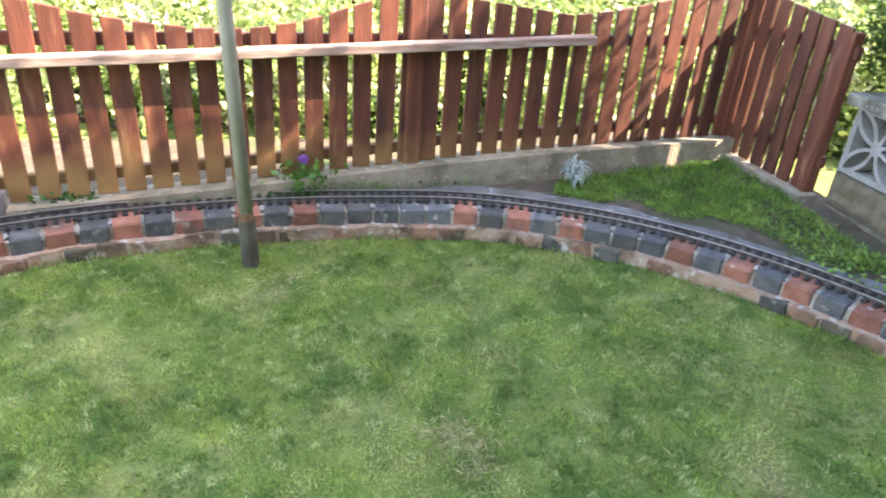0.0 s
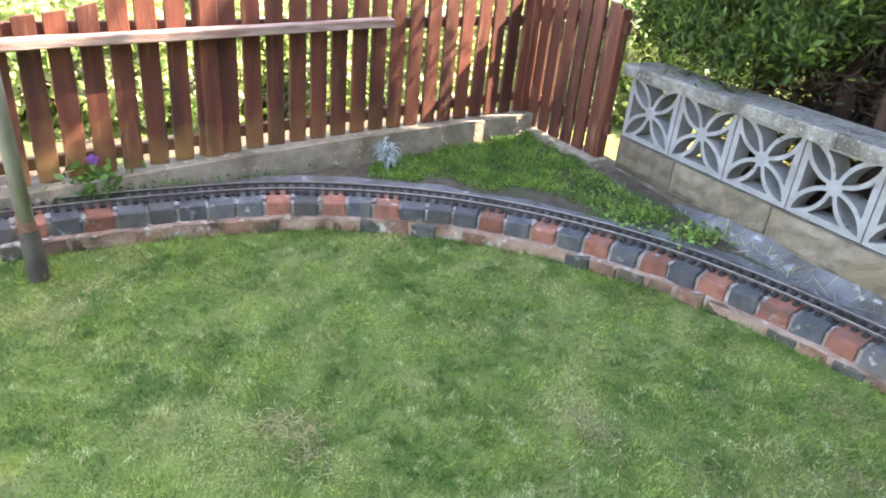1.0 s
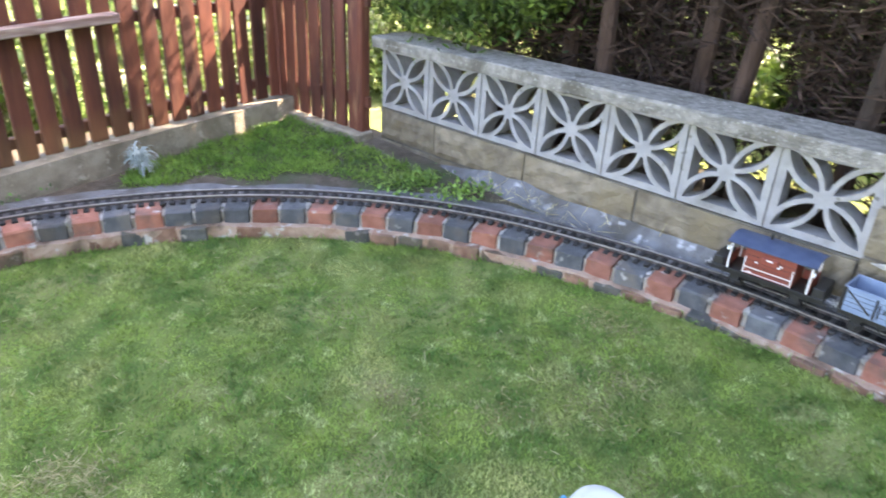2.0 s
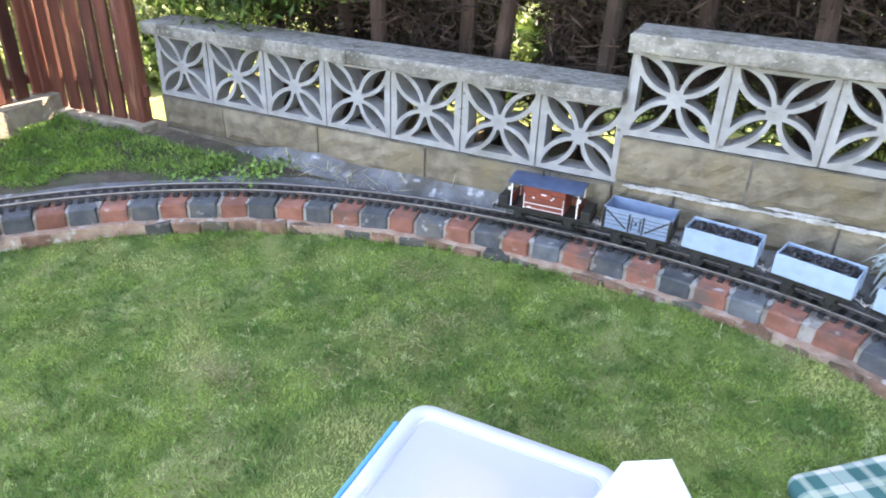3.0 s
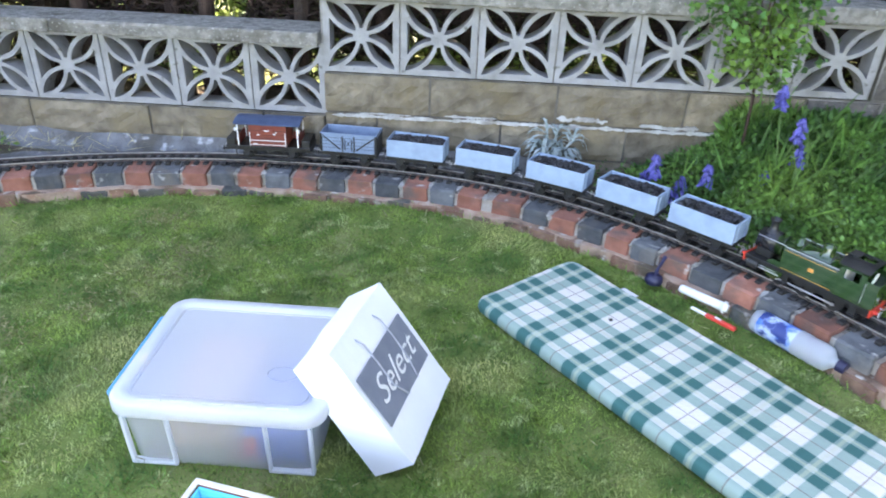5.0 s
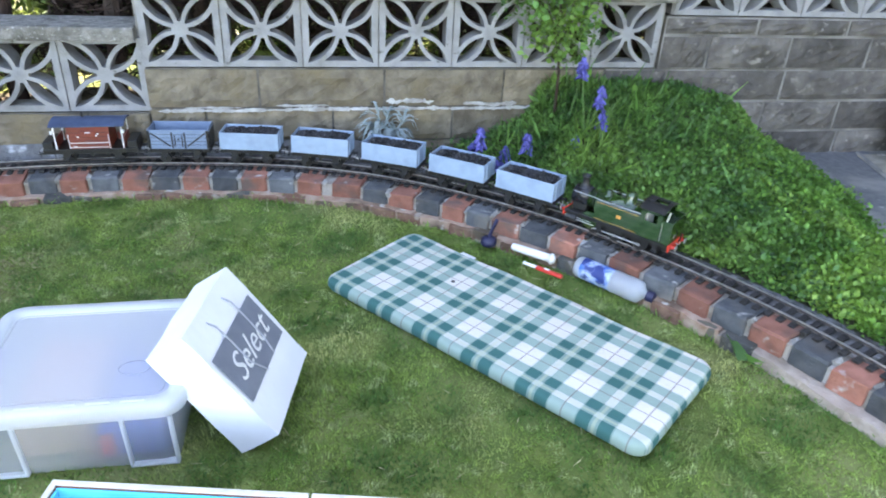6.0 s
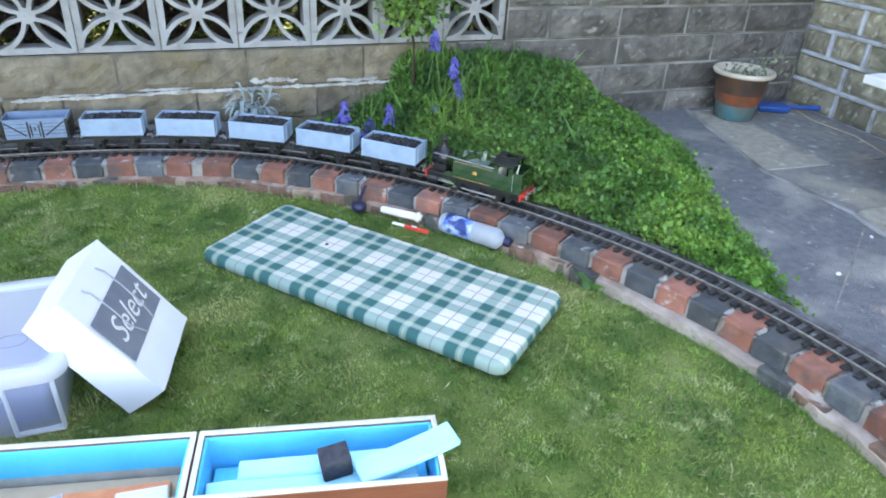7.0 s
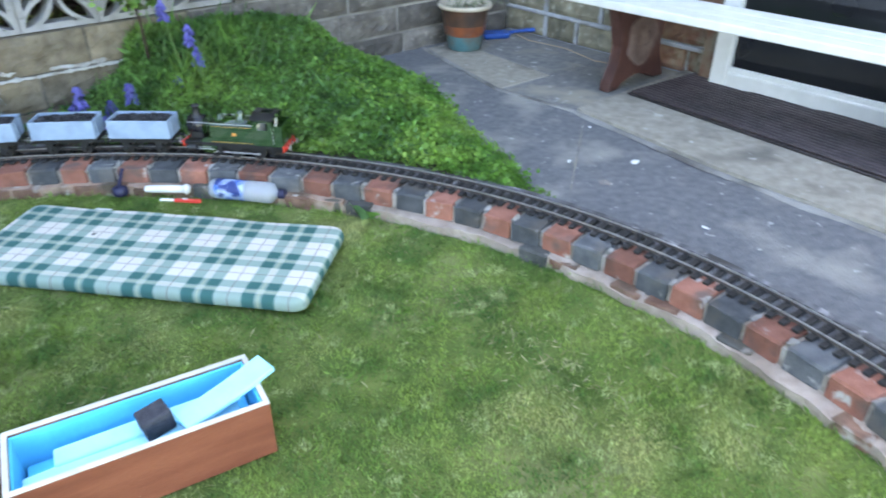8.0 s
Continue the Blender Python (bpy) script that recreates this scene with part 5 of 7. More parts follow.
# ---- shopping bag leaning on the box ----
bag = thing("shopping_bag", "white paper shopping bag tipped against the box, grey panel lettered Select", "bag")
wv = Vector((0.2127, 0.977, 0)).normalized()
dv = Vector((-0.5787, 0.127, 0.8056)).normalized()
dv = (dv - wv * dv.dot(wv)).normalized()
nv = wv.cross(dv).normalized()
if nv.z < 0:
    nv = -nv
B0 = Vector((2.612, -1.651, 0.006))
BWd, BHt, BDp = 0.310, 0.323, 0.1135
mb = Matrix((( wv.x, dv.x, nv.x, B0.x), (wv.y, dv.y, nv.y, B0.y), (wv.z, dv.z, nv.z, B0.z), (0, 0, 0, 1)))
bag.matrix_basis = mb


def crumple(bm, amount, scale):
    for vv in bm.verts:
        vv.co += amount * Vector((noise.noise(vv.co * scale), noise.noise(vv.co * scale + Vector((7, 1, 3))), noise.noise(vv.co * scale + Vector((2, 9, 5)))))


bm = bmesh.new()
n1 = 10
t = 0.0012
for z in (0.0, BDp):
    bmesh.ops.create_grid(bm, x_segments=n1, y_segments=n1, size=0.5, matrix=Matrix.Translation((BWd / 2, BHt / 2, z)) @ Matrix.Diagonal((BWd, BHt, 1, 1)))
for x in (0.0, BWd):
    half_m = Matrix.Translation((x, BHt / 2, BDp / 2)) @ Matrix.Rotation(math.pi / 2, 4, "Y") @ Matrix.Diagonal((BDp, BHt, 1, 1))
    bmesh.ops.create_grid(bm, x_segments=4, y_segments=n1, size=0.5, matrix=half_m)
bmesh.ops.create_grid(bm, x_segments=n1, y_segments=4, size=0.5, matrix=Matrix.Translation((BWd / 2, 0, BDp / 2)) @ Matrix.Rotation(math.pi / 2, 4, "X") @ Matrix.Diagonal((BWd, BDp, 1, 1)))
bmesh.ops.create_grid(bm, x_segments=n1, y_segments=4, size=0.5, matrix=Matrix.Translation((BWd / 2, BHt, BDp / 2)) @ Matrix.Rotation(math.pi / 2, 4, "X") @ Matrix.Diagonal((BWd, BDp, 1, 1)))
bmesh.ops.remove_doubles(bm, verts=bm.verts, dist=0.0004)
for vv in bm.verts:
    k = vv.co.y / BHt
    vv.co.z = BDp / 2 + (vv.co.z - BDp / 2) * (1 - 0.05 * k)
crumple(bm, 0.0045, 9)
bmesh.ops.recalc_face_normals(bm, faces=bm.faces)
part("bag_body", bm, M_bag, bag, smooth=False)
FRONT = BDp
panel_bm = bmesh.new()
bmesh.ops.create_grid(panel_bm, x_segments=8, y_segments=8, size=0.5, matrix=Matrix.Translation((0.150, 0.168, 0)) @ Matrix.Diagonal((0.274, 0.138, 1, 1)))
for vv in panel_bm.verts:
    vv.co.z = FRONT - 0.025 * BDp * vv.co.y / BHt + 0.0045
panel = part("printed_panel", panel_bm, M_panel, bag, "dark grey printed panel")
txt = bpy.data.curves.new("lettering", "FONT")
txt.body, txt.size, txt.shear, txt.extrude = "Select", 0.090, 0.42, 0.0006
txt.align_x, txt.align_y, txt.offset = "CENTER", "CENTER", -0.0004
tob = new("lettering", txt)
bpy.context.view_layer.update()
tme = bpy.data.meshes.new_from_object(tob.evaluated_get(bpy.context.evaluated_depsgraph_get()))
bpy.data.objects.remove(tob)
tme.materials.clear()
tme.materials.append(M_white)
lt = part("lettering", tme, M_white, panel, "white script word Select")
slope = -0.025 * BDp / BHt
lt.matrix_basis = Matrix.Translation((0.146, 0.166, FRONT + slope * 0.166 + 0.0066)) @ Matrix.Rotation(math.atan(slope), 4, "X")
for x in (0.100, 0.205):
    bm = tube(bmesh.new(), [(x, 0.295, FRONT - 0.008), (x + 0.004, 0.270, FRONT + 0.004), (x + 0.006, 0.22, FRONT + 0.006), (x + 0.004, 0.15, FRONT + 0.007), (x + (0.03 if x < 0.2 else -0.012), 0.10, FRONT + 0.008)], 0.0024, 6)
    part("cord_handle", bm, M_cord, bag, "grey cord handle")

# ---- wooden chest in two halves with blue foam ----
chest = thing("train_case", "open varnished wooden carrying case lined with blue foam, on the lawn", "case", pose(2.775, -1.925, 0.004, 0, 0, -11.5))
CL, CW, CH, CT = 0.505, 0.185, 0.150, 0.011
for side, x0 in (("r", 0.003), ("l", -CL - 0.003)):
    half_case = part("tray", tub(bmesh.new(), CL, CW, CH - 0.004, 0, CT), M_chest, chest, "red-brown varnished tray")
    half_case.matrix_basis = Matrix.Translation((x0 + CL / 2, -CW / 2, 0))
    bm = bmesh.new()
    for y in (-1, 1):
        box(bm, (CL, CT + 0.001, 0.005), (0, y * (CW - CT) / 2, CH - 0.002), bevel=0.001)
    for x in (-1, 1):
        box(bm, (CT + 0.001, CW - 2 * CT, 0.005), (x * (CL - CT) / 2, 0, CH - 0.002), bevel=0.001)
    part("rim", bm, M_rim, half_case, "pale bare wood edge")
    bm = bmesh.new()
    zt = CH - 0.008
    z0 = 0.02 if side == "r" else 0.07
    for y in (-1, 1):
        box(bm, (CL - 2 * CT - 0.002, 0.006, zt - z0), (0, y * (CW / 2 - CT - 0.0035), (zt + z0) / 2), bevel=0.001)
    for x in (-1, 1):
        box(bm, (0.006, CW - 2 * CT - 0.016, zt - z0), (x * (CL / 2 - CT - 0.0035), 0, (zt + z0) / 2), bevel=0.001)
    part("foam_lining", bm, M_lining, half_case, "bright blue foam lining")
    if side == "l":
        for y in (-1, 1):
            part("inner_board", box(bmesh.new(), (CL - 2 * CT - 0.002, 0.004, 0.062), (0, y * (CW / 2 - CT - 0.0025), 0.038), bevel=0.001), M_rim, half_case, "bare pale inner board")
    if side == "r":
        part("foam_base", box(bmesh.new(), (CL - 0.05, CW - 0.05, 0.05), (0, 0, 0.04), bevel=0.003), M_lining, half_case)


def foam_piece(name, label, size, at, rz, rx, ry, mat, cat="foam piece", bend=0.0):
    bm = box(bmesh.new(), size, bevel=0.003)
    if bend:
        bmesh.ops.subdivide_edges(bm, edges=[e for e in bm.edges if e.calc_length() > size[0] * 0.5], cuts=10, use_grid_fill=True)
        for vv in bm.verts:
            vv.co.z += bend * (vv.co.x / size[0]) ** 2
    ob = part(name, bm, mat)
    ob.matrix_basis = chest.matrix_basis @ pose(*at, rx, ry, rz)
    return tagged(ob, label, cat)


foam_piece("foam_strip", "pale blue foam strip lying in the case", (0.43, 0.055, 0.012), (0.240, -0.115, 0.100), 3, 0, -1, M_foam)
foam_piece("foam_strip", "pale blue foam strip lying in the case", (0.38, 0.05, 0.012), (0.275, -0.080, 0.110), -1, 0, -2, M_foam)
foam_piece("foam_strip", "pale blue foam strip sticking out over the end of the case", (0.22, 0.065, 0.014), (0.435, -0.105, 0.145), 17, 0, -8, M_foam, bend=0.02)
foam_piece("foam_block", "charcoal grey foam block resting on the foam strips", (0.062, 0.05, 0.055), (0.285, -0.10, 0.135), 12, 3, -6, M_dark_foam)
foam_piece("card_packing", "crumpled brown card packing in the case", (0.44, 0.13, 0.012), (-0.26, -0.095, 0.052), 0, 3, 0, M_card, "packing")
foam_piece("paint_box", "orange and white printed carton lying in the case", (0.22, 0.055, 0.022), (-0.16, -0.10, 0.072), 4, 0, 0, M_orange, "carton")
foam_piece("leaflet", "folded white printed leaflet lying in the case", (0.10, 0.05, 0.008), (-0.10, -0.115, 0.088), 10, 0, 3, M_white, "leaflet")
foam_piece("packing_bag", "crumpled clear plastic bag lying in the case", (0.10, 0.06, 0.02), (-0.30, -0.12, 0.07), 14, 6, 0, M_bottle, "plastic bag", 0.02)

# ---- checked cushion ----
cush_bm = box(bmesh.new(), (1.145, 0.455, 0.046), bevel=0.0)
bmesh.ops.bevel(cush_bm, geom=[e for e in cush_bm.edges if abs(e.verts[0].co.z - e.verts[1].co.z) > 0.04], offset=0.045, segments=5, affect="EDGES", profile=0.5)
bmesh.ops.bevel(cush_bm, geom=[e for e in cush_bm.edges if abs(e.verts[0].co.z - e.verts[1].co.z) < 0.001 and len(e.link_faces) == 2 and abs(e.link_faces[0].normal.dot(e.link_faces[1].normal)) < 0.3], offset=0.019, segments=4, affect="EDGES", profile=0.5)
bmesh.ops.subdivide_edges(cush_bm, edges=[e for e in cush_bm.edges if e.calc_length() > 0.2], cuts=14, use_grid_fill=True)
for vv in cush_bm.verts:
    q = noise.noise(vv.co * 5.0)
    if vv.co.z > 0:
        dent = 1 if (vv.co - Vector((-0.24, 0.047, 0.025))).length < 0.05 else 0
        vv.co.z += 0.006 * q - 0.006 * dent
    vv.co.x += 0.006 * noise.noise(vv.co * 4 + Vector((3, 3, 3)))
    vv.co.y += 0.006 * noise.noise(vv.co * 4 + Vector((9, 3, 3)))
cushion = thing("lounger_cushion", "green and white tartan lounger cushion lying flat on the grass", "cushion", pose(3.358, -1.228, 0.030, 0, 0, -49.9))
part("cover", cush_bm, M_tartan, cushion, smooth=True)
bm = box(bmesh.new(), (0.060, 0.022, 0.0016), (-0.325, 0.236, 0.008), bevel=0.0004)
crumple(bm, 0.004, 20)
part("sewn_tag", bm, M_white, cushion, "white fabric tag sewn into the seam")
part("piping", tube(bmesh.new(), [(-0.54, 0.2275, 0.0), (0.0, 0.231, 0.0), (0.54, 0.2275, 0.0)], 0.003, 6), M_tartan, cushion)
part("tuft_button", cyl(bmesh.new(), 0.008, 0.006, (-0.24, 0.047, 0.016), (-0.24, 0.047, 0.025), 12), M_mat, cushion, "small dark tuft button")

# ---- small tools and bottle by the edging ----
bottle = thing("drink_bottle", "clear plastic drink bottle with a blue label lying by the bricks", "bottle", pose(3.768, -1.090, 0.068, 0, 90, -52) @ Matrix.Scale(1.06, 4))
prof = [(0.001, -0.135), (0.028, -0.135), (0.034, -0.125), (0.034, -0.02), (0.031, -0.012), (0.0365, -0.002), (0.0365, 0.028), (0.0345, 0.034), (0.0365, 0.040), (0.0365, 0.072), (0.034, 0.088), (0.022, 0.098), (0.014, 0.104), (0.014, 0.120)]
part("bottle_body", lathe(bmesh.new(), prof, 28), M_bottle, bottle, smooth=True)
part("label", lathe(bmesh.new(), [(0.0348, -0.112), (0.0352, -0.10), (0.0352, -0.03), (0.0350, -0.004)], 28), M_label, bottle, "blue and white wrap label", True)
part("cap", cyl(bmesh.new(), 0.017, 0.016, (0, 0, 0.112), (0, 0, 0.135), 18), M_navy, bottle, "dark blue screw cap")

knife = thing("craft_knife", "red and white plastic craft knife lying on the grass", "knife", pose(3.565, -0.968, 0.050, 0, 0, -46))
part("barrel", box(bmesh.new(), (0.10, 0.016, 0.012), (0.02, 0, 0), bevel=0.003, seg=2), M_redplastic, knife)
part("tip", box(bmesh.new(), (0.055, 0.012, 0.009), (-0.055, 0, 0), bevel=0.003), M_white, knife)
part("slider", box(bmesh.new(), (0.02, 0.006, 0.005), (0.01, 0, 0.007), bevel=0.001), M_white, knife)
tub2 = thing("tube_bottle", "white plastic oil tube lying on the grass", "tube", pose(3.548, -0.876, 0.068, 0, 90, -42))
part("tube_body", lathe(bmesh.new(), [(0.001, -0.078), (0.011, -0.078), (0.0135, -0.070), (0.0145, 0.050), (0.0145, 0.070), (0.020, 0.071), (0.020, 0.078), (0.014, 0.080), (0.014, 0.086), (0.001, 0.086)], 20), M_white, tub2, smooth=True)
hook = thing("paint_brush_handle", "navy handled hand tool propped on the brick ledge", "tool", pose(3.415, -0.775, 0.052, 0, 0, 0))
part("tool_head", lathe(bmesh.new(), [(0.001, 0.0), (0.026, 0.0), (0.030, 0.008), (0.028, 0.024), (0.016, 0.032), (0.001, 0.034)], 18), M_navy, hook, smooth=True)
part("tool_handle", tube(bmesh.new(), [(0, 0, 0.028), (0.014, 0.022, 0.045), (0.032, 0.045, 0.062), (0.040, 0.055, 0.070)], [0.008, 0.006, 0.006, 0.008], 10), M_navy, hook)

# ---- house end: wall, door, bench, mat, pot ----
house = thing("house", "house wall of pale stone blocks with a white door frame", "house")
bm = bmesh.new()
DY0, DY1, DZ = -1.50, -3.6, 2.1
# Walls above the door head are unseen; their height is set for shade.
box(bm, (0.25, 6.5, 3.4), (XE + 0.125 + 0.02, 3.35 - 1.6 + 0.0, 3.8))
box(bm, (0.25, 1.70 + 0.0, 2.1), (XE + 0.125 + 0.02, DY0 + 0.85, 1.05))
box(bm, (0.25, 3.4, 2.1), (XE + 0.125 + 0.02, DY1 - 1.7, 1.05))
box(bm, (0.25, 5.5, 3.4), (XE + 0.125 + 0.02, -4.25, 3.8))
box(bm, (0.25, 5.0, 2.1), (XE + 0.125 + 0.02, 2.7, 1.05))
part("wall", bm, M_point, house, "pale ribbon pointing")
hs = [mesh_of("stone", rough_block(60 + k, depth=0.03), M_hstone) for k in range(4)]
hb = [mesh_of("stone", rough_block(70 + k, depth=0.03), M_hbrick) for k in range(2)]
rib_mesh = [mesh_of("ribbon_joint", box(bmesh.new(), (0.03, 1.0, 0.022), bevel=0.005), M_ribbon), mesh_of("ribbon_joint", box(bmesh.new(), (0.03, 0.022, 1.0), bevel=0.005), M_ribbon)]
for row in range(8):
    ob = part("ribbon_joint", rib_mesh[0], M_ribbon, house, "raised pale ribbon pointing")
    ob.matrix_basis = pose(XE + 0.004, DY0 / 2, PATIO + 0.146 + 0.152 * (row - 1) + rnd.uniform(-0.006, 0.006), rnd.uniform(-0.9, 0.9)) @ Matrix.Diagonal((1, -DY0 - 0.02, 1, 1))
for row in range(7):
    y = 0.0 if row % 2 else 0.16
    while y > DY0 + 0.02:
        l = rnd.uniform(0.20, 0.52)
        e = max(y - l, DY0 + 0.005)
        a0, a1 = min(y, -0.0), e
        if a0 - a1 > 0.05:
            src = hb[rnd.randrange(2)] if a1 < -1.15 else hs[rnd.randrange(4)]
            ob = part("stone", src, M_stone, house)
            if a1 > DY0 + 0.05 and rnd.random() < 0.75:
                o2 = part("ribbon_joint", rib_mesh[1], M_ribbon, house)
                o2.matrix_basis = pose(XE + 0.004, a1, PATIO + 0.07 + 0.152 * row) @ Matrix.Diagonal((1, 1, 0.128, 1))
            ob.matrix_basis = pose(XE + 0.008, (a0 + a1) / 2, PATIO + 0.07 + 0.152 * row, 0, 0, 270) @ Matrix.Diagonal((a0 - a1 - 0.026, 1, 0.9, 1))
        y = e
door = part("door_frame", bmesh.new(), M_white, house, "white door frame")
bm = bmesh.new()
fx = 6.112
YA, YB = DY0 - 0.088, DY1 + 0.05
YM, YW = (YA + YB) / 2, YA - YB
for y in (YA - 0.045, YB + 0.045):
    box(bm, (0.07, 0.09, 2.05), (fx, y, PATIO + 1.035), bevel=0.008, seg=2)
box(bm, (0.06, YW - 0.17, 0.085), (fx + 0.004, YM, PATIO + 0.070), bevel=0.008, seg=2)
box(bm, (0.05, YW - 0.17, 0.030), (fx + 0.012, YM, PATIO + 0.122), bevel=0.006, seg=2)
box(bm, (0.07, YW - 0.17, 0.09), (fx, YM, PATIO + 2.0), bevel=0.008, seg=2)
bm.to_mesh(door.data)
bm.free()
door.data.materials.append(M_white) if not door.data.materials else None
part("reveal", box(bmesh.new(), (0.15, 0.087, 2.1), (fx + 0.095, YA + 0.0445, PATIO + 1.05), bevel=0.004), M_hbrick, house, "brick reveal beside the door frame")
part("door_pane", box(bmesh.new(), (0.02, YW - 0.16, 1.9), (fx + 0.012, YM, PATIO + 1.05)), M_glass, house, "dark glass pane")


def paving(pts, mat, label, top=0.008):
    bm = bmesh.new()
    prism(bm, pts, PATIO - 0.04, PATIO + top)
    bmesh.ops.bevel(bm, geom=[e for e in bm.edges if min(q.co.z for q in e.verts) > PATIO], offset=0.005, segments=1, affect="EDGES")
    return tagged(part("pavement", bm, mat), label, "paving", kind="structure")


paving([(5.48, -0.06), (5.74, -0.06), (5.66, -0.90), (5.29, -0.885)], M_step, "pale worn concrete patch before the pot", 0.006)
paving([(5.745, -0.06), (6.24, -0.06), (6.24, -0.90), (5.665, -0.90)], M_slab, "stained grey concrete slab by the house wall", 0.006)
paving([(5.285, -0.905), (6.24, -0.915), (6.24, -1.345), (5.325, -1.335)], M_slab, "stained grey concrete slab before the bench", 0.006)
paving([(6.24, -1.36), (6.24, -5.3), (5.05, -5.3), (5.11, -3.4), (5.174, -2.77), (5.192, -2.45), (5.213, -2.11), (5.277, -1.68), (5.325, -1.36)], M_step, "pale worn concrete paving before the door", 0.024)
bm = bmesh.new()
edge_pts = [(5.50, -0.03), (5.40, -0.4), (5.275, -0.88), (5.315, -1.36), (5.268, -1.68), (5.204, -2.11), (5.183, -2.45), (5.165, -2.77), (5.10, -3.4), (5.04, -5.2)]
ev = np.array(edge_pts)
el = np.concatenate([[0], np.cumsum(np.linalg.norm(np.diff(ev, axis=0), axis=1))])
rows = []
for u in np.linspace(0, el[-1], 170):
    x, y = np.interp(u, el, ev[:, 0]), np.interp(u, el, ev[:, 1])
    w = max(0.004, 0.024 + 0.022 * noise.noise(Vector((u * 5, 2, 0))) + 0.010 * noise.noise(Vector((u * 19, 4, 0))))
    w *= 0.35 if u < el[3] else 0.85
    rows.append([bm.verts.new((x + 0.012, y, PATIO + 0.010)), bm.verts.new((x - 0.3 * w, y, PATIO + 0.010)), bm.verts.new((x - w, y, PATIO + 0.002))])
for p0, p1 in zip(rows, rows[1:]):
    for k in (0, 1):
        bm.faces.new((p0[k], p0[k + 1], p1[k + 1], p1[k]))
bmesh.ops.recalc_face_normals(bm, faces=bm.faces)
tagged(part("trim", bm, M_palejoint), "pale mortar joint along the paving edge", "mortar joint", kind="structure")
bm = bmesh.new()
for i in range(14):
    tube(bm, [(4.55 + 0.05 * i, -1.95 + 0.035 * i, PATIO), (4.60 + 0.05 * i, -1.915 + 0.035 * i, PATIO)], rnd.uniform(0.003, 0.006), 5)
tagged(part("trim", bm, M_slab), "narrow patched crack across the patio", "mortar joint", kind="structure")
mat_t = thing("ribbed_mat", "black-brown ribbed rubber mat lying before the door", "mat", pose(5.818, -2.52, PATIO + 0.030, 0, 0, -5.3))
part("backing", box(bmesh.new(), (0.52, 2.2, 0.012), (0, 0, 0), bevel=0.003), M_mat, mat_t)
rib = mesh_of("rib", box(bmesh.new(), (0.019, 2.18, 0.014), bevel=0.005), M_rib)
for k in range(16):
    ob = part("rib", rib, M_rib, mat_t)
    ob.matrix_basis = pose(-0.240 + 0.032 * k, 0, 0.012)

bench = thing("garden_bench", "garden bench with white slats on dark cast ends", "bench", pose(5.88, -1.95, PATIO + 0.010))
for y in (0.68, -0.68):
    bm = bmesh.new()
    outline = [(1.3 * x, z) for x, z in [(-0.185, 0.0), (-0.13, 0.0), (-0.10, 0.035), (-0.02, 0.06), (0.06, 0.045), (0.12, 0.0), (0.185, 0.0), (0.175, 0.05), (0.135, 0.13), (0.125, 0.21), (0.15, 0.30), (0.185, 0.412), (-0.185, 0.412), (-0.15, 0.30), (-0.125, 0.21), (-0.135, 0.13), (-0.175, 0.05)]]
    prism(bm, outline, -0.03, 0.03, Matrix.Translation((0, y, 0)) @ Matrix.Rotation(math.pi / 2, 4, "X"))
    bmesh.ops.bevel(bm, geom=bm.edges[:], offset=0.005, segments=1, affect="EDGES")
    end = part("bench_end", bm, M_bench, bench, "dark red-brown cast bench end")
    bm = bmesh.new()
    for s in (-1, 1):
        rel = [(0.125 * math.cos(a) * (1 + 0.12 * math.cos(5 * a)), 0.23 + 0.125 * math.sin(a) * (1 + 0.1 * math.sin(3 * a))) for a in np.linspace(0, 2 * math.pi, 26)[:-1]]
        prism(bm, rel, s * 0.028, s * 0.038, Matrix.Translation((0, y, 0)) @ Matrix.Rotation(math.pi / 2, 4, "X"))
        for a in (0.4, 1.7, 2.9, 4.1, 5.3):
            box(bm, (0.045, 0.012, 0.055), (0.035 * math.cos(a), y + s * 0.038, 0.215 + 0.05 * math.sin(a)), bevel=0.01, seg=2)
    bmesh.ops.recalc_face_normals(bm, faces=bm.faces)
    part("relief", bm, M_relief, end, "worn pinkish cast relief")
for k, x in enumerate((-0.246, -0.134, -0.022)):
    part("seat_slat", box(bmesh.new(), (0.109, 1.94, 0.038), (x, 0.0, 0.431), bevel=0.006, seg=2), M_white, bench, "white painted slat")

for y in (0.738, -0.738):
    m = Matrix.Translation((0.185, y, 0.0)) @ Matrix.Rotation(0.05, 4, "Y")
    part("back_post", box(bmesh.new(), (0.055, 0.05, 0.93), (0, 0, 0.465), m, 0.006), M_bench, bench, "dark red-brown back post")
for z in (0.655, 0.785):
    part("back_slat", box(bmesh.new(), (0.022, 1.86, 0.105), (0.185, 0, z + 0.0525), bevel=0.006, seg=2), M_white, bench, "white painted slat")

pot = thing("plant_pot", "glazed pot banded brown, orange and teal on the patio", "plant pot", pose(5.68, -0.205, PATIO + 0.006) @ Matrix.Scale(0.95, 4))
part("pot_body", lathe(bmesh.new(), [(0.001, 0.0), (0.095, 0.0), (0.105, 0.01), (0.118, 0.09)], 32), M_clay, pot, "teal glazed foot", True)
part("pot_band", lathe(bmesh.new(), [(0.118, 0.09), (0.127, 0.105), (0.130, 0.14), (0.134, 0.155)], 32), M_terra, pot, "orange-brown band", True)
part("pot_neck", lathe(bmesh.new(), [(0.134, 0.155), (0.142, 0.21), (0.146, 0.255)], 32), M_pot_dark, pot, "dark brown neck", True)
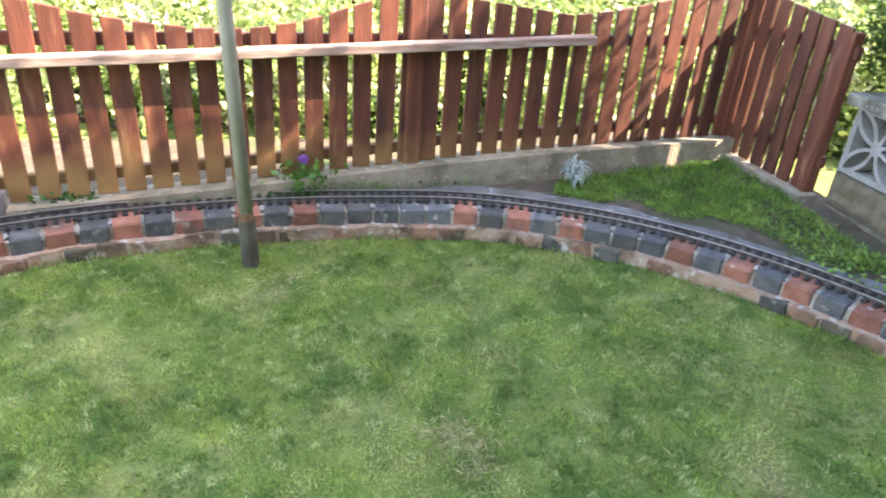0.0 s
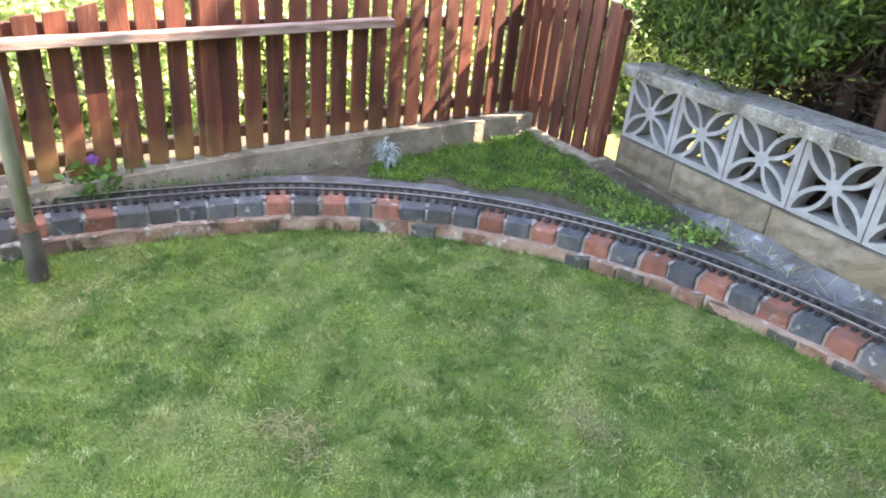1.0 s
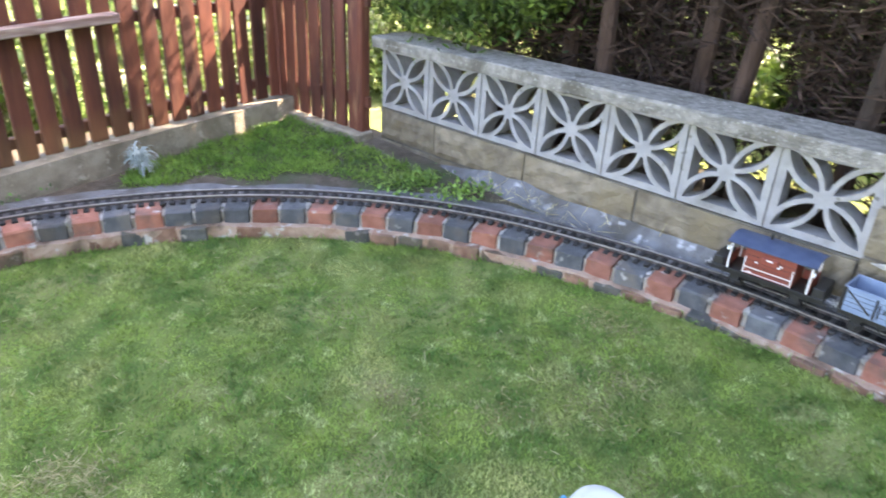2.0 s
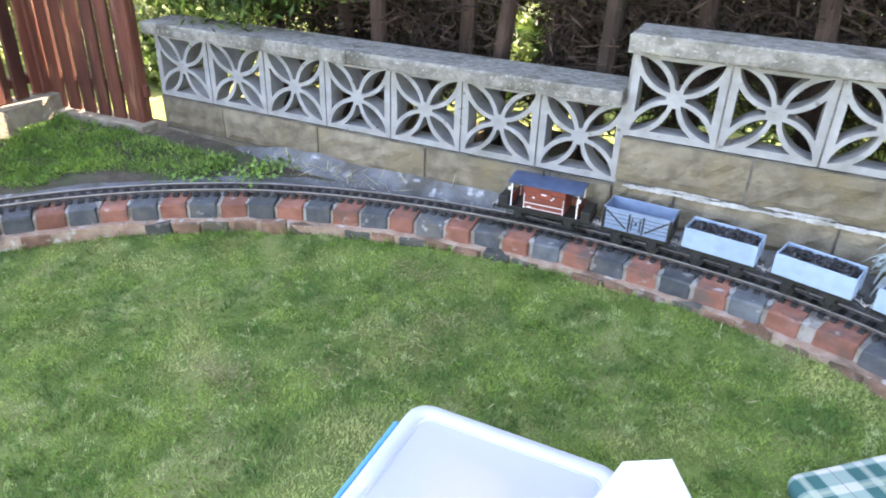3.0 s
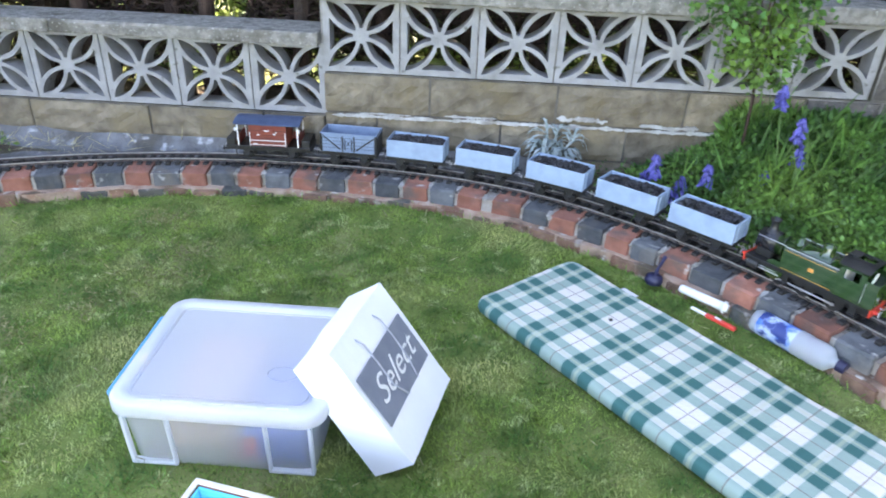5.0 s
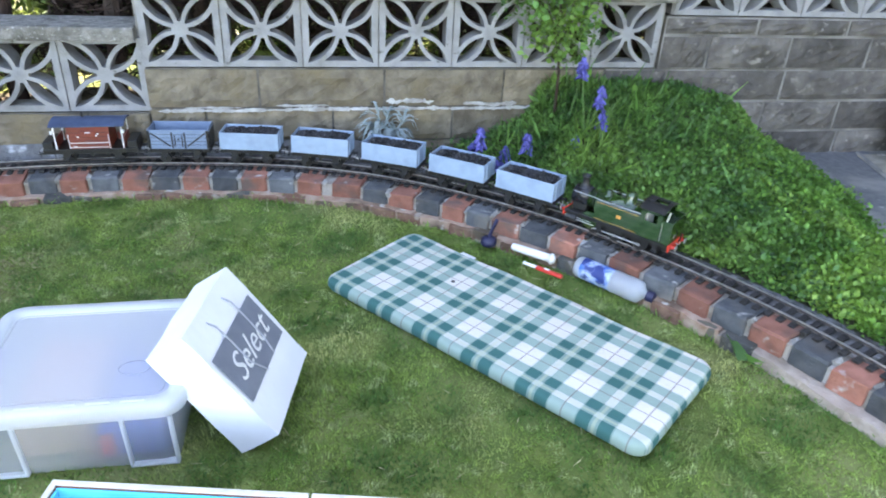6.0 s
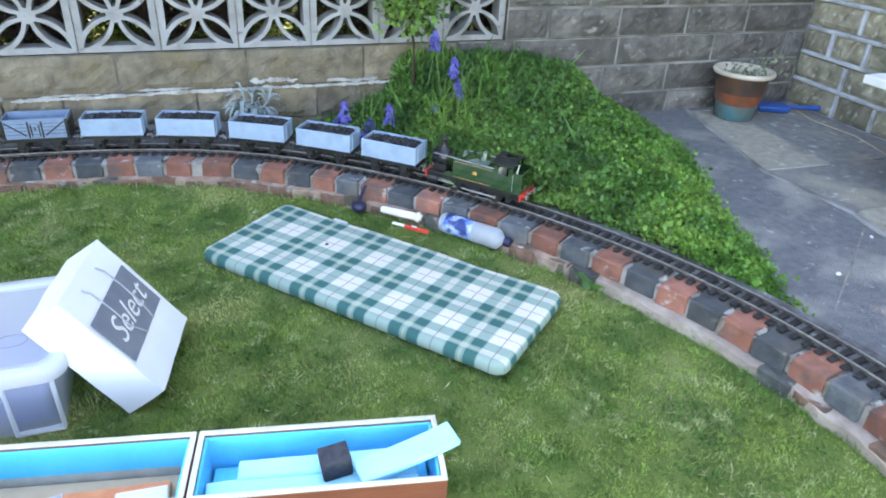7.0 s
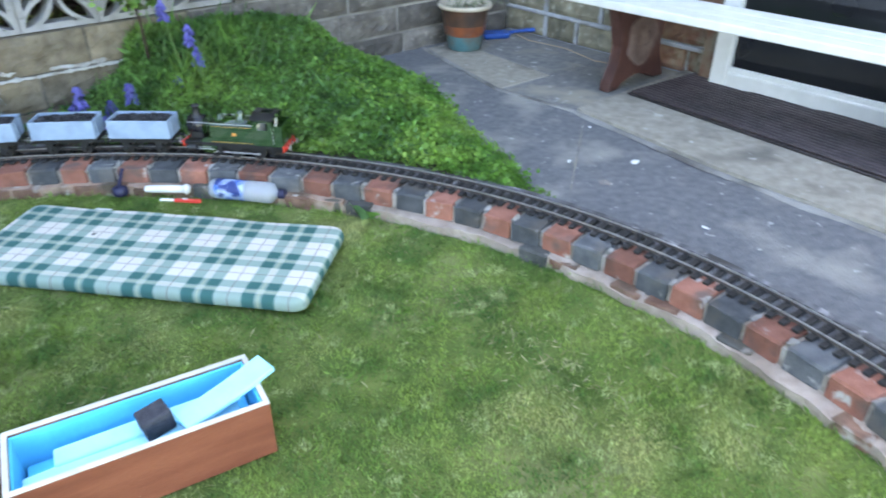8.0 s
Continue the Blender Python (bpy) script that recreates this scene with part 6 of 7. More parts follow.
part("pot_rim", lathe(bmesh.new(), [(0.146, 0.25), (0.164, 0.254), (0.170, 0.266), (0.164, 0.278), (0.148, 0.278), (0.140, 0.25), (0.001, 0.248)], 32), M_potrim, pot, "pale rolled rim", True)
g = np.random.default_rng(3)
pp = np.column_stack([g.normal(0, 0.06, 150), g.normal(0, 0.06, 150), g.uniform(0.24, 0.28, 150)])
pp[:60] += np.column_stack([g.normal(0.17, 0.05, 60), g.normal(-0.02, 0.05, 60), g.normal(0.03, 0.04, 60)])
v, f = leaves(pp, 0.030, 0.3, 0.4, 4)
tagged(part("pot_plant", mesh_np("pot_plant", v, f, M_potleaf), M_potleaf, pot, "sparse grey-green plant"), "sparse grey-green plant", kind="stuff")
for k in range(6):
    part("flower", mesh_np("flower", *leaves(pp[k:k + 1] + [0.02, 0, 0.0], 0.022, 0.45, 0.3, 5 + k), M_redplastic), M_redplastic, pot, "small red flower")
trowel = thing("hand_trowel", "blue plastic hand shovel lying on the patio beside the pot", "trowel", pose(5.99, -0.16, PATIO + 0.014, 0, 0, -28))
part("scoop", box(bmesh.new(), (0.16, 0.10, 0.035), (0, 0, 0.012), bevel=0.012, seg=3, taper=1.15), M_trowel, trowel)
part("grip", tube(bmesh.new(), [(0.08, 0, 0.02), (0.14, 0, 0.025), (0.26, 0, 0.028)], [0.012, 0.010, 0.014], 10), M_trowel, trowel)
cable = part("cable", tube(bmesh.new(), [(6.18, -0.1, PATIO + 0.01), (6.10, -0.35, PATIO + 0.008), (6.13, -0.62, PATIO + 0.008), (6.05, -0.9, PATIO + 0.008), (6.12, -1.15, PATIO + 0.008)], 0.0028, 8), M_card)
tagged(cable, "pale tan cable lying along the foot of the house wall", "cable")
for k, (x, y, s) in enumerate(((5.05, -1.88, 0.015), (5.22, -1.52, 0.008), (4.78, -2.35, 0.009), (4.95, -2.9, 0.020), (5.35, -2.35, 0.010), (4.86, -1.70, 0.009))):
    bm = bmesh.new()
    bmesh.ops.create_icosphere(bm, subdivisions=2, radius=s, matrix=Matrix.Diagonal((1.5, 1, 0.35, 1)))
    crumple(bm, s * 0.35, 40)
    ob = part("pebble", bm, M_white)
    ob.matrix_basis = pose(x, y, PATIO + s * 0.25, 0, 0, 40 * k)
    tagged(ob, "small white stone lying on the patio", "pebble", "pebbles on the patio")

# ---- plants ----


def stuff(name, v, f, mat, label, category):
    ob = part(name, mesh_np(name, v, f, mat), mat)
    return tagged(ob, label, category, kind="stuff")


# lawn blades: short, leaning, thinner where the turf is dry
g = np.random.default_rng(21)
N = 1000000
p = np.column_stack([g.uniform(-0.3, 4.4, N), g.uniform(-3.5, -0.1, N)])
p[:70000] = np.column_stack([g.uniform(-0.5, 4.5, 70000), g.uniform(-4.4, -3.5, 70000)])
dist = outside(p)
p = p[dist < 0.03]
n = len(p)


def blotch(p, cell, seed):
    """Smooth random field between 0 and 1 with patches of the given size."""
    gg = np.random.default_rng(seed)
    tab = gg.random((160, 160))
    u = p / cell + 60
    i = np.floor(u).astype(int)
    w = u - i
    w = w * w * (3 - 2 * w)
    a = tab[i[:, 0] % 160, i[:, 1] % 160] * (1 - w[:, 0]) + tab[(i[:, 0] + 1) % 160, i[:, 1] % 160] * w[:, 0]
    b = tab[i[:, 0] % 160, (i[:, 1] + 1) % 160] * (1 - w[:, 0]) + tab[(i[:, 0] + 1) % 160, (i[:, 1] + 1) % 160] * w[:, 0]
    return a * (1 - w[:, 1]) + b * w[:, 1]


tuft = 0.35 * blotch(p, 0.03, 4) + 0.35 * blotch(p, 0.075, 1) + 0.3 * blotch(p, 0.21, 2)
WORN = ((1.09, -1.95, 0.10, 0.07), (1.76, -0.87, 0.09, 0.05), (1.65, -1.05, 0.10, 0.05), (1.41, -1.22, 0.09, 0.04), (1.63, -0.47, 0.10, 0.04), (1.79, -0.69, 0.07, 0.05))
bare = sum(np.exp(-(((p[:, 0] - x) / a) ** 2 + ((p[:, 1] - y) / b) ** 2)) for x, y, a, b in WORN)
bare = np.clip(bare * (0.4 + 1.2 * blotch(p, 0.035, 31)), 0, 1)
keep = g.random(n) < np.clip(0.45 + 0.9 * tuft, 0, 1) * (1 - 0.55 * bare)
p, tuft = p[keep], tuft[keep]
n = len(p)
hgt = g.uniform(0.005, 0.0135, n) * (0.30 + 1.5 * tuft)
ang = 2 * np.pi * (1.2 * blotch(p, 0.11, 3) + 0.8 * g.random(n))
lean = g.uniform(0.3, 1.2, n) * hgt
wd = 0.0009 + 0.0011 * g.random(n)
z0 = lawn_height(p[:, 0], p[:, 1])
ca, sa = np.cos(ang), np.sin(ang)
a = np.column_stack([p[:, 0] - sa * wd, p[:, 1] + ca * wd, z0 + 0.002])
b = np.column_stack([p[:, 0] + sa * wd, p[:, 1] - ca * wd, z0 + 0.002])
c = np.column_stack([p[:, 0] + ca * lean, p[:, 1] + sa * lean, z0 + hgt])
v = np.stack([a, b, c], 1).reshape(-1, 3)
f = np.arange(len(v)).reshape(-1, 3)
stuff("grass", v, f, M_grass, "short green lawn grass with straw-coloured patches", "grass")

# flattened grey-brown dead grass on the worn spots
pp = np.concatenate([np.column_stack([g.normal(x, a * 0.85, 900), g.normal(y, b * 0.95, 900)]) for x, y, a, b in WORN])
pp = pp[(outside(pp) < -0.03) & (g.random(len(pp)) < 0.25 + blotch(pp, 0.035, 31))]
v, f = leaves(np.column_stack([pp, lawn_height(pp[:, 0], pp[:, 1]) + g.uniform(0.003, 0.008, len(pp))]), 0.018, 0.07, 0.08, 44, 1.0)
stuff("dead_grass", v, f, M_thatch, "flattened grey-brown dead grass on worn spots of the lawn", "grass")

# coarser tufts of longer grass scattered over the lawn
k = 360
cx = np.column_stack([g.uniform(-0.1, 4.3, k), g.uniform(-3.6, -0.25, k)])
pp = np.repeat(cx, 90, axis=0) + g.normal(size=(k * 90, 2)) * np.repeat(g.uniform(0.012, 0.045, (k, 1)), 90, axis=0)
pp = pp[outside(pp) < -0.02]
v, f = leaves(np.column_stack([pp, lawn_height(pp[:, 0], pp[:, 1]) + 0.002]), 0.021, 0.045, 0.7, 43, 1.0)
v[:, 2] = np.maximum(v[:, 2], 0.002)
stuff("grass_tufts", v, f, M_lush, "coarser tufts of grass in the lawn", "grass")

# dry stems lying in the turf, thick on two worn patches
k = 4200
pp = np.concatenate([np.column_stack([g.uniform(-0.3, 4.3, k), g.uniform(-4.2, -0.2, k)]), np.column_stack([g.normal(1.05, 0.03, 260), g.normal(-1.98, 0.045, 260)]), np.column_stack([g.normal(1.17, 0.045, 220), g.normal(-1.93, 0.025, 220)]), np.column_stack([g.normal(3.93, 0.07, 260), g.normal(-2.45, 0.16, 260)]), np.column_stack([g.normal(0.20, 0.06, 260), g.normal(-2.36, 0.10, 260)])])
pp = pp[outside(pp) < -0.03]
pp = np.column_stack([pp, lawn_height(pp[:, 0], pp[:, 1]) + g.uniform(0.006, 0.014, len(pp))])
v, f = leaves(pp, 0.030, 0.035, 0.05, 41, 1.0)
stuff("dry_grass", v, f, M_straw, "dry straw-coloured stems lying in the lawn", "grass")

# longer tufts along the foot of the bricks
s = g.uniform(0.2, LENGTH - 0.2, 5200)
d = -np.abs(g.normal(0, 0.025, 5200))
q = np.array([on_line(si, di)[:2] for si, di in zip(s, d)])
q = np.column_stack([q, lawn_height(q[:, 0], q[:, 1])])
v, f = leaves(q, 0.028, 0.06, 1.4, 6, 0.9)
stuff("grass_fringe", v, f, M_lush, "longer grass tufts at the foot of the bricks", "grass")

# ground cover of the bed by the patio
N = 190000
p = np.column_stack([g.uniform(3.25, 5.25, N), g.uniform(-2.1, 0.0, N)])
p = p[(outside(p) > 0.225) & (p[:, 0] < bed_edge(p[:, 1]) + 0.02 + g.normal(0, 0.03, len(p)))]
dens = np.clip((p[:, 0] - 3.35) / 0.4, 0.06, 1)
p = p[g.random(len(p)) < dens]
z = bed_height(p[:, 0], p[:, 1]) + g.uniform(-0.01, 0.03, len(p)) + 0.04 * (blotch(p, 0.085, 5) - 0.4) + 0.012 * np.sin(p[:, 0] * 17) * np.sin(p[:, 1] * 15)
side = np.clip((bed_edge(p[:, 1]) - p[:, 0]) / 0.12, 0.0, 1)
z = PATIO + 0.008 + (z - PATIO) * (0.25 + 0.75 * side)
# Leaves near the patio edge take the brighter, yellower green.
front = (bed_edge(p[:, 1]) - p[:, 0] < 0.40 + 0.3 * (blotch(p, 0.16, 15) - 0.5) + g.normal(0, 0.13, len(p))) & (p[:, 1] < -0.25 + 0.2 * blotch(p, 0.12, 16))
pz = np.column_stack([p, z])
v, f = leaves(pz[~front], g.uniform(0.011, 0.027, (int((~front).sum()), 1)), 0.29, 0.6, 7)
stuff("ground_cover", v, f, M_herb, "dense mid-green ground cover in the bed under the wall", "plants")
v, f = leaves(pz[front], g.uniform(0.010, 0.022, (int(front.sum()), 1)), 0.40, 0.7, 17)
stuff("clover", v, f, M_cover_bright, "bright yellow-green leaves spreading to the patio edge", "plants")
# ragged taller leaves along the wall
k = 2600
p = np.column_stack([3.78 + 0.75 * g.random(k) ** 1.6, -0.05 - np.abs(g.normal(0, 0.06, k))])
z = bed_height(p[:, 0], p[:, 1]) + g.uniform(-0.02, 0.10, k) * np.clip(1.15 - (p[:, 0] - 3.78) / 0.7, 0.2, 1) * (0.4 + 0.9 * blotch(p, 0.06, 18))
v, f = leaves(np.column_stack([p, z]), 0.042, 0.16, 1.0, 19, 0.6)
stuff("bed_nettles", v, f, M_herb, "taller dark green leaves along the foot of the wall", "plants")
# taller spiky leaves among it
k = 300
p = np.column_stack([g.normal(3.95, 0.22, k), g.normal(-0.30, 0.12, k)])
z = bed_height(p[:, 0], p[:, 1])
v, f = leaves(np.column_stack([p, z]), 0.17, 0.022, 1.4, 8, 0.6)
stuff("bluebell_leaves", v, f, M_herb, "strappy bluebell leaves in the bed", "plants")
# weeds and grass in the corner bed and beside the fence
N = 40000
p = np.column_stack([g.uniform(-0.62, 1.0, N), g.uniform(-1.25, -0.09, N)])
o = outside(p)
p = p[(o > 0.27 + 0.12 * blotch(p, 0.15, 12)) & (p[:, 0] < 0.75 + 0.2 * np.sin(p[:, 1] * 9)) & (p[:, 1] > -1.05 + 0.15 * np.sin(p[:, 0] * 7))]
p = p[(p[:, 0] - FA.x) * abs(FDIR.y) + (p[:, 1] - FA.y) * FDIR.x * 1 > 0.10]
p = p[(p[:, 1] < -0.13 - 0.05 * blotch(p, 0.1, 22)) & (g.random(len(p)) < np.clip(1.05 - 1.1 * (p[:, 0] - 0.1), 0.3, 1) * (0.45 + 0.9 * blotch(p, 0.09, 23)))]
z = bed_height(p[:, 0], p[:, 1]) + g.uniform(-0.010, 0.012, len(p)) + 0.022 * (blotch(p, 0.07, 24) - 0.5)
grassy = 0.6 * blotch(p, 0.17, 25) + 0.4 * g.random(len(p)) - 0.35 * (p[:, 0] - 0.1) > 0.36
pz = np.column_stack([p, z])
v, f = leaves(np.repeat(pz[grassy], 2, axis=0) + g.normal(0, 0.006, (2 * int(grassy.sum()), 3)), 0.026, 0.075, 1.0, 9, 0.9)
stuff("corner_grass", v, f, M_lush, "rough grass in the corner bed", "grass")
v, f = leaves(pz[~grassy], 0.018, 0.24, 0.7, 29)
stuff("corner_weeds", v, f, M_ivy, "low green weeds and grass in the corner bed", "plants")
tv, tf, off = [], [], 0
for cx, cy, sx, sy, n, sz in ((-0.335, -2.28, 0.035, 0.055, 420, 0.034), (-0.325, -2.42, 0.025, 0.10, 620, 0.018), (-0.345, -2.10, 0.028, 0.09, 620, 0.018), (-0.30, -2.60, 0.03, 0.10, 300, 0.018), (-0.40, -1.75, 0.03, 0.12, 360, 0.016),
                               (-0.245, -3.15, 0.015, 0.05, 90, 0.03), (0.72, -0.20, 0.05, 0.08, 260, 0.022), (0.5, -0.28, 0.05, 0.08, 260, 0.022)):
    tall = 0.045 if sz > 0.03 else 0.014
    pp = np.column_stack([g.normal(cx, sx, n), g.normal(cy, sy, n), 0.124 + np.abs(g.normal(0, tall, n))])
    v, f = leaves(pp, sz, 0.32, 0.6, 10 + n)
    tv.append(v)
    tf.append(f + off)
    off += len(v)
stuff("weeds", np.concatenate(tv), np.concatenate(tf), M_herb, "small green weed tufts beside the track", "weeds")
leaf_t = part("fallen_leaf", mesh_np("fallen_leaf", *leaves(np.array([[4.03, -1.47, 0.03], [4.05, -1.50, 0.032], [4.01, -1.48, 0.028], [4.04, -1.45, 0.035], [4.02, -1.50, 0.03]]), 0.075, 0.36, 0.35, 2), M_herb), M_herb)
tagged(leaf_t, "pale green broad weed at the edge of the lawn", "weed")
# dry straw beside the wall
k = 130
pp = np.column_stack([g.normal(1.0, 0.22, k), g.normal(-0.09, 0.03, k), np.full(k, 0.125) + g.uniform(0, 0.03, k)])
v, f = leaves(pp, 0.075, 0.018, 0.1, 31, 1.0)
stuff("straw", v, f, M_straw, "dry pale grass stems at the foot of the wall", "straw")


def silver_plant(at, size, seed, label):
    """Several soft stems, each with felted leaves that fan out and droop at their tips."""
    gg = random.Random(seed)
    plant = thing("silver_plant", label, "plant", pose(*at))

    def blade(bm, base, yaw, tilt, L, w):
        prev = None
        for i in range(6):
            u = i / 5
            r, z = L * u * math.sin(tilt + 0.9 * u), L * u * math.cos(tilt + 1.0 * u * u)
            ww = w * math.sin(math.pi * (0.10 + 0.84 * u)) ** 0.7 * (1.25 if i % 2 else 0.8)
            c, q = math.cos(yaw), math.sin(yaw)
            row = [bm.verts.new((base[0] + r * c - ww * q, base[1] + r * q + ww * c, base[2] + z + ww * 0.35)), bm.verts.new((base[0] + r * c, base[1] + r * q, base[2] + z)), bm.verts.new((base[0] + r * c + ww * q, base[1] + r * q - ww * c, base[2] + z + ww * 0.35))]
            if prev:
                for j in (0, 1):
                    bm.faces.new((prev[j], prev[j + 1], row[j + 1], row[j]))
            prev = row

    for k in range(8):
        a = math.pi + 2 * math.pi * k / 8 + gg.uniform(-0.3, 0.3)
        reach, top = size * gg.uniform(0.10, 0.45), size * gg.uniform(0.35, 0.75)
        dx, dy = reach * math.cos(a), 0.45 * reach * math.sin(a)
        part("stem", tube(bmesh.new(), [(0.1 * dx, 0.1 * dy, 0), (0.5 * dx, 0.5 * dy, top * 0.6), (dx, dy, top)], [0.006, 0.005, 0.0035], 6), M_silver, plant)
        bm = bmesh.new()
        for j in range(13):
            u = gg.uniform(0.45, 1.0)
            blade(bm, (dx * u, dy * u, top * u), a + gg.uniform(-1.5, 1.5) if j % 2 else gg.uniform(0, 6.28), gg.uniform(0.2, 1.25), size * gg.uniform(0.26, 0.46), size * 0.026)
        part("foliage", bm, M_silver, plant, smooth=True)


silver_plant((3.10, -0.085, 0.14), 0.235, 4, "silver-grey woolly leaved plant at the foot of the stone wall")
silver_plant((-0.33, -1.08, 0.12), 0.165, 9, "silver-grey leaved plant growing beside the fence edging")


def bluebell(x, y, z, h, seed):
    gg = random.Random(seed)
    w = thing("bluebell", "blue-violet bluebell flower spike in the bed", "flower", pose(x, y, z - h), "bluebells in the bed")
    lx, ly = gg.uniform(-0.04, 0.04), gg.uniform(-0.03, 0.03)
    part("stalk", tube(bmesh.new(), [(-lx, -ly, 0), (-lx * 0.3, -ly * 0.3, h * 0.6), (0, 0, h)], 0.0025, 6), M_stalk, w)
    bm = bmesh.new()
    for k in range(30):
        a, u = gg.uniform(0, 6.28), gg.random()
        m = Matrix.Translation((0.018 * math.cos(a) * (1.1 - u * 0.6), 0.018 * math.sin(a) * (1.1 - u * 0.6), h - 0.055 + 0.075 * u)) @ Euler((gg.uniform(1.8, 2.6), 0, a + math.pi / 2)).to_matrix().to_4x4()
        bmesh.ops.create_cone(bm, cap_ends=False, segments=6, radius1=0.010, radius2=0.004, depth=0.022, matrix=m)
    part("flower_head", bm, M_bell, w, "blue-violet bells")


for k, (x, y, z, h) in enumerate(((3.46, -0.36, 0.315, 0.19), (3.655, -0.36, 0.290, 0.17), (3.86, -0.36, 0.275, 0.13), (3.97, -0.34, 0.380, 0.13), (3.95, -0.34, 0.475, 0.17), (3.86, -0.33, 0.585, 0.26), (3.57, -0.35, 0.235, 0.12), (3.44, -0.32, 0.235, 0.11), (3.53, -0.36, 0.180, 0.08))):
    bluebell(x, y, z, h, 50 + k)

pansy = thing("purple_flower", "small purple flower among weeds at the fence foot", "flower", pose(-0.345, -2.28, 0.124))
part("stalk", tube(bmesh.new(), [(0.03, 0, 0), (0.012, 0, 0.08), (0, 0, 0.13)], 0.002, 6), M_stalk, pansy)
for k in range(5):
    m = Matrix.Translation((0.0, 0.0, 0.135)) @ Matrix.Rotation(1.2566 * k, 4, "X") @ Matrix.Translation((0.004, 0.0, 0.012)) @ Matrix.Diagonal((0.25, 0.9, 1.1, 1))
    bm = bmesh.new()
    bmesh.ops.create_icosphere(bm, subdivisions=1, radius=0.012, matrix=m)
    part("petal", bm, M_petal, pansy)

for k, (x, y, z) in enumerate(((-0.31, -2.46, 0.135), (-0.325, -2.16, 0.140), (-0.34, -2.06, 0.140))):
    bloom = thing("yellow_flower", "small yellow flower among weeds at the fence foot", "flower", pose(x, y, 0.120), "yellow flowers at the fence foot")
    part("stalk", tube(bmesh.new(), [(0.01, 0, 0), (0, 0, z - 0.10)], 0.0016, 5), M_stalk, bloom)
    for j in range(6):
        bm = bmesh.new()
        bmesh.ops.create_icosphere(bm, subdivisions=1, radius=0.009, matrix=Matrix.Translation((0, 0, z - 0.10)) @ Matrix.Rotation(1.047 * j, 4, "Z") @ Matrix.Translation((0.009, 0, 0.003)) @ Matrix.Diagonal((1.1, 0.7, 0.3, 1)))
        part("petal", bm, M_yellow, bloom, "bright yellow petal")

# young shrub in front of the pierced blocks
shrub = thing("young_shrub", "young leafy shrub with a thin stem before the pierced wall", "shrub", pose(3.82, -0.20, 0.3))
part("stem", tube(bmesh.new(), [(0.0, 0.02, 0), (-0.01, 0.0, 0.22), (-0.04, 0.0, 0.42), (-0.03, 0.0, 0.75)], [0.007, 0.006, 0.005, 0.003], 8), M_bark, shrub, "thin brown stem")
br = [(-0.06, 0.0, 0.40), (0.03, 0.02, 0.46), (-0.15, 0.0, 0.52), (0.05, -0.02, 0.58), (-0.10, 0.03, 0.62), (-0.02, 0.0, 0.72), (-0.22, 0.0, 0.62), (0.0, -0.03, 0.36)]
pp = np.concatenate([np.column_stack([g.normal(x, 0.060, 210), g.normal(y, 0.05, 210), g.normal(z, 0.045, 210)]) for x, y, z in br])
v, f = leaves(pp, 0.030, 0.34, 0.1, 12)
part("crown", mesh_np("crown", v, f, M_herb), M_herb, shrub, "mid-green leaves")
for k, (x, y, z) in enumerate(br[:6]):
    part("twig", tube(bmesh.new(), [(-0.03, 0, 0.30 + 0.04 * k), (x * 0.6, y * 0.6, z - 0.05), (x, y, z)], 0.003, 6), M_bark, shrub)


def clumps(centres, per, spread, size, aspect, up, seed):
    gg = np.random.default_rng(seed)
    pts = np.concatenate([c + gg.normal(size=(per, 3)) * spread * gg.uniform(0.6, 1.3) for c in centres])
    return leaves(pts, size, aspect, up, seed + 1)


def in_gap(x, y, z, more):
    """The one open gap that runs low through the hedge."""
    return (np.abs(x - 1.73 + 0.335 * (y - 0.1)) < 0.10 + more) & (np.abs(z - 0.74 + 0.2 * (y - 0.1)) < 0.13 + more)


# conifer hedge behind the wall: bare trunks below, green above, one bushy end
hedge = thing("conifer_hedge", "tall conifer hedge, green outside and bare brown inside, behind the wall", "hedge", pose(0, 0, 0))
gg = np.random.default_rng(5)
trunk_x = [0.35, 0.72, 1.02, 1.38, 1.55, 1.98, 2.30, 2.72, 3.05, 3.5, 3.9, 4.4, 4.9, 5.5]
for k, x in enumerate(trunk_x):
    y = 0.42 + 0.12 * math.sin(k * 2.3)
    pts = [(x + 0.03 * math.sin(k + i), y + 0.03 * math.cos(2 * k + i), -0.05 + 0.35 * i) for i in range(8)]
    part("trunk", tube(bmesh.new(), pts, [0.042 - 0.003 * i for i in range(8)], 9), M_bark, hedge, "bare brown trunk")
bm = bmesh.new()
for k in range(2600):
    x = gg.uniform(0.3, 5.6)
    y0 = 0.50 + gg.normal(0, 0.16)
    z = gg.uniform(0.25, 1.55)
    a = gg.uniform(0, 6.28)
    L = gg.uniform(0.12, 0.36)
    d = Vector((math.cos(a), math.sin(a) * 0.7, gg.uniform(-0.2, 0.5)))
    p0 = Vector((x, y0, z))
    b1 = p0 + d * L * 0.5 + Vector(gg.normal(0, 0.02, 3))
    b2 = p0 + d * L + Vector(gg.normal(0, 0.03, 3))
    if min(b1.y, b2.y) < 0.14 or in_gap(b1.x, b1.y, b1.z, 0.03) or in_gap(p0.x, p0.y, p0.z, 0.03):
        continue
    tube(bm, [p0, b1, b2], [0.0032, 0.0022, 0.0010], 4)
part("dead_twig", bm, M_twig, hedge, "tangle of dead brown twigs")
pts = np.column_stack([gg.uniform(0.0, 6.1, 190000), np.abs(gg.normal(0.85, 0.30, 190000)), gg.uniform(0.08, 1.9, 190000)])
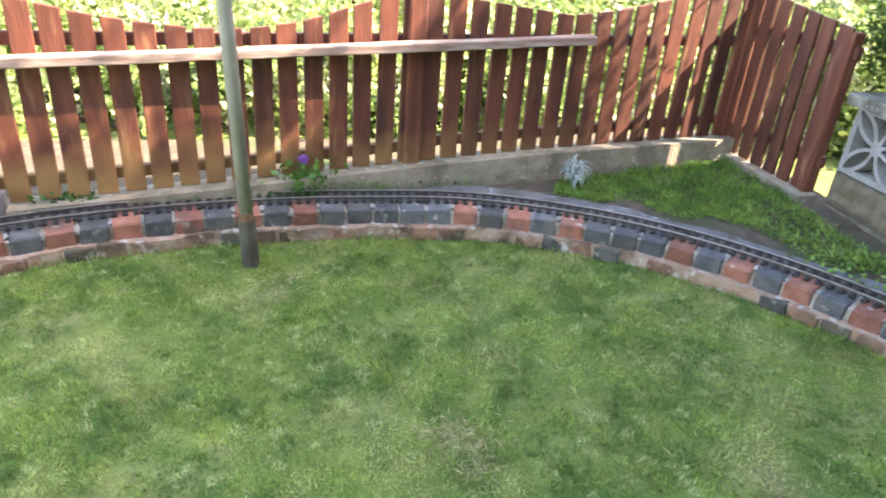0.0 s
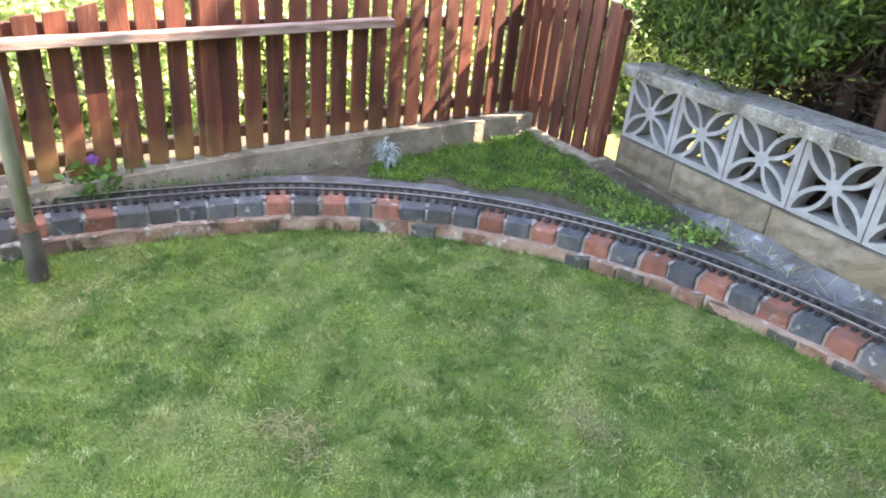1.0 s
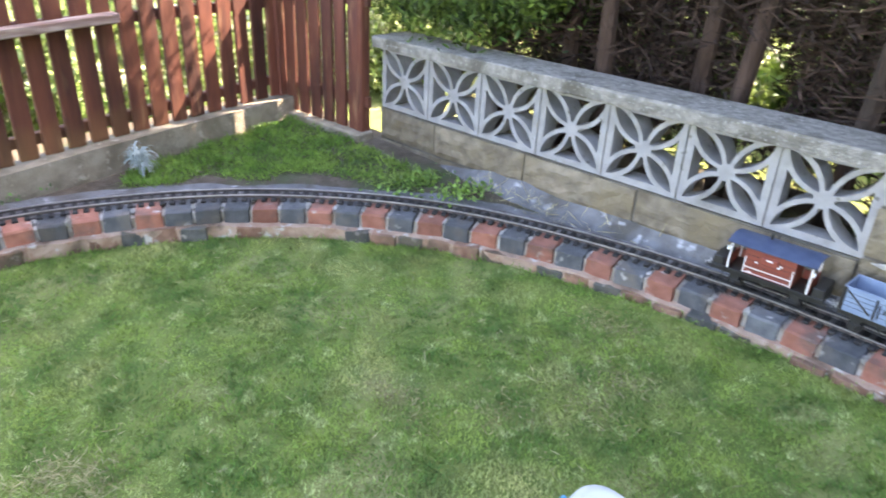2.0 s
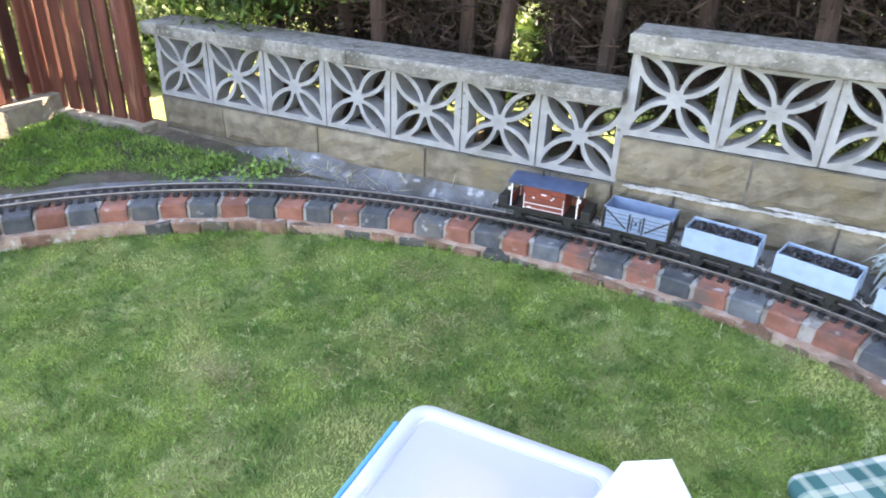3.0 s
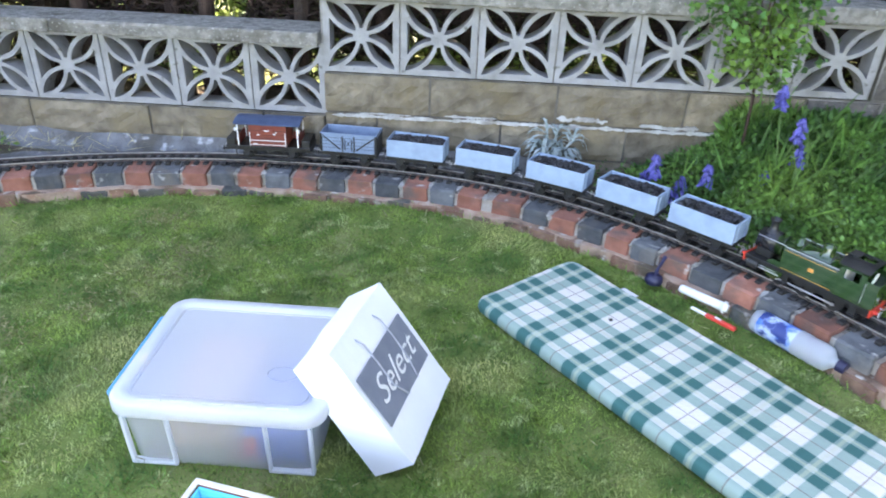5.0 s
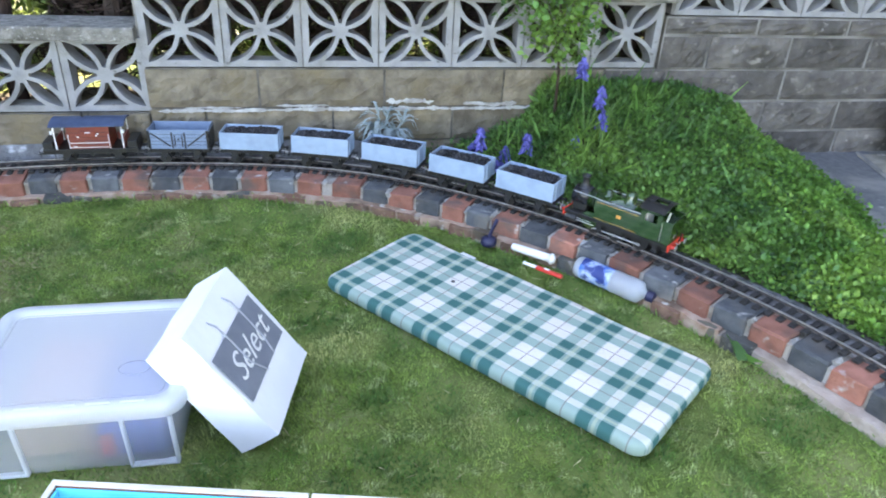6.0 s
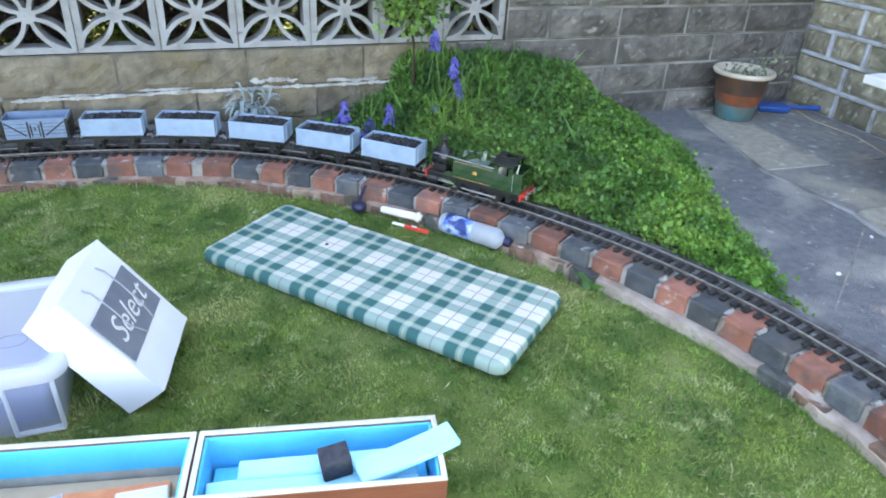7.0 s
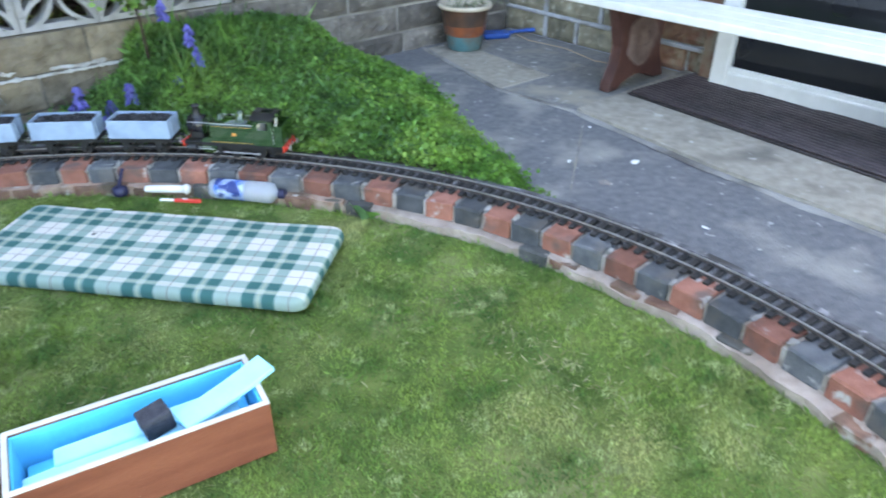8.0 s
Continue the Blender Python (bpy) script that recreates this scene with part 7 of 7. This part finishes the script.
low_edge = np.where(pts[:, 0] > 1.8, 0.26, 0.16) + 0.34 * blotch(pts[:, :1] * np.array([[1.0, 0.0]]) + 0.03, 0.16, 8) * (pts[:, 0] > 0.9)
gap = in_gap(pts[:, 0], pts[:, 1], pts[:, 2], 0.0) | (pts[:, 2] < low_edge)
pts = pts[(pts[:, 1] > 0.24) & ~gap]
v, f = leaves(pts, 0.085, 0.04, -0.1, 14)
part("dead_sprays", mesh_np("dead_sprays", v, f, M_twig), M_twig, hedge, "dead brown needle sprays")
cs = []
for k in range(2700):
    x, y, z = gg.uniform(-0.12, 0.86), gg.uniform(0.02, 0.75), gg.uniform(0.68, 2.5)
    if z < 0.76 + 0.45 * max(0, x - 0.5) + 0.05 * math.sin(x * 23):
        continue
    cs.append((x, y, z))
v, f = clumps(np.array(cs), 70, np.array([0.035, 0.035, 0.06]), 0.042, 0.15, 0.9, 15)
part("foliage", mesh_np("foliage", v, f, M_conif_lit), M_conif_lit, hedge, "dense conifer sprays, lit yellow-green put into the colour")
# Crown above and to the right is out of view, added to block sun.
cs = np.column_stack([gg.uniform(0.05, 6.8, 3400), gg.uniform(0.20, 1.6, 3400), gg.uniform(1.42, 4.3, 3400)])
# More unseen clumps close the spots where sun leaked onto the patio.
cs = np.concatenate([cs, np.column_stack([gg.uniform(2.8, 6.8, 500), gg.uniform(0.3, 1.6, 500), gg.uniform(1.9, 4.3, 500)])])
cs = cs[(cs[:, 0] > 0.55) | (cs[:, 2] > 2.3)]
# Unseen top outline, set by where sunlight should reach the fence.
cs = cs[cs[:, 2] < np.interp(cs[:, 0], [0.0, 0.15, 0.33, 0.59, 0.8, 1.2], [2.35, 2.70, 3.12, 3.85, 4.3, 4.6])]
extra = np.column_stack([gg.uniform(1.9, 2.6, 14), gg.uniform(0.18, 0.4, 14), gg.uniform(1.15, 1.4, 14)])
back = np.column_stack([gg.uniform(0.0, 6.6, 1300), gg.uniform(1.25, 1.7, 1300), gg.uniform(0.15, 1.7, 1300)])
core = np.column_stack([gg.uniform(-0.10, 0.75, 420), gg.uniform(0.18, 0.85, 420), gg.uniform(0.80, 2.5, 420)])
hole = in_gap(back[:, 0], back[:, 1], back[:, 2], 0.13) | (back[:, 2] < np.where(back[:, 0] > 1.8, 0.36, 0.18) + 0.16 * np.sin(back[:, 0] * 11) * (back[:, 0] > 1.2))
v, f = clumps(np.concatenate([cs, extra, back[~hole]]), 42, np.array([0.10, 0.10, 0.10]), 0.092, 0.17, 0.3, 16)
part("crown", mesh_np("crown", v, f, M_conif), M_conif, hedge, "dark green conifer top, mostly unseen, added to shade the garden")

# Inner sprays keep the darker green, which carries the hedge's inner shade.
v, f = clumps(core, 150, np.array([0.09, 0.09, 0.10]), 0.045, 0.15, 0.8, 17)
part("inner_foliage", mesh_np("inner_foliage", v, f, M_conif), M_conif, hedge, "inner conifer sprays, shade put into the dark green")


def bush(at, dims, n_cl, per, size, seed, label, mat=M_leaf, aspect=0.36):
    b = thing("bush", label, "bush", pose(*at), "bushes beyond the garden")
    ggg = np.random.default_rng(seed)
    d = ggg.normal(size=(n_cl, 3))
    d /= np.linalg.norm(d, axis=1)[:, None]
    rad = ggg.uniform(0.45, 1.0, (n_cl, 1)) ** 0.5 * (1 + 0.18 * ggg.normal(size=(n_cl, 1)))
    c = d * rad * np.array(dims)
    c[:, 2] = np.abs(c[:, 2] + dims[2] * 0.55)
    v, f = clumps(c, per, np.array(dims).mean() * 0.13, size, aspect, 0.2, seed)
    v[:, 2] = np.maximum(v[:, 2], 0.0)
    part("crown", mesh_np("crown", v, f, mat), mat, b)
    for k in range(4):
        q = c[k * 3]
        part("limb", tube(bmesh.new(), [(0.05 * k - 0.1, 0, -0.05), (q[0] * 0.4, q[1] * 0.4, q[2] * 0.5), tuple(q)], [0.03, 0.02, 0.008], 6), M_bark, b)


for k, (x, y, z, dx, dy, dz) in enumerate(((-1.9, -0.6, 0, 0.7, 0.9, 0.42), (-1.8, -2.2, 0, 0.6, 1.0, 0.36), (-2.0, -3.8, 0, 0.7, 1.0, 0.40), (-3.4, -1.3, 0, 0.9, 1.2, 0.8), (-3.6, -3.2, 0, 0.9, 1.3, 0.75),
                                           (-3.2, 0.8, 0, 1.0, 1.0, 0.8), (-1.5, 1.5, 0, 0.8, 0.7, 0.6), (-5.6, -2.4, 0, 1.3, 2.2, 1.5), (-5.6, 1.4, 0, 1.3, 2.0, 1.6), (-5.6, -6.2, 0, 1.3, 2.2, 1.5), (-3.4, 3.4, 0, 1.6, 1.3, 1.6), (-2.6, -5.6, 0, 0.9, 1.0, 0.6))):
    bush((x, y, z), (dx, dy, dz), 110, 150, 0.05 if dz < 1 else 0.08, 100 + k, "sunlit light green leafy bush beyond the fence")
for k, x in enumerate((0.9, 2.2, 3.5, 4.9)):
    bush((x, 2.6 + 0.2 * (k % 2), 0), (0.75, 0.5, 0.5), 60, 80, 0.08, 140 + k, "sunlit light green leafy bush behind the hedge")

# ---- brick edging: header bricks on a ledge of older bricks (pieces last) ----
edge = thing("wall_edging", "curved edging of alternate red and blue-grey bricks on a mortar ledge", "brick edging", kind="structure")
part("mortar_bed", strip(0.012, 0.125, 0.03, BRICK_TOP - 0.012, rough=0.004), M_mortar, edge, "pale mortar between the bricks")
part("track_bed", strip(0.108, 0.235, 0.02, BRICK_TOP - 0.003, rough=0.003), M_bed, edge, "grey dirty mortar bed under the track")
S_PALE = arc_at(4.0, -1.38)
anchor_pale = arc_at(4.30, -2.25)
part("ledge", strip(-0.024, 0.10, -0.03, 0.079, 0.0, S_PALE, step=0.014, rough=0.010, drop=0.015), M_ledge, edge, "crumbling brown mortar ledge")
part("ledge", strip(-0.032, 0.10, -0.03, 0.072, S_PALE, LENGTH, step=0.022, rough=0.009, drop=0.018), M_skirt, edge, "pale sandy mortar ledge")
part("soil_margin", strip(-0.066, -0.015, -0.02, 0.022, anchor_pale, LENGTH, step=0.02, rough=0.012, drop=0.010), M_margin, edge, "bare sandy margin beside the ledge")
part("backing", strip(0.22, 0.31, 0.02, BRICK_TOP - 0.010, 0.0, arc_at(3.2, -0.55), rough=0.006), M_fillet, edge, "pale grey mortar behind the track")


def brick_mesh(seed, mat, w=0.0985, l=0.122, h=0.066):
    gs = random.Random(seed)
    bm = box(bmesh.new(), (w, l, h), bevel=0.0042)
    for vv in bm.verts:
        vv.co += Vector((gs.uniform(-1, 1), gs.uniform(-1, 1), gs.uniform(-1, 1))) * 0.0028
    return mesh_of("brick", bm, mat)


reds = [brick_mesh(200 + k, M_red) for k in range(4)]
blues = [brick_mesh(210 + k, M_blue) for k in range(4)]
low_r = [brick_mesh(220 + k, M_lowred, 0.098, 0.10, 0.060) for k in range(3)]
low_b = [brick_mesh(230 + k, M_lowblue, 0.098, 0.10, 0.060) for k in range(3)]


def dab_mesh(seed):
    """A rough lump of pale mortar squeezed out of a joint."""
    gs = random.Random(seed)
    bm = box(bmesh.new(), (0.017, 0.030, 0.022), bevel=0.005)
    for vv in bm.verts:
        vv.co += Vector((gs.uniform(-1, 1), gs.uniform(-1, 1), gs.uniform(-1, 1))) * 0.0045
    return mesh_of("mortar_dab", bm, M_point)


dabs = [dab_mesh(240 + k) for k in range(4)]
anchor = arc_at(1.944, -0.259)


def joint(k):
    """Arc length from the anchor to the near joint of brick k: a gap and a slip in the bond follow the eighth brick."""
    if k < -12:
        return -1.326 + 0.1065 * (k + 12)
    if k <= 0:
        return 0.1105 * k
    if k < 8:
        return 0.1125 * k
    return float(np.interp(k, [8, 9, 12, 14, 15, 18, 20, 24, 28, 32, 36, 50], [0.928, 1.055, 1.39, 1.597, 1.716, 2.06, 2.31, 2.79, 3.225, 3.665, 4.12, 5.71]))


for k in range(-42, 46):
    pitch = joint(k + 1) - joint(k) if k != 7 else 0.1125
    s = anchor + joint(k) + pitch / 2
    if s < 0.1 or s > LENGTH - 0.1:
        continue
    x, y, a = on_line(s, 0.062 + rnd.uniform(-0.004, 0.004))
    red = k % 2 == (1 if k < 8 else 0) and k not in (-19, -27, -29)
    ob = part("brick", rnd.choice(reds if red else blues), M_red, edge)
    ob.matrix_basis = pose(x, y, BRICK_TOP - 0.033 + rnd.uniform(-0.003, 0.002), rnd.uniform(-1.2, 1.2), rnd.uniform(-1.5, 1.5), math.degrees(a) + rnd.uniform(-1.8, 1.8)) @ Matrix.Diagonal((pitch / 0.1105, 1, 1, 1))
    s += pitch / 2 - 0.005
    if rnd.random() < 0.7:
        x, y, a = on_line(s + 0.005, 0.016 + rnd.uniform(-0.004, 0.05))
        ob = part("mortar_dab", rnd.choice(dabs), M_point, edge)
        ob.matrix_basis = pose(x, y, BRICK_TOP - 0.011 + rnd.uniform(-0.003, 0.006), rnd.uniform(-8, 8), rnd.uniform(-8, 8), math.degrees(a)) @ Matrix.Diagonal((1, rnd.uniform(0.7, 1.8), rnd.uniform(0.8, 1.3), 1))
    x, y, a = on_line(s, 0.016 + rnd.uniform(-0.006, 0.010))
    if rnd.random() < (0.80 if s < S_PALE else 0.45):
        ob = part("brick", rnd.choice(low_r if rnd.random() < 0.55 else low_b), M_red, edge)
        ob.matrix_basis = pose(x, y, 0.036 + rnd.uniform(-0.008, 0.004), rnd.uniform(-3, 3), rnd.uniform(-2, 2), math.degrees(a) + rnd.uniform(-4, 4))
